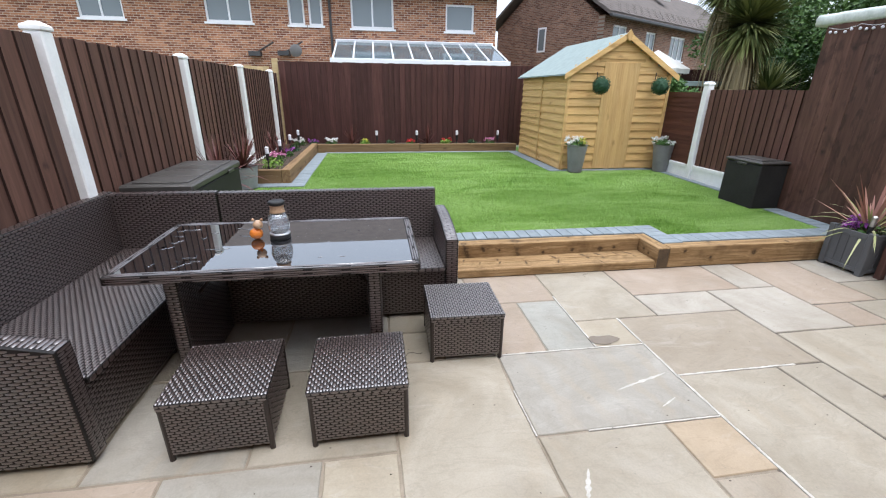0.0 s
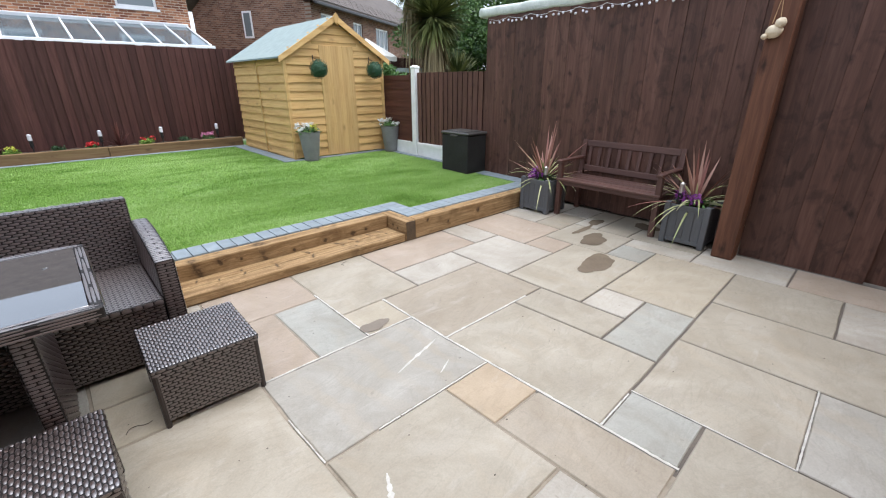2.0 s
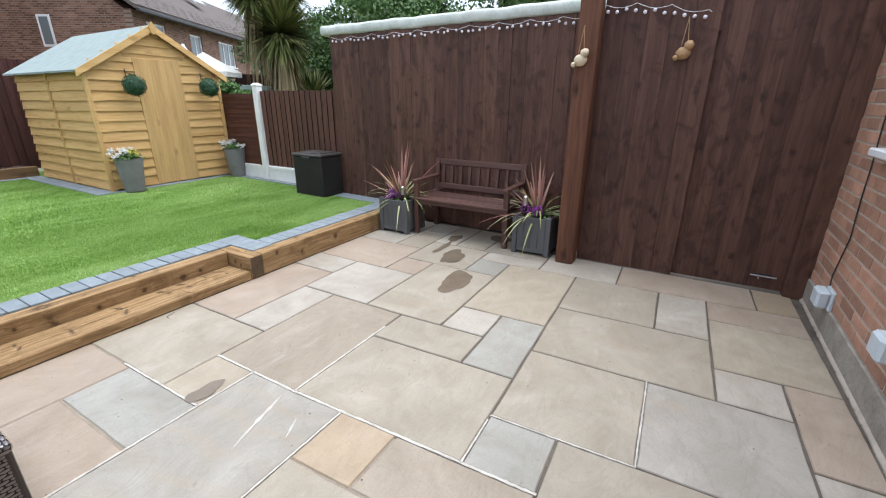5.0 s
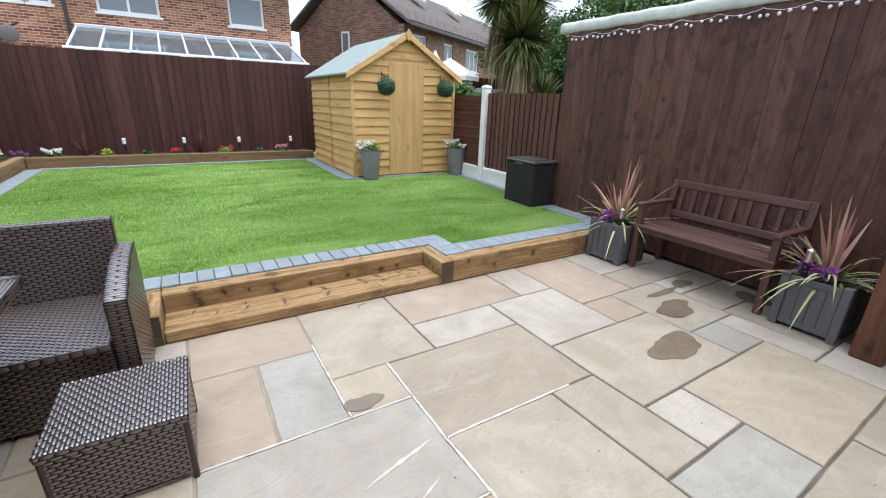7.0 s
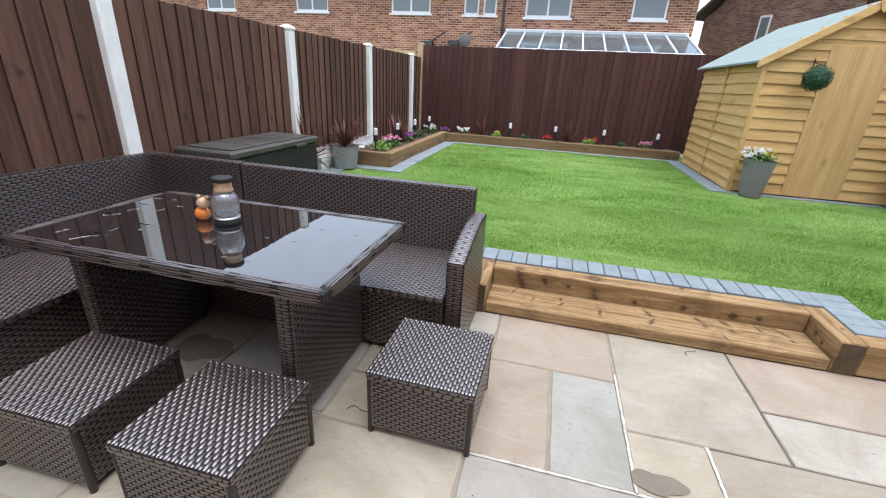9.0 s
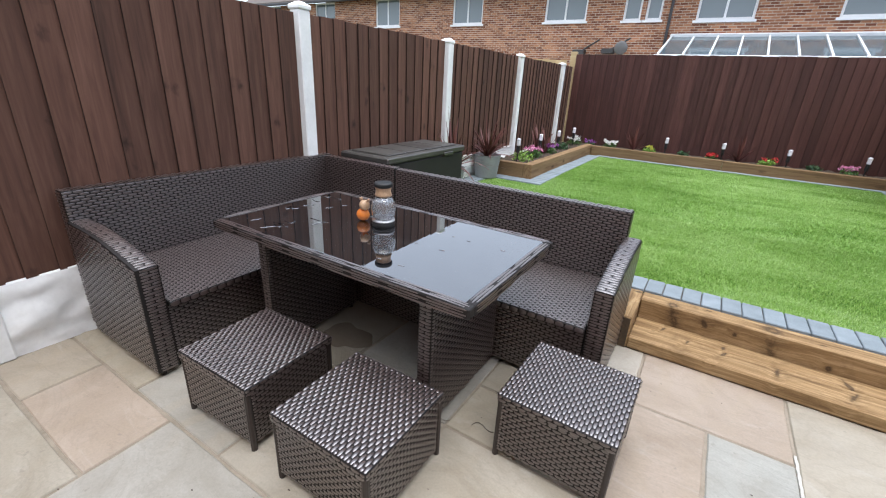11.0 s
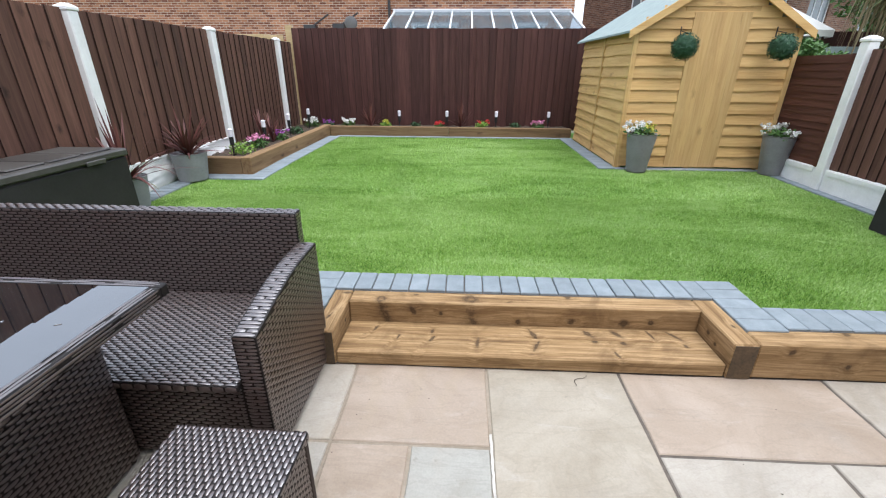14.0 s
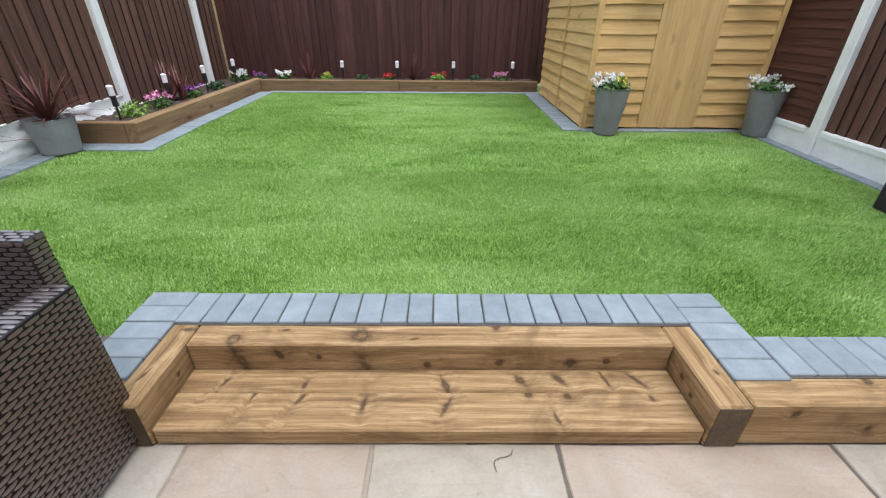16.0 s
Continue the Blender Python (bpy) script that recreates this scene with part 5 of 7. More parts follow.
bed_plant(-1.82, 9.02, 0.12, LEAF, WHITE_PETAL, 1, "low plant with white flowers in the bed", 20)
spiky(-1.42, 9.05, 0.36, 2, "dark red spiky cordyline in the flower bed")
bed_plant(-1.15, 9.0, 0.10, LEAF_LIME, YELLOW_PETAL, 3, "lime green plant in the bed", 5)
bed_plant(-0.62, 9.0, 0.10, LEAF_DARK, None, 4, "low dark green plant in the bed")
bed_plant(-0.20, 9.0, 0.08, LEAF, RED_PETAL, 5, "small plant with red flowers in the bed", 14)
spiky(-2.45, 7.3, 0.36, 12, "dark red spiky cordyline among the side bed flowers")
spiky(0.17, 9.1, 0.33, 6, "small dark red cordyline in the flower bed")
bed_plant(0.55, 9.0, 0.13, LEAF_LIME, RED_PETAL, 7, "bright green plant with red flowers", 5)
bed_plant(1.12, 9.05, 0.10, LEAF_DARK, None, 8, "low dark green plant in the bed")
bed_plant(1.52, 9.0, 0.11, LEAF, PINK_PETAL, 9, "plant with pink and white flowers", 18)
bed_plant(-2.42, 6.35, 0.16, LEAF_LIME, None, 10, "large leafy lime green plant in the side bed")
bed_plant(-2.45, 6.85, 0.14, LEAF, PINK_PETAL, 11, "green plant with pink flowers in the side bed", 16)
spiky(-2.55, 7.25, 0.42, 12, "dark red cordyline in the side bed")
bed_plant(-2.42, 7.45, 0.13, LEAF, PURPLE_PETAL, 13, "green plant with purple flowers in the side bed", 8)
bed_plant(-2.42, 8.1, 0.12, LEAF_DARK, None, 14, "dark green plant in the side bed")
bed_plant(-2.45, 8.95, 0.14, LEAF, WHITE_PETAL, 15, "plant with white and violet flowers in the corner", 18)
bed_plant(-2.2, 9.1, 0.09, LEAF_DARK, PURPLE_PETAL, 16, "small violet flowers in the bed corner", 10)


# ---- bench ----
def bench():
    b = thing("garden_bench", (3.235, 1.50, 0), "red-brown wooden garden bench with a slatted back", "bench")
    L = 1.08     # runs along y, faces -x
    lean = 7
    for y in (0.0, L - 0.05):
        bm = bmesh.new()
        box(bm, 0.0, y, 0, 0.05, y + 0.05, 0.57, 0.004)
        part("front_leg", bm, BENCHWOOD_UP, b)
        bm = bmesh.new()
        t = Matrix.Translation((0.42, 0, 0.36)) @ Matrix.Rotation(radians(lean), 4, "Y") @ Matrix.Translation((-0.42, 0, -0.36))
        box(bm, 0.42, y, 0.34, 0.465, y + 0.05, 0.775, 0.004, t)
        box(bm, 0.41, y, 0.0, 0.46, y + 0.05, 0.40, 0.004)
        part("rear_leg", bm, BENCHWOOD_UP, b)
        bm = bmesh.new()
        box(bm, -0.03, y - 0.006, 0.57, 0.45, y + 0.056, 0.595, 0.006)
        part("armrest", bm, BENCHWOOD, b)
        bm = bmesh.new()
        box(bm, 0.05, y + 0.008, 0.34, 0.42, y + 0.042, 0.40, 0.003)
        part("side_rail", bm, BENCHWOOD, b)
    for k in range(5):
        bm = bmesh.new()
        box(bm, -0.015 + 0.086 * k, 0.052 if k else -0.005, 0.382, 0.06 + 0.086 * k, L - 0.052 if k else L + 0.005, 0.404, 0.004)
        part("seat_slat", bm, BENCHWOOD, b)
    bm = bmesh.new()
    box(bm, 0.008, 0.05, 0.335, 0.034, L - 0.05, 0.38, 0.003)
    part("front_rail", bm, BENCHWOOD, b)
    t = Matrix.Translation((0.42, 0, 0.36)) @ Matrix.Rotation(radians(lean), 4, "Y") @ Matrix.Translation((-0.42, 0, -0.36))
    for z0, z1 in ((0.705, 0.77), (0.44, 0.50)):
        bm = bmesh.new()
        box(bm, 0.425, 0.05, z0, 0.455, L - 0.05, z1, 0.005, t)
        part("back_rail", bm, BENCHWOOD, b)
    for k in range(9):
        y = 0.10 + (L - 0.2) * k / 8
        bm = bmesh.new()
        box(bm, 0.432, y - 0.018, 0.50, 0.448, y + 0.018, 0.705, 0.002, t)
        part("back_slat", bm, BENCHWOOD_UP, b)


bench()


# ---- rattan furniture ----
def weave(V, F, o, u, v, w, h, keep=None, cell=(0.044, 0.0138), lift=0.0046):
    """Rows of short bulging strands, each row shifted by half a strand, over the rectangle o + a*u + b*v."""
    o, u, v = Vector(o), Vector(u).normalized(), Vector(v).normalized()
    n = u.cross(v)
    rows = max(1, int(h / cell[1]))
    ch = h / rows
    cols = max(1, int(w / cell[0]))
    cw = w / cols
    for j in range(rows):
        b0, b1 = j * ch + 0.0008, (j + 1) * ch - 0.0018
        shift = 0.5 * cw if j % 2 else 0.0
        for i in range(cols + (1 if shift else 0)):
            a0 = max(0.0, i * cw - shift)
            a1 = min(w, (i + 1) * cw - shift) - 0.0012
            if a1 - a0 < 0.004:
                continue
            if keep and not keep((a0 + a1) / 2, (b0 + b1) / 2):
                continue
            g = 0.06 * (a1 - a0)
            a0, a1 = a0 + g, a1 - g
            q = (a1 - a0) * 0.27
            k = len(V)
            bm_ = (b0 + b1) / 2
            for a, l, t in ((a0, 0.0004, 0.55), (a0 + q, lift, 1.0), (a1 - q, lift, 1.0), (a1, 0.0004, 0.55)):
                V.append(o + u * a + v * (bm_ + (b0 - bm_) * t) + n * (l * 0.42))
                V.append(o + u * a + v * bm_ + n * l)
                V.append(o + u * a + v * (bm_ + (b1 - bm_) * t) + n * (l * 0.42))
            for c in (0, 3, 6):
                F.append((k + c, k + c + 3, k + c + 4, k + c + 1))
                F.append((k + c + 1, k + c + 4, k + c + 5, k + c + 2))


def woven(name, parent, solids, patches, label="", cell=(0.044, 0.0138)):
    """A rattan part: core blocks, coloured near black as the shade in the gaps, under a woven skin."""
    bm = bmesh.new()
    for s in solids:
        if callable(s):
            s(bm)
        else:
            box(bm, *s, 0.004)
    bmesh.ops.recalc_face_normals(bm, faces=bm.faces)
    base = bpy.data.meshes.new(name)
    bm.to_mesh(base)
    bm.free()
    base.materials.append(RATTAN_GAP_SHADE)
    ob = new(name, base)
    ob.parent = parent
    if label:
        tagged(ob, label)
    V, F = [], []
    for p in patches:
        weave(V, F, *p[:5], p[5] if len(p) > 5 else None, cell)
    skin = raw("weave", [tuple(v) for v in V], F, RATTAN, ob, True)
    tagged(skin, "", "", "", "stuff")
    return ob


def faces_of(x0, y0, z0, x1, y1, z1, which):
    """Woven patches for chosen sides of a block: x X y Y for the four sides, Z for the top."""
    e = 0.001
    out = []
    if "x" in which:
        out.append(((x0 - e, y1, z0), (0, -1, 0), (0, 0, 1), y1 - y0, z1 - z0))
    if "X" in which:
        out.append(((x1 + e, y0, z0), (0, 1, 0), (0, 0, 1), y1 - y0, z1 - z0))
    if "y" in which:
        out.append(((x0, y0 - e, z0), (1, 0, 0), (0, 0, 1), x1 - x0, z1 - z0))
    if "Y" in which:
        out.append(((x1, y1 + e, z0), (-1, 0, 0), (0, 0, 1), x1 - x0, z1 - z0))
    if "Z" in which:
        out.append(((x0, y0, z1 + e), (1, 0, 0), (0, 1, 0), x1 - x0, y1 - y0))
    if "T" in which:
        out.append(((x1, y0, z1 + e), (0, 1, 0), (-1, 0, 0), y1 - y0, x1 - x0))
    return out


def woven_box(name, parent, b, which, label="", cell=(0.044, 0.0138)):
    return woven(name, parent, [b], faces_of(*b, which), label, cell)


def stool_build():
    s = thing("rattan_stool", (0, 0, 0), "square dark brown woven rattan stool", "stool", "rattan stools")
    w = 0.21
    woven_box("seat", s, (-w, -w, 0.262, w, w, 0.290), "xXyYT", "", (0.036, 0.0128))
    for nm, b, f in (("side_panel", (-w + 0.012, -w + 0.008, 0.03, w - 0.012, -w + 0.022, 0.258), "y"), ("side_panel", (-w + 0.012, w - 0.022, 0.03, w - 0.012, w - 0.008, 0.258), "Y"),
                     ("side_panel", (-w + 0.008, -w + 0.024, 0.03, -w + 0.022, w - 0.024, 0.258), "x"), ("side_panel", (w - 0.022, -w + 0.024, 0.03, w - 0.008, w - 0.024, 0.258), "X")):
        woven_box(nm, s, b, f, "", (0.036, 0.0128))
    for x in (-1, 1):
        for y in (-1, 1):
            bm = bmesh.new()
            tube(bm, (x * (w - 0.012), y * (w - 0.012), 0.0), (x * (w - 0.012), y * (w - 0.012), 0.262), 0.012, n=8)
            part("leg", bm, STEEL_BROWN, s)
    return s


st = stool_build()
st.matrix_basis = pose(-1.02, 1.577, 0, 0, 0, 0.5)
copy_thing(st, pose(-1.60, 1.585, 0, 0, 0, 1.5))
copy_thing(st, pose(-0.435, 2.105, 0, 0, 0, -1.0))

# table
tb = thing("rattan_table", (-1.41, 2.14, 0), "dark woven rattan dining table with a wet black glass top", "table")
TX, TY = 0.695, 0.39
fr = 0.035
for b, f in (((-TX, -TY, 0.642, TX, -TY + fr, 0.682), "yZ"), ((-TX, TY - fr, 0.642, TX, TY, 0.682), "YZ"),
             ((-TX, -TY + fr, 0.642, -TX + fr, TY - fr, 0.682), "xT"), ((TX - fr, -TY + fr, 0.642, TX, TY - fr, 0.682), "XT")):
    woven_box("table_rim", tb, b, f, "", (0.30, 0.0088))
bm = bmesh.new()
box(bm, -TX + fr, -TY + fr, 0.655, TX - fr, TY - fr, 0.6835, 0.002)
part("glass_top", bm, TABLEGLASS, tb, "black glass table top wet with rain")
for x in (-0.47, 0.47):
    woven_box("pedestal", tb, (x - 0.03, -0.30, 0.03, x + 0.03, 0.28, 0.642), "xXyY")
    for y in (-0.285, 0.265):
        bm = bmesh.new()
        tube(bm, (x, y, 0), (x, y, 0.04), 0.014, n=8)
        part("foot", bm, STEEL_BROWN, tb)
    bm = bmesh.new()
    sg = -1 if x > 0 else 1
    tube(bm, (x + sg * 0.03, -0.1, 0.45), (x + sg * 0.2, -0.1, 0.64), 0.008, n=8)
    tube(bm, (x + sg * 0.03, 0.1, 0.45), (x + sg * 0.2, 0.1, 0.64), 0.008, n=8)
    part("brace", bm, STEEL_BROWN, tb)
bm = bmesh.new()
box(bm, -0.47, -0.02, 0.60, 0.47, 0.02, 0.64)
part("stretcher", bm, STEEL_BROWN, tb)


def arm_height(s):
    """Height of the armrest, s from its front (0) to the backrest (1)."""
    return 0.545 + 0.075 * math.sin(min(1.0, s * 1.25) * math.pi / 2)


def arm_solid(x0, x1, y0, y1, swap=False):
    def build(bm):
        n = 12
        lo, hi = [], []
        prof = [(y0 + (y1 - y0) * k / n, arm_height(k / n)) for k in range(n + 1)]
        ring0, ring1 = [], []
        for x, ring in ((x0, ring0), (x1, ring1)):
            pts = [(y0, 0.03)] + prof + [(y1, 0.03)]
            for y, z in pts:
                ring.append(bm.verts.new((y, x, z) if swap else (x, y, z)))
        bm.faces.new(ring0)
        bm.faces.new(ring1[::-1])
        for k in range(len(ring0)):
            j = (k + 1) % len(ring0)
            bm.faces.new((ring0[k], ring1[k], ring1[j], ring0[j]))
    return build


sofa = thing("rattan_sofa", (-2.8, 3.10, 0), "dark brown woven rattan sofa section with one armrest", "sofa", "rattan corner sofa")
# right-hand section: local x from 0.76 to 2.40, local y from -0.70 (front) to 0
woven_box("seat", sofa, (0.76, -0.685, 0.335, 2.315, -0.075, 0.362), "yZ")
woven_box("front_apron", sofa, (0.77, -0.66, 0.03, 2.315, -0.64, 0.335), "y")
woven_box("backrest", sofa, (0.765, -0.065, 0.05, 2.325, 0.0, 0.752), "yXYZ")
D = 0.60
arm_patches = [
    ((2.401, -0.665, 0.03), (0, 1, 0), (0, 0, 1), 0.60, 0.60, lambda a, c: c + 0.036 < arm_height(a / 0.6)),
    ((2.319, -0.065, 0.36), (0, -1, 0), (0, 0, 1), 0.60, 0.26, lambda a, c: c + 0.366 < arm_height(1 - a / 0.6)),
    ((2.32, -0.666, 0.03), (1, 0, 0), (0, 0, 1), 0.08, arm_height(0) - 0.03),
]
for k in range(12):
    y0, y1 = -0.665 + 0.05 * k, -0.665 + 0.05 * (k + 1)
    z0, z1 = arm_height(k / 12), arm_height((k + 1) / 12)
    arm_patches.append(((2.32, y0, z0 + 0.001), (1, 0, 0), (0, y1 - y0, z1 - z0), 0.08, math.hypot(y1 - y0, z1 - z0)))
woven("armrest", sofa, [arm_solid(2.32, 2.40, -0.665, -0.065)], arm_patches)
for x in (0.80, 2.36):
    for y in (-0.64, -0.03):
        bm = bmesh.new()
        tube(bm, (x, y, 0), (x, y, 0.06), 0.013, n=8)
        part("foot", bm, STEEL_BROWN, sofa)

corner = thing("rattan_sofa", (-2.8, 3.10, 0), "dark brown woven rattan corner sofa section along the fence", "sofa", "rattan corner sofa")
woven_box("seat", corner, (0.075, -1.61, 0.335, 0.72, -0.07, 0.362), "XT")
woven_box("front_apron", corner, (0.67, -1.61, 0.03, 0.69, -0.68, 0.335), "X")
woven_box("backrest", corner, (0.0, -1.70, 0.05, 0.065, 0.0, 0.765), "XyT")
woven_box("rear_backrest", corner, (0.065, -0.065, 0.05, 0.755, 0.0, 0.757), "yYZ")
# armrest across the end: runs along x, its front at x = 0.70
arm2 = [
    ((0.70, -1.711, 0.03), (-1, 0, 0), (0, 0, 1), 0.64, 0.60, lambda a, c: c + 0.036 < arm_height(a / 0.64)),
    ((0.07, -1.609, 0.36), (1, 0, 0), (0, 0, 1), 0.63, 0.26, lambda a, c: c + 0.366 < arm_height(1 - a / 0.63)),
    ((0.711, -1.70, 0.03), (0, 1, 0), (0, 0, 1), 0.08, arm_height(0) - 0.03),
]
arm2[0] = ((0.07, -1.711, 0.03), (1, 0, 0), (0, 0, 1), 0.64, 0.60, lambda a, c: c + 0.036 < arm_height(1 - a / 0.64))
arm2[1] = ((0.71, -1.619, 0.36), (-1, 0, 0), (0, 0, 1), 0.63, 0.26, lambda a, c: c + 0.366 < arm_height(a / 0.63))
for k in range(12):
    x0, x1 = 0.71 - 0.64 * k / 12, 0.71 - 0.64 * (k + 1) / 12
    z0, z1 = arm_height(k / 12), arm_height((k + 1) / 12)
    arm2.append(((x0, -1.70, z0 + 0.001), (0, 1, 0), (x1 - x0, 0, z1 - z0), 0.08, math.hypot(x1 - x0, z1 - z0)))
woven("armrest", corner, [arm_solid(-1.71, -1.62, 0.71, 0.07, True)], arm2)
for x in (0.03, 0.68):
    for y in (-1.68, -0.9, -0.03):
        bm = bmesh.new()
        tube(bm, (x, y, 0), (x, y, 0.06), 0.013, n=8)
        part("foot", bm, STEEL_BROWN, corner)

# ---- things on the table ----
jar = thing("glass_lantern", (-1.445, 2.205, 0.6835), "clear glass jar lantern with dark metal bands on the table", "lantern")
bm = bmesh.new()
lathe(bm, [(0.052, 0), (0.056, 0.01), (0.05, 0.02), (0.044, 0.03)], 24)
part("base_ring", bm, IRON, jar, smooth=True)
bm = bmesh.new()
lathe(bm, [(0.040, 0.03), (0.053, 0.052), (0.058, 0.085), (0.053, 0.118), (0.037, 0.146), (0.034, 0.146), (0.050, 0.117), (0.055, 0.085), (0.050, 0.053), (0.037, 0.034)], 28)
part("glass_body", bm, JARGLASS, jar, "crackled clear glass", smooth=True)
bm = bmesh.new()
lathe(bm, [(0.036, 0.144), (0.041, 0.148), (0.038, 0.156), (0.035, 0.172), (0.038, 0.182), (0.036, 0.186)], 24)
part("neck", bm, CERAMIC, jar, "bronze wire-bound neck", smooth=True)
bm = bmesh.new()
lathe(bm, [(0.036, 0.186), (0.043, 0.190), (0.044, 0.203), (0.040, 0.208), (0.026, 0.2085)], 24)
part("lid", bm, IRON, jar, smooth=True)
bm = bmesh.new()
lathe(bm, [(0.046, 0.024), (0.0545, 0.026), (0.0545, 0.031), (0.046, 0.034)], 24)
part("base_band", bm, ZINC, jar, smooth=True)
bm = bmesh.new()
bmesh.ops.create_icosphere(bm, subdivisions=2, radius=0.034, matrix=pose(-1.565, 2.195, 0.6835 + 0.032) @ Matrix.Diagonal((1.05, 0.9, 0.95, 1)))
bmesh.ops.create_icosphere(bm, subdivisions=2, radius=0.027, matrix=pose(-1.55, 2.19, 0.6835 + 0.082))
bmesh.ops.create_icosphere(bm, subdivisions=1, radius=0.010, matrix=pose(-1.575, 2.195, 0.6835 + 0.108))
bmesh.ops.create_icosphere(bm, subdivisions=1, radius=0.010, matrix=pose(-1.53, 2.195, 0.6835 + 0.108))
me = mesh_of(bm, "animal_figurine", [ORANGE, CERAMIC], True)
for p in me.polygons:
    if p.center.z > 0.6835 + 0.063:
        p.material_index = 1
ob = new("animal_figurine", me)
tagged(ob, "small orange and brown pottery animal beside the lantern", "figurine")


# rain standing on the glass
def raindrop(x, y, rx, ry, seed):
    r = random.Random(seed)
    bm = bmesh.new()
    n = 30
    ph = [r.uniform(0, 6.28) for _ in range(3)]
    rings = []
    for q, z in ((1.0, 0.0), (0.97, 0.0010), (0.90, 0.0016)):
        ring = []
        for k in range(n):
            a = 2 * math.pi * k / n
            w = 1 + 0.25 * math.sin(2 * a + ph[0]) + 0.18 * math.sin(3 * a + ph[1]) + 0.10 * math.sin(5 * a + ph[2])
            ring.append(bm.verts.new((rx * w * math.cos(a) - (1 - q) * 0.02 * math.cos(a), ry * w * math.sin(a) - (1 - q) * 0.02 * math.sin(a), z)))
        rings.append(ring)
    for lo, hi in zip(rings, rings[1:]):
        for k in range(n):
            bm.faces.new((lo[k], lo[(k + 1) % n], hi[(k + 1) % n], hi[k]))
    bm.faces.new(rings[-1])
    ob = new("rain_pool", mesh_of(bm, "rain_pool", TABLEGLASS))
    ob.location = (x, y, 0.684)
    tagged(ob, "shallow pool of rainwater on the black glass", "puddle", "rain pools on the table")


rd = random.Random(77)
for k in range(17):
    raindrop(rd.uniform(-2.04, -1.62), rd.uniform(1.83, 2.42), rd.uniform(0.008, 0.05), rd.uniform(0.006, 0.03), k)
for k in range(8):
    raindrop(rd.uniform(-1.2, -0.82), rd.uniform(1.83, 2.42), rd.uniform(0.004, 0.012), rd.uniform(0.004, 0.01), 50 + k)


def storage_box(x0, y0, z0, x1, y1, z1, label, ribs, lid_h=0.07):
    sb = thing("storage_box", ((x0 + x1) / 2, (y0 + y1) / 2, z0), label, "storage box", "resin storage boxes")
    w, d, h = (x1 - x0) / 2, (y1 - y0) / 2, z1 - z0
    bm = bmesh.new()
    box(bm, -w + 0.012, -d + 0.012, 0, w - 0.012, d - 0.012, h - lid_h, 0.012)
    part("body", bm, RESIN, sb)
    bm = bmesh.new()
    box(bm, -w, -d, h - lid_h + 0.004, w, d, h - 0.012, 0.012)
    for k in range(ribs):
        a = -d + 0.06 + k * (2 * d - 0.12) / ribs
        box(bm, -w + 0.06, a + 0.01, h - 0.012, w - 0.06, a + (2 * d - 0.12) / ribs - 0.01, h, 0.006)
    part("lid", bm, RESIN_LID, sb, "charcoal lid with moulded planks")
    return sb, w, d, h


sb, w, d, h = storage_box(-2.78, 3.24, 0.19, -2.27, 4.42, 0.785, "long charcoal resin garden storage box by the fence", 4)
bm = bmesh.new()
box(bm, w - 0.002, 0.20, h - 0.075, w + 0.012, 0.36, h - 0.045, 0.005)
part("handle", bm, RESIN_LID, sb, "recessed lid handle")
sb, w, d, h = storage_box(3.34, 4.03, 0.20, 3.73, 4.56, 0.75, "black resin garden storage box at the lawn edge", 1, 0.05)
bm = bmesh.new()
box(bm, -w - 0.010, -0.07, h - 0.07, -w + 0.004, 0.07, h - 0.045, 0.005)
part("handle", bm, RESIN_LID, sb)

# hanging ornaments on the post and the screen
for x, y, z, m, lab in ((3.12, 0.935, 1.68, ROPE, "cream resin ornament hung on a string from the post"), (3.30, 0.25, 1.715, TANRESIN, "tan resin ornament hung on a string from the screen")):
    hang = thing("hanging_ornament", (x, y, z), lab, "ornament", "hanging ornaments")
    bm = bmesh.new()
    bmesh.ops.create_icosphere(bm, subdivisions=3, radius=0.05, matrix=Matrix.Diagonal((0.8, 1.0, 0.85, 1)))
    bmesh.ops.create_icosphere(bm, subdivisions=2, radius=0.034, matrix=pose(-0.012, -0.03, 0.05))
    bmesh.ops.create_icosphere(bm, subdivisions=2, radius=0.02, matrix=pose(-0.02, 0.045, -0.03))
    for v in bm.verts:
        v.co += v.co.normalized() * 0.006 * noise.noise(v.co * 60)
    part("figure", bm, m, hang, smooth=True)
    bm = bmesh.new()
    tube(bm, (0, -0.02, 0.07), (0.02, 0.0, 0.24), 0.0025, n=5)
    tube(bm, (0, 0.02, 0.05), (0.02, 0.0, 0.24), 0.0025, n=5)
    part("string", bm, TANRESIN, hang)
    bm = bmesh.new()
    tube(bm, (0.02, 0, 0.24), (0.035, 0, 0.24), 0.004, n=6)
    part("nail", bm, ZINC, hang)

# outdoor sockets and a sill on the house wall
def outdoor_socket(x, z, label):
    sk = thing("outdoor_socket", (x, -0.829, z), label, "socket", "outdoor sockets")
    bm = bmesh.new()
    box(bm, -0.07, -0.004, 0.0, 0.07, 0.02, 0.13, 0.008)
    part("back_box", bm, SOCKET, sk)
    bm = bmesh.new()
    box(bm, -0.065, 0.02, 0.01, 0.065, 0.085, 0.125, 0.014)
    part("cover", bm, SOCKET, sk)
    return sk


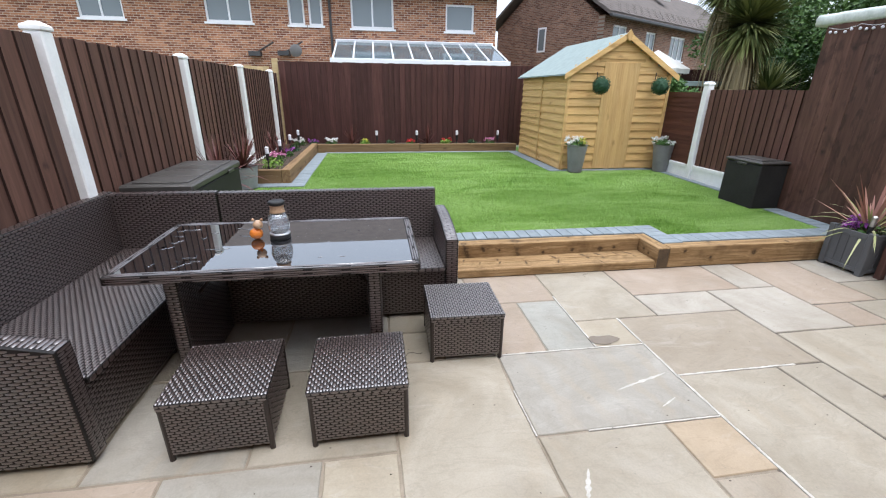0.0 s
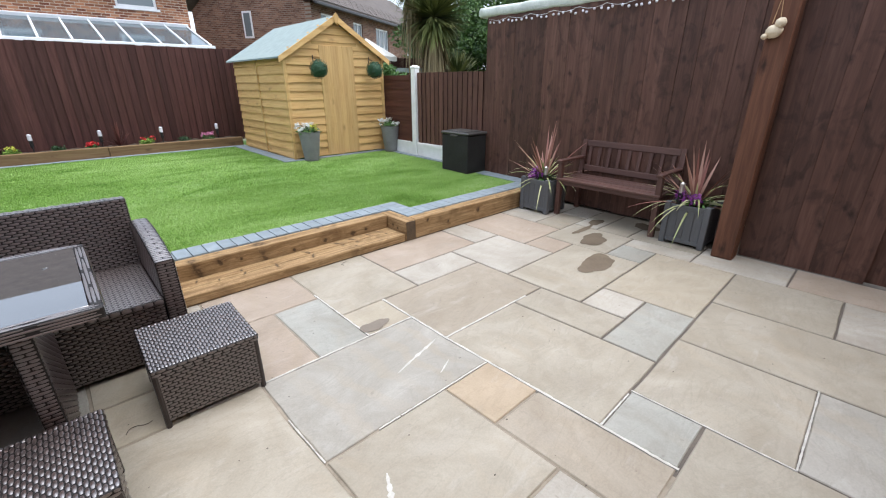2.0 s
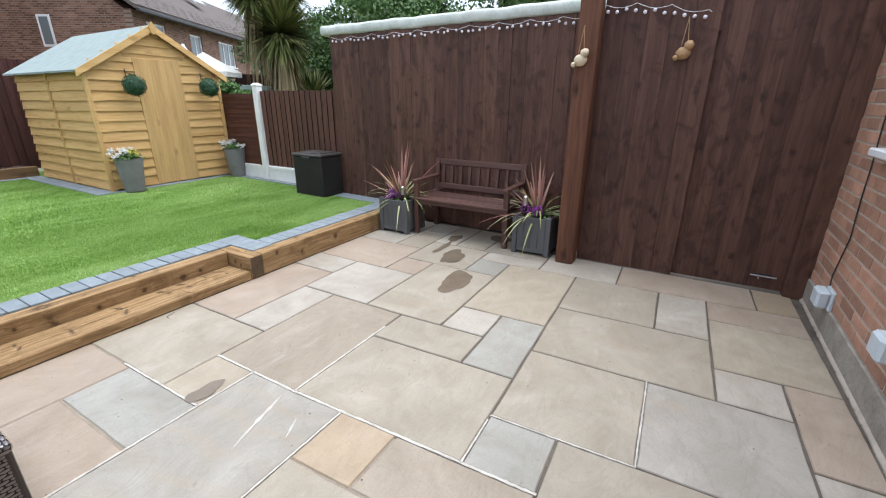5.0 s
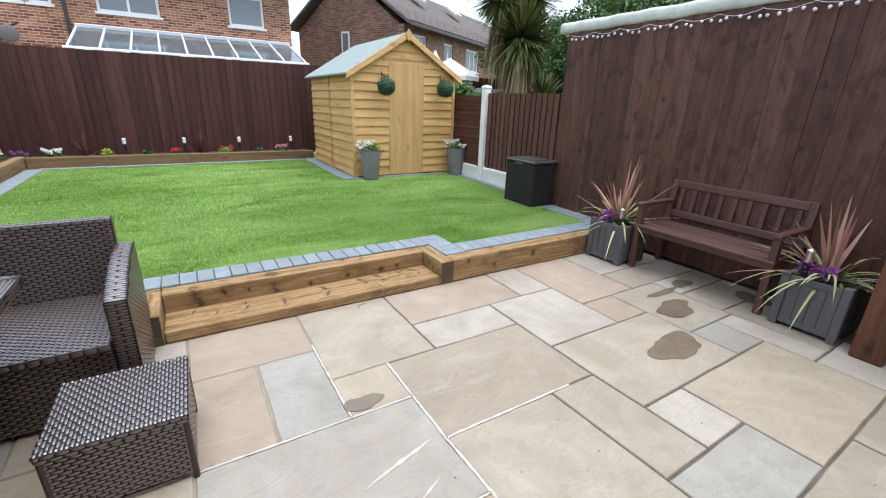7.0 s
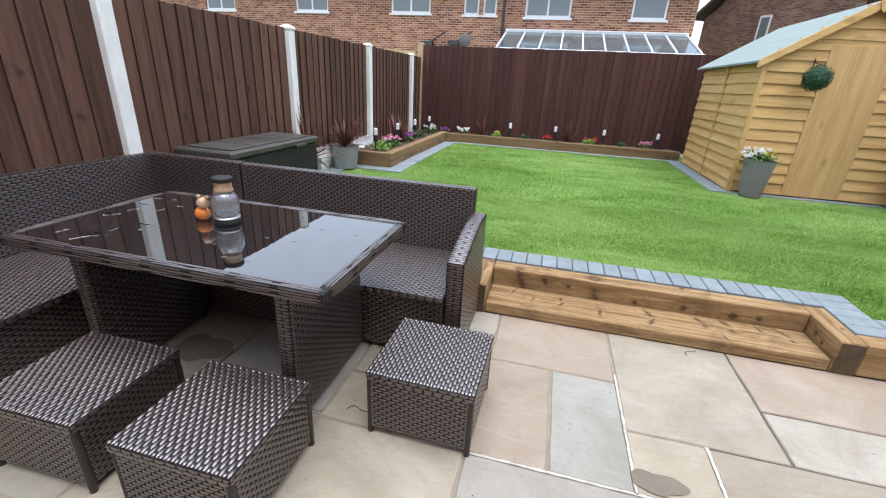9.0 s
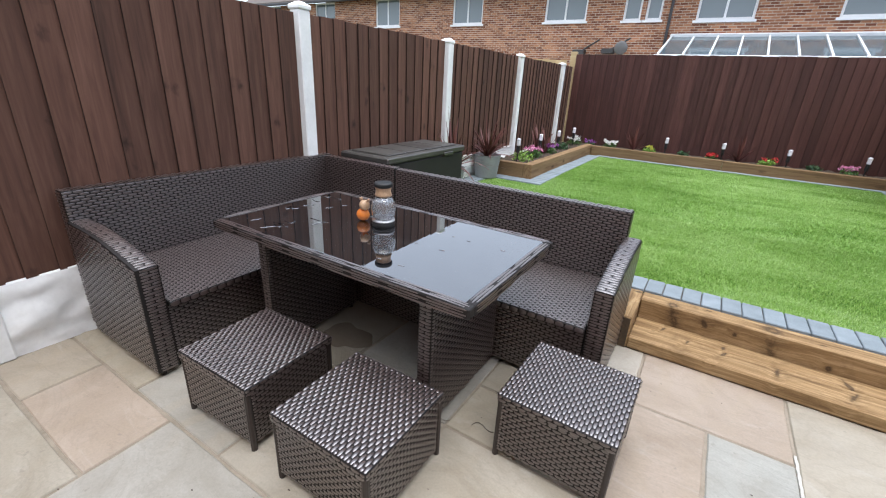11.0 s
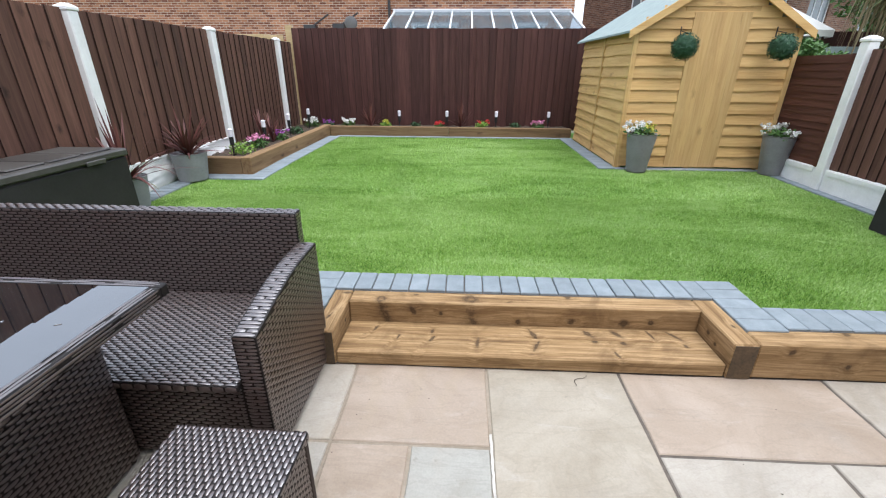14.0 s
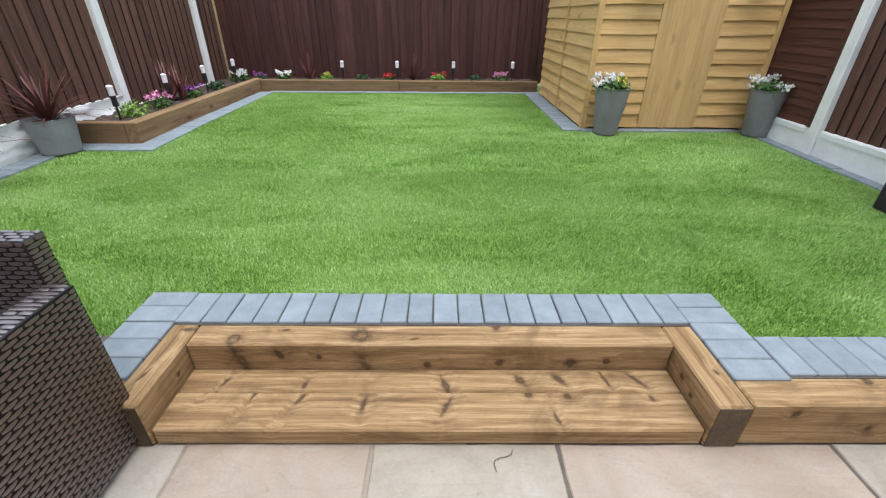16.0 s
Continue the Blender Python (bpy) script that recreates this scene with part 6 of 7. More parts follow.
sk = outdoor_socket(2.78, 0.17, "pale grey weatherproof outdoor socket low on the brick wall")
bm = bmesh.new()
run = [(0.06, 0.11), (0.08, 0.19), (0.0, 0.46), (0.04, 0.68), (0.05, 0.85), (0.09, 1.09), (0.11, 1.35), (0.12, 1.9)]
for (x0, z0), (x1, z1) in zip(run, run[1:]):
    tube(bm, (x0, 0.008, z0), (x1, 0.008, z1), 0.004, n=6)
part("cable", bm, IRON, sk, "thin black cable clipped to the bricks")
outdoor_socket(1.83, 0.33, "pale grey weatherproof outdoor socket on the brick wall")
bm = bmesh.new()
box(bm, 1.75, -0.85, 1.11, 2.74, -0.76, 1.155, 0.008)
structure("window_sill", bm, UPVC, "white window sill projecting from the brick wall")


# ---- houses beyond the fence ----
def pierced_wall(bm, L, H, T, holes):
    """A wall along x from 0 to L with rectangular openings (x0, x1, z0, z1); its face is at y = 0."""
    xs = sorted({0.0, L, *[h[0] for h in holes], *[h[1] for h in holes]})
    zs = sorted({0.0, H, *[h[2] for h in holes], *[h[3] for h in holes]})
    g = {(i, k): bm.verts.new((x, 0, z)) for i, x in enumerate(xs) for k, z in enumerate(zs)}
    for i in range(len(xs) - 1):
        for k in range(len(zs) - 1):
            mx, mz = (xs[i] + xs[i + 1]) / 2, (zs[k] + zs[k + 1]) / 2
            if not any(h[0] < mx < h[1] and h[2] < mz < h[3] for h in holes):
                bm.faces.new((g[i, k], g[i + 1, k], g[i + 1, k + 1], g[i, k + 1]))
    ext = bmesh.ops.extrude_face_region(bm, geom=bm.faces[:])
    for e in ext["geom"]:
        if isinstance(e, bmesh.types.BMVert):
            e.co.y += T


def house_window(parent, x0, x1, z0, z1, lights):
    """A white window set back in its opening, with a sill."""
    w = new("window")
    w.parent = parent
    w.matrix_basis = pose(x0, 0.06, z0)
    W, H = x1 - x0, z1 - z0
    bm = bmesh.new()
    f = 0.07
    box(bm, 0, 0, 0, W, 0.06, f)
    box(bm, 0, 0, H - f, W, 0.06, H)
    box(bm, 0, 0, f, f, 0.06, H - f)
    box(bm, W - f, 0, f, W, 0.06, H - f)
    for k in range(1, lights):
        x = W * k / lights
        box(bm, x - f * 0.45, 0, f, x + f * 0.45, 0.06, H - f)
    part("window_frame", bm, UPVC, w)
    bm = bmesh.new()
    box(bm, f * 0.5, 0.025, f * 0.5, W - f * 0.5, 0.04, H - f * 0.5)
    part("pane", bm, WINDOWGLASS, w)
    bm = bmesh.new()
    box(bm, -0.06, -0.10, -0.07, W + 0.06, 0.05, -0.002)
    part("window_sill", bm, UPVC, w)


h1 = thing("brick_house", (-24.0, 17.5, 0), "long two-storey brown brick house with white windows", "house", "houses behind")
openings = [(13.38, 14.79, 3.6, 4.72, 2), (17.38, 18.92, 3.6, 4.72, 2), (20.16, 20.72, 3.58, 4.62, 1), (20.86, 21.35, 3.58, 4.62, 1), (22.35, 23.90, 3.54, 4.62, 2), (25.84, 26.93, 3.53, 4.44, 1), (9.2, 10.6, 3.6, 4.72, 2), (5.2, 6.6, 3.6, 4.72, 2), (1.2, 2.6, 3.6, 4.72, 2)]
bm = bmesh.new()
pierced_wall(bm, 27.8, 4.72, 0.3, [o[:4] for o in openings])
part("wall", bm, BRICK_FAR, h1)
bm = bmesh.new()
box(bm, 0, 0.3, 0, 27.8, 7.5, 4.7)
part("wall_core", bm, BRICK_FAR, h1)
for o in openings:
    house_window(h1, *o)


def gable_roof(name, parent, x0, x1, y0, y1, z, rise, mat):
    """A ridge roof along x, with thickness."""
    bm = bmesh.new()
    ym = (y0 + y1) / 2
    prof = [(y0, z), (ym, z + rise), (y1, z), (y1, z - 0.12), (ym, z + rise - 0.14), (y0, z - 0.12)]
    a = [bm.verts.new((x0, y, q)) for y, q in prof]
    c = [bm.verts.new((x1, y, q)) for y, q in prof]
    for k in range(6):
        j = (k + 1) % 6
        bm.faces.new((a[k], a[j], c[j], c[k]))
    for r in (a, c):
        bm.faces.new((r[0], r[1], r[4], r[5]))
        bm.faces.new((r[1], r[2], r[3], r[4]))
    return part(name, bm, mat, parent)


def tile_courses(parent, x0, x1, y0, ym, z, rise, n):
    """Courses of roof tiles as shallow overlapping steps on the near slope."""
    bm = bmesh.new()
    slope = math.atan2(rise, ym - y0)
    L = math.hypot(rise, ym - y0)
    for k in range(n):
        s = L * k / n
        t = Matrix.Translation((0, y0, z)) @ Matrix.Rotation(slope, 4, "X")
        m = int((x1 - x0) / 0.33)
        for i in range(m):
            a = x0 + (x1 - x0) * i / m
            box(bm, a + 0.004, s, 0.004, a + (x1 - x0) / m - 0.004, s + L / n * 1.1, 0.03 + 0.012 * ((i + k) % 2), 0, t @ Matrix.Rotation(radians(-1.5), 4, "X"))
    ob = part("roof_tiles", bm, TILE, parent)
    tagged(ob, "", "", "", "stuff")


gable_roof("roof", h1, -0.3, 28.05, -0.35, 7.8, 4.84, 2.6, TILE)
bm = bmesh.new()
box(bm, -0.3, -0.46, 4.66, 28.05, -0.34, 4.77, 0.02)
part("gutter", bm, GUTTER, h1)
bm = bmesh.new()
tube(bm, (21.62, -0.06, 0), (21.62, -0.06, 4.7), 0.045, n=8)
part("downpipe", bm, GUTTER, h1)
bm = bmesh.new()
for x, z in ((18.9, 2.62), (19.9, 2.66)):
    tube(bm, (x, -0.05, z), (x + 0.7, -0.35, z + 0.35), 0.03, n=6)
    box(bm, x - 0.2, -0.3, z - 0.1, x + 0.2, 0, z + 0.05)
part("wall_brackets", bm, GUTTER, h1)
bm = bmesh.new()
bmesh.ops.create_uvsphere(bm, u_segments=14, v_segments=8, radius=0.22, matrix=pose(20.35, -0.35, 2.72, 20, 0, 15) @ Matrix.Diagonal((1, 0.25, 1, 1)))
part("satellite_dish", bm, POT, h1, "dark grey satellite dish")

# lean-to conservatory roof
cn = thing("conservatory", (-2.2, 15.2, 0), "white lean-to conservatory with a glazed roof", "conservatory")
W, Dp, zl, zh = 5.85, 2.28, 2.36, 3.05
slope = math.atan2(zh - zl, Dp)
T = Matrix.Translation((0, 0, zl)) @ Matrix.Rotation(slope, 4, "X")
Ls = math.hypot(Dp, zh - zl)
bm = bmesh.new()
box(bm, 0.0, 0.02, 0.0, W, Dp - 0.02, zl - 0.12)
part("front_wall", bm, UPVC, cn)
bm = bmesh.new()
box(bm, -0.1, -0.08, zl - 0.13, W + 0.1, 0.03, zl + 0.03, 0.01)
part("gutter", bm, UPVC, cn)
for k in range(9):
    q = W * k / 9
    inset = 0.35 * (1 if k == 0 else 0)
    bm = bmesh.new()
    box(bm, q + 0.03, 0.02, 0.0, q + W / 9 - 0.03, Ls, 0.03, 0, T)
    part("roof_pane", bm, ROOFGLASS, cn)
for k in range(10):
    q = W * k / 9
    bm = bmesh.new()
    box(bm, q - 0.025, 0.0, 0.0, q + 0.025, Ls, 0.07, 0.008, T)
    part("glazing_bar", bm, UPVC, cn)
bm = bmesh.new()
box(bm, -0.05, Ls - 0.06, 0.02, W + 0.05, Ls + 0.02, 0.12, 0.01, T)
part("ridge_flashing", bm, UPVC, cn)

# second house, turned, beyond the shed
h2 = thing("brick_house", (9.0, 19.0, 0), "dark brick house with a brown tiled roof and gable end", "house", "houses behind", 30)
# local x along its front, local y to the back; the gable end is at local x = 0
wins2 = [(0.75, 1.95, 3.05, 4.25, 2), (3.7, 4.7, 3.1, 4.2, 2), (6.3, 8.0, 3.05, 4.2, 3), (11.0, 12.4, 3.05, 4.2, 2)]
bm = bmesh.new()
pierced_wall(bm, 16.0, 4.55, 0.3, [o[:4] for o in wins2])
part("front_wall", bm, BRICK_H2, h2)
for o in wins2:
    house_window(h2, *o)
bm = bmesh.new()
GD = 6.4
prof = [(0.3, 0), (GD, 0), (GD, 4.5), (GD / 2, 6.75), (0.3, 4.6)]
a = [bm.verts.new((0.0, y, z)) for y, z in prof]
c = [bm.verts.new((16.0, y, z)) for y, z in prof]
bm.faces.new(a)
bm.faces.new(c[::-1])
for k in range(5):
    j = (k + 1) % 5
    bm.faces.new((a[k], a[j], c[j], c[k]))
part("gable_wall", bm, BRICK_END, h2)
gable_roof("roof", h2, -0.35, 16.2, -0.4, GD + 0.4, 4.62, 2.45, TILE)
tile_courses(h2, -0.35, 16.2, -0.4, GD / 2, 4.62, 2.45, 16)
bm = bmesh.new()
box(bm, -0.3, -0.52, 4.42, 16.2, -0.38, 4.54, 0.02)
part("gutter", bm, GUTTER, h2)
gw = new("gable_window")
gw.parent = h2
gw.matrix_basis = pose(-0.02, 3.6, 3.25, 0, 0, -90)
bm = bmesh.new()
box(bm, 0, 0, 0, 0.5, 0.06, 1.1)
part("window_frame", bm, UPVC, gw)
bm = bmesh.new()
box(bm, 0.08, -0.006, 0.08, 0.42, 0.0, 1.02)
part("pane", bm, WINDOWGLASS, gw)
bm = bmesh.new()
for x in (3.4, 7.5):
    box(bm, x, -0.0, 0, x + 0.8, 0.9, 0.1, 0, Matrix.Translation((0, 1.4, 6.15)) @ Matrix.Rotation(math.atan2(2.45, 3.6), 4, "X"))
part("roof_window", bm, UPVC, h2, "white-framed roof window")

# pavilion top behind the shed
pv = thing("pavilion_roof", (6.35, 11.6, 0), "white pointed pavilion roof behind the fence", "pavilion")
bm = bmesh.new()
lathe(bm, [(0.75, 1.85), (0.72, 1.95), (0.35, 2.25), (0.06, 2.62), (0.03, 2.7)], 4)
part("canopy", bm, UPVC, pv)
bm = bmesh.new()
for x, y in ((0.48, 0.48), (-0.48, 0.48), (0.48, -0.48), (-0.48, -0.48)):
    tube(bm, (x, y, 0), (x, y, 1.9), 0.03, n=6)
part("legs", bm, UPVC, pv)

# garden shed roof of the neighbour
nb = thing("neighbour_shed", (7.6, 10.6, 0), "dark timber garden building behind the fence", "shed")
bm = bmesh.new()
box(bm, -1.2, 0, 0, 1.6, 1.6, 1.62)
part("body", bm, FENCE, nb)
bm = bmesh.new()
box(bm, -1.35, -0.15, 1.62, 1.75, 1.75, 1.74, 0.01)
part("roof", bm, FELT, nb)


# ---- trees ----
def cordyline_tree(x, y, trunk_h, heads, seed):
    t = thing("cordyline_tree", (x, y, 0), "tall cabbage palm with spiky drooping leaf heads", "tree")
    r = random.Random(seed)
    bm = bmesh.new()
    last, rad = Vector((0, 0, 0)), 0.17
    for k in range(1, 8):
        p = Vector((0.02 * math.sin(k), 0.02 * k, trunk_h * k / 7))
        tube(bm, last, p, rad, rad * 0.95, 10)
        last, rad = p, rad * 0.95
    for hx, hy, hz, _, _ in heads:
        tube(bm, last, (hx, hy, hz), 0.10, 0.08, 8)
    part("trunk", bm, BARK, t)
    for hx, hy, hz, n, L in heads:
        V, F = [], []
        blades(V, F, (hx, hy, hz), n, L, 0.06, r, 1.0, 0.12, 0.5, (-0.35, 1.35))
        blades(V, F, (hx, hy, hz - 0.05), n // 2, L * 0.8, 0.055, r, 1.0, 0.45, 0.5, (-0.9, 0.2))
        foliage("leaf_head", V, F, PALM, t)
        V, F = [], []
        for _ in range(n // 4):
            a = r.uniform(0, 6.28)
            blades(V, F, (hx + 0.08 * math.cos(a), hy + 0.08 * math.sin(a), hz - 0.2), 1, L * 0.8, 0.04, r, 0.5, 3.0, -0.6)
        foliage("dead_leaves", V, F, PALM_DRY, t, "dry hanging leaves")
    return t


cordyline_tree(8.15, 10.0, 2.5, [(0, 0.1, 3.05, 900, 1.2), (0.45, 0.4, 4.1, 460, 1.0), (-0.4, 0.5, 4.0, 460, 1.0)], 5)
cordyline_tree(9.1, 10.0, 1.0, [(0, 0.1, 1.45, 220, 1.0)], 6)


def broadleaf(x, y, h, spread, seed, label):
    """A tapered trunk with limbs and an uneven crown of small leaves."""
    r = random.Random(seed)
    t = thing("broadleaf_tree", (x, y, 0), label, "tree", "trees beyond the wall")
    bm = bmesh.new()
    tube(bm, (0, 0, 0), (0.1, 0.05, h * 0.35), 0.22, 0.16, 10)
    ends = []
    for _ in range(11):
        a, e = r.uniform(0, 6.28), r.uniform(0.3, 1.3)
        L = spread * r.uniform(0.6, 1.0)
        p = Vector((0.1, 0.05, h * r.uniform(0.25, 0.36)))
        mid = p + Vector((math.cos(a) * math.cos(e), math.sin(a) * math.cos(e), math.sin(e) + 0.2)) * L * 0.55
        end = mid + Vector((math.cos(a + 0.3) * math.cos(e), math.sin(a + 0.3) * math.cos(e), math.sin(e))) * L * 0.55
        tube(bm, p, mid, 0.09, 0.06, 7)
        tube(bm, mid, end, 0.06, 0.025, 6)
        ends += [mid, end]
    part("trunk", bm, BARK, t)
    V, F = [], []
    for c in ends:
        for _ in range(5):
            q = c + Vector((r.gauss(0, 0.5), r.gauss(0, 0.5), r.gauss(0, 0.4)))
            scatter_leaves(V, F, q, r.uniform(0.35, 0.7), 260, 0.14, r, 0.75, 0.4)
    foliage("crown", V, F, TREELEAF, t)


broadleaf(11.5, 8.2, 6.0, 2.2, 21, "leafy green tree beyond the boundary wall")
broadleaf(15.0, 11.5, 7.0, 2.6, 22, "leafy green tree beyond the boundary wall")
broadleaf(13.0, 9.6, 7.0, 2.8, 23, "leafy green tree beyond the boundary wall")
broadleaf(11.4, 12.2, 5.0, 2.0, 25, "leafy green tree beyond the boundary wall")
broadleaf(12.5, 4.0, 6.0, 2.3, 24, "leafy green tree beyond the boundary wall")


def shrub(x, y, h, rad, seed, mat, label):
    s = thing("shrub", (x, y, 0), label, "shrub", "shrubs beyond the fence")
    r = random.Random(seed)
    bm = bmesh.new()
    for k in range(5):
        a = k * 1.25
        tube(bm, (0, 0, 0), (rad * 0.6 * math.cos(a), rad * 0.6 * math.sin(a), h * 0.75), 0.03, 0.012, 6)
    part("stems", bm, BARK, s)
    V, F = [], []
    for _ in range(26):
        scatter_leaves(V, F, (r.gauss(0, rad * 0.45), r.gauss(0, rad * 0.45), h * r.uniform(0.45, 0.95)), rad * 0.4, 110, 0.08, r, 0.8, 0.35)
    foliage("crown", V, F, mat, s)


shrub(5.6, 9.0, 1.75, 0.5, 31, LEAF, "leafy green shrub behind the low fence")
shrub(10.3, 11.0, 2.5, 0.9, 33, LEAF_DARK, "dark green shrub beyond the low fence")
shrub(4.7, 7.2, 1.55, 0.35, 32, LEAF, "leafy green shrub behind the shed")

# pale parasol and a dark fence in the garden behind the shed
FABRIC = plain("pale_cream_canvas", (0.62, 0.61, 0.55), (0.76, 0.75, 0.70), 4.0, 0.85, 0.2)
para = thing("garden_parasol", (6.78, 11.5, 0.0), "pale cream canvas parasol standing behind the shed", "parasol")
bm = bmesh.new()
tube(bm, (0, 0, 0), (0, 0, 2.5), 0.022, n=10)
part("pole", bm, PALEWOOD, para)
bm = bmesh.new()
tip = bm.verts.new((0, 0, 2.54))
rim, hem = [], []
for k in range(16):
    a = 2 * math.pi * k / 16
    q = 0.80 if k % 2 else 0.86
    rim.append(bm.verts.new((q * math.cos(a), q * math.sin(a), 2.04 + (0.0 if k % 2 else 0.015))))
    hem.append(bm.verts.new((q * math.cos(a), q * math.sin(a), 1.93)))
for k in range(16):
    j = (k + 1) % 16
    bm.faces.new((tip, rim[k], rim[j]))
    bm.faces.new((rim[k], hem[k], hem[j], rim[j]))
part("canopy", bm, FABRIC, para)
bm = bmesh.new()
tube(bm, (0, 0, 0), (0, 0, 0.09), 0.24, 0.22, 20)
part("base", bm, IRON, para)
fence_panel((7.55, 11.4), (9.7, 11.4), 0.15, 2.06, "dark brown fence panel at the end of the neighbouring garden", FENCE_BACK)

# ---- crumbs of leaf and soil on the patio ----
V, F = [], []
rd = random.Random(91)
for _ in range(150):
    x, y = rd.uniform(-2.6, 3.2), rd.uniform(-0.6, 2.9)
    n = rd.randint(4, 6)
    q = rd.uniform(0.002, 0.006)
    k = len(V)
    for i in range(n):
        a = 2 * math.pi * i / n + rd.uniform(-0.4, 0.4)
        V.append((x + q * math.cos(a), y + q * 0.6 * math.sin(a), 0.0022))
    V.append((x, y, 0.004))
    for i in range(n):
        F.append((k + i, k + (i + 1) % n, k + n))
tagged(raw("leaf_litter", V, F, SOIL), "tiny dark crumbs of leaf and soil on the slabs", "litter", "", "stuff")
for x, y, turn in ((0.78, 2.90, 60), (-0.78, 1.98, 20), (-0.95, 1.9, 40)):
    bm = bmesh.new()
    last = Vector((0, 0, 0.003))
    for i in range(1, 7):
        p = Vector((0.016 * i, 0.02 * math.sin(i * 0.9), 0.003 + 0.002 * (i % 2)))
        tube(bm, last, p, 0.0016, n=5)
        last = p
    tw = new("twig", mesh_of(bm, "twig", BARK))
    tw.matrix_basis = pose(x, y, 0.0005, 0, 0, turn)
    tagged(tw, "small dry curled twig lying on the patio", "twig", "twigs")

# moss along the foot of the house wall
V, F = [], []
for _ in range(30):
    scatter_leaves(V, F, (rd.uniform(1.2, 3.2), -0.808 + rd.uniform(0, 0.006), 0.003), 0.008, 7, 0.007, rd, 0.5, 0.3)
tagged(raw("wall_moss", [tuple(v) for v in V], F, LEAF_DARK), "thin line of green moss at the wall foot", "moss", "", "stuff")

# ---- bricks of the house wall: single pieces near the gate, joined courses further along ----
bm = bmesh.new()
box(bm, -0.1055, -0.0, 0, 0.1055, 0.018, 0.063, 0.003)
BRICKME = mesh_of(bm, "brick", BRICK_ONE)
V, F = [], []
for k in range(34):
    z = 0.185 + 0.075 * k
    for i in range(28):
        x = 3.30 - 0.225 * i - (0.1125 if k % 2 else 0)
        out = -0.847 + rng.uniform(-0.001, 0.001)
        if i < 8:
            piece("brick", BRICKME, wall, pose(x, out, z))
            continue
        n = len(V)
        for dy, q in ((0.0, 0.0), (0.015, 0.0), (0.018, 0.003)):
            V += [(x - 0.1055 + q, out + dy, z + q), (x + 0.1055 - q, out + dy, z + q), (x + 0.1055 - q, out + dy, z + 0.063 - q), (x - 0.1055 + q, out + dy, z + 0.063 - q)]
        for r in (0, 4):
            for e in range(4):
                f = (e + 1) % 4
                F.append((n + r + e, n + r + f, n + r + 4 + f, n + r + 4 + e))
        F.append((n + 8, n + 9, n + 10, n + 11))
courses = raw("brick_courses", V, F, BRICK_ROW, wall)
tagged(courses, "", "", "", "stuff")

# weathered plinth under the bricks
PLINTH = plain("weathered_grey_plinth", (0.20, 0.175, 0.14), (0.42, 0.385, 0.33), 7.0, 0.9, 0.7, world_space=True, dist=0.012)
bm = bmesh.new()
box(bm, -2.9, -0.86, -0.02, 3.32, -0.818, 0.178, 0.006)
part("plinth", bm, PLINTH, wall, "rough grey rendered plinth")

# mortar fillet where the slabs meet the wall
bm = bmesh.new()
lip = []
steps = 130
for k in range(steps + 1):
    x = -2.8 + 6.1 * k / steps
    q = 0.022 + 0.008 * noise.noise((x * 9, 0.3, 0)) + 0.004 * noise.noise((x * 31, 1.3, 0))
    lip.append((bm.verts.new((x, -0.818, 0.014 + q * 0.3)), bm.verts.new((x, -0.818 + q * 0.5, 0.003)), bm.verts.new((x, -0.818 + q * 0.5, -0.01))))
for a, c in zip(lip, lip[1:]):
    bm.faces.new((a[0], a[1], c[1], c[0]))
    bm.faces.new((a[1], a[2], c[2], c[1]))
bmesh.ops.recalc_face_normals(bm, faces=bm.faces)
part("mortar_fillet", bm, WALL_MORTAR, wall)

# ---- blades of the artificial grass ----


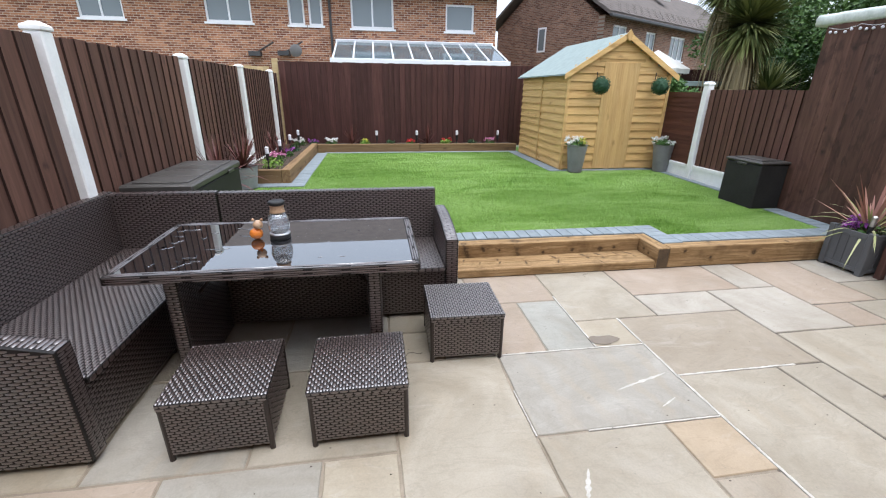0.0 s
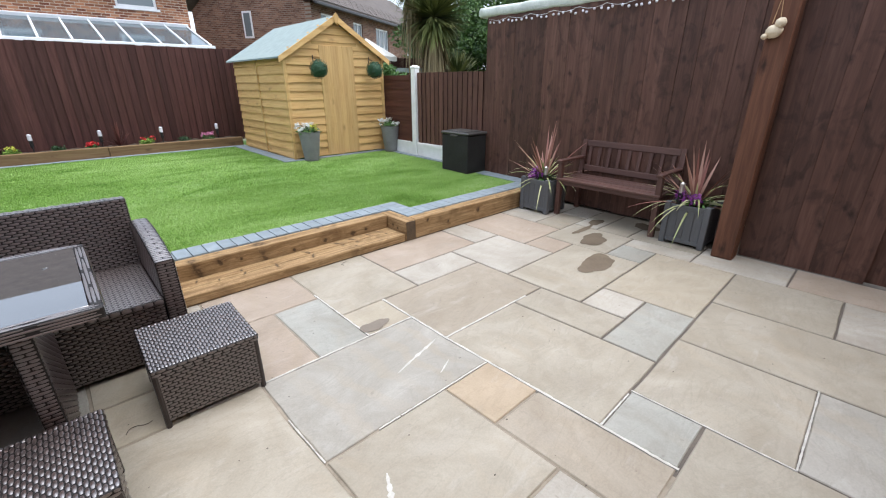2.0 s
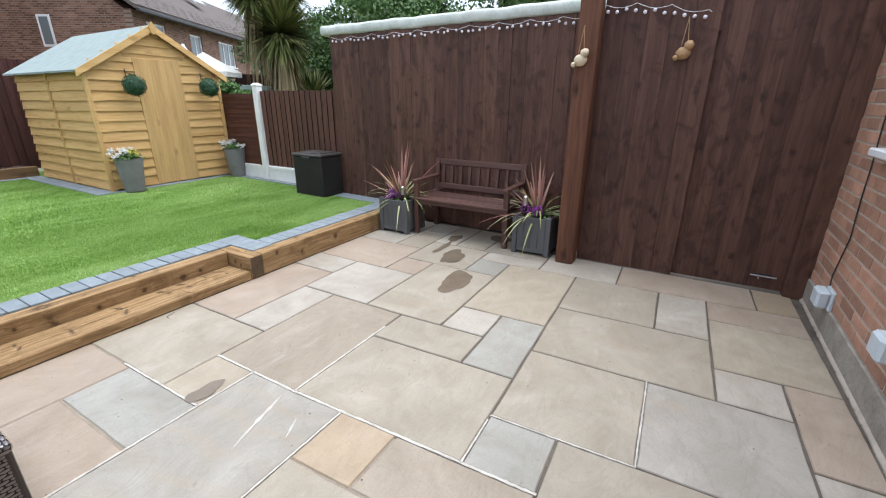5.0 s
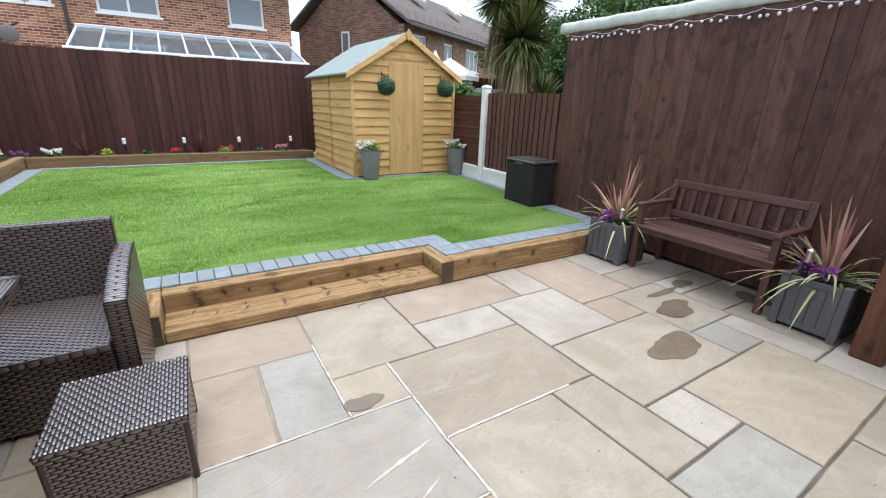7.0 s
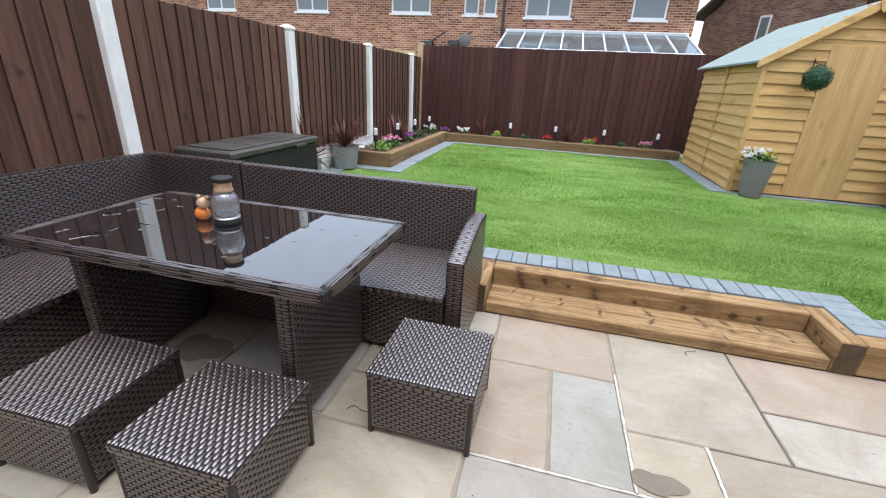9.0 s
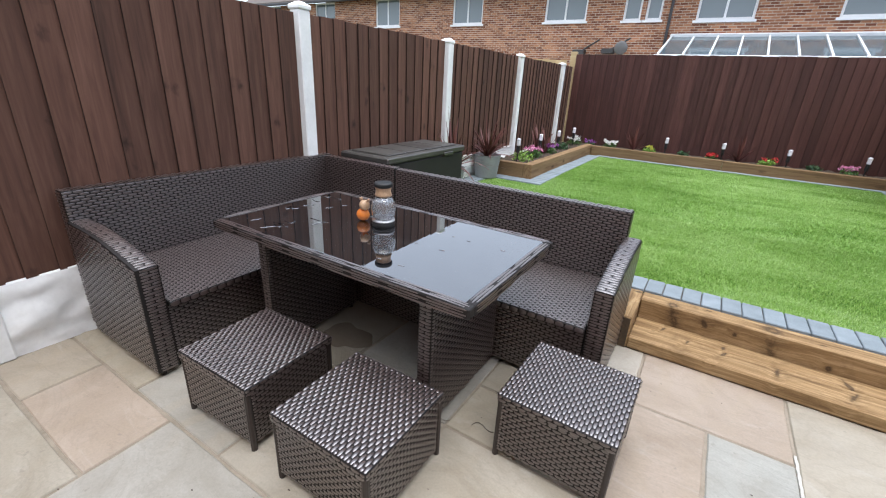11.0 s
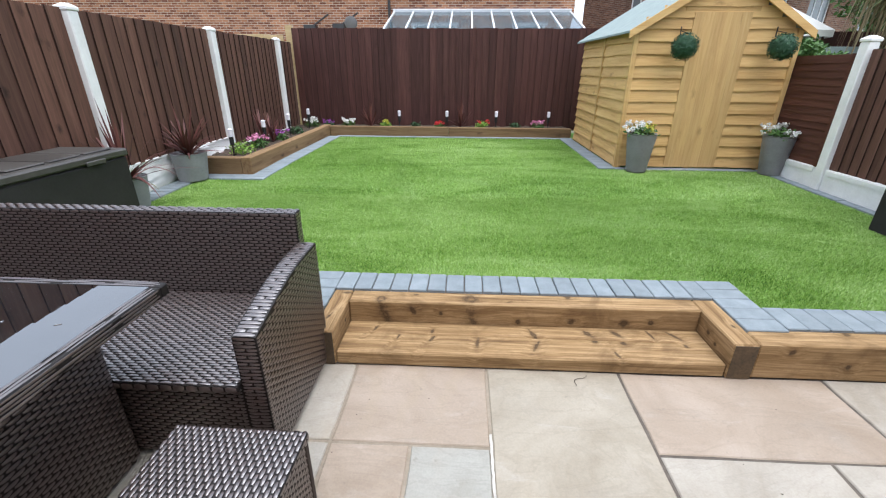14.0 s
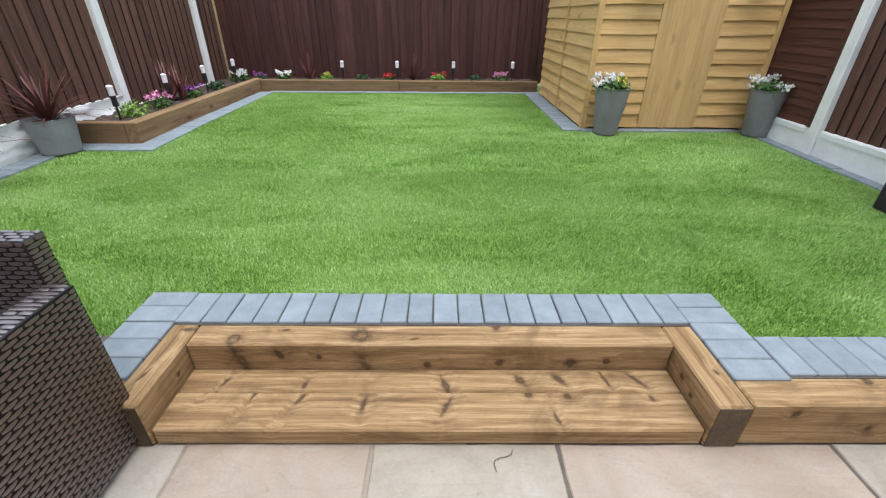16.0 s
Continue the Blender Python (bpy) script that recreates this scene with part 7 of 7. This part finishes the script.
def on_lawn(x, y):
    a = (x > -2.54) & (x < 3.25) & (y > 3.323) & (y < 8.64)
    a &= ~((x > -0.655) & (x < 1.795) & (y < 3.60))
    a &= ~((y > 5.63) & (x < -1.88))
    a &= ~((x > 1.84) & (y > 6.374))
    b = (x >= 3.25) & (x < 3.65) & (y > 4.0) & (y < 6.374)
    c = (x >= 3.25) & (x < 3.50) & (y > 3.33) & (y <= 4.0)
    return a | b | c


def blade_field(name, y0, y1, count, hgt, width, seed):
    g = np.random.default_rng(seed)
    x = g.uniform(-2.56, 3.66, count)
    y = g.uniform(y0, y1, count)
    ok = on_lawn(x, y)
    x, y = x[ok], y[ok]
    n = len(x)
    z = LAWN_Z + 0.055 * np.clip((y - 3.4) / 3.2, 0, 1) - 0.013
    a = g.uniform(0, 2 * np.pi, n)
    h = hgt * g.uniform(0.6, 1.15, n)
    swirl = np.sin(x * 2.1 + 1.3) + np.cos(y * 1.7 + x * 0.8)
    lx = 0.55 * h * (0.25 * np.cos(swirl) + g.normal(0, 0.75, n))
    ly = 0.55 * h * (0.3 * np.sin(swirl) + g.normal(0, 0.7, n))
    w = width * g.uniform(0.7, 1.3, n) / 2
    cx, cy = np.cos(a) * w, np.sin(a) * w
    V = np.empty((n, 3, 3))
    V[:, 0] = np.stack((x - cx, y - cy, z), 1)
    V[:, 1] = np.stack((x + cx, y + cy, z), 1)
    V[:, 2] = np.stack((x + lx, y + ly, z + h), 1)
    me = bpy.data.meshes.new(name)
    me.vertices.add(3 * n)
    me.vertices.foreach_set("co", V.reshape(-1))
    me.loops.add(3 * n)
    me.loops.foreach_set("vertex_index", np.arange(3 * n, dtype=np.int32))
    me.polygons.add(n)
    me.polygons.foreach_set("loop_start", np.arange(0, 3 * n, 3, dtype=np.int32))
    me.materials.append(GRASS)
    me.update(calc_edges=True)
    ob = new(name, me)
    return tagged(ob, "short bright green artificial grass blades", "grass", "", "stuff")


blade_field("grass_near", 3.30, 5.2, 620000, 0.017, 0.0040, 1)
blade_field("grass_far", 5.2, 8.7, 400000, 0.018, 0.0058, 2)
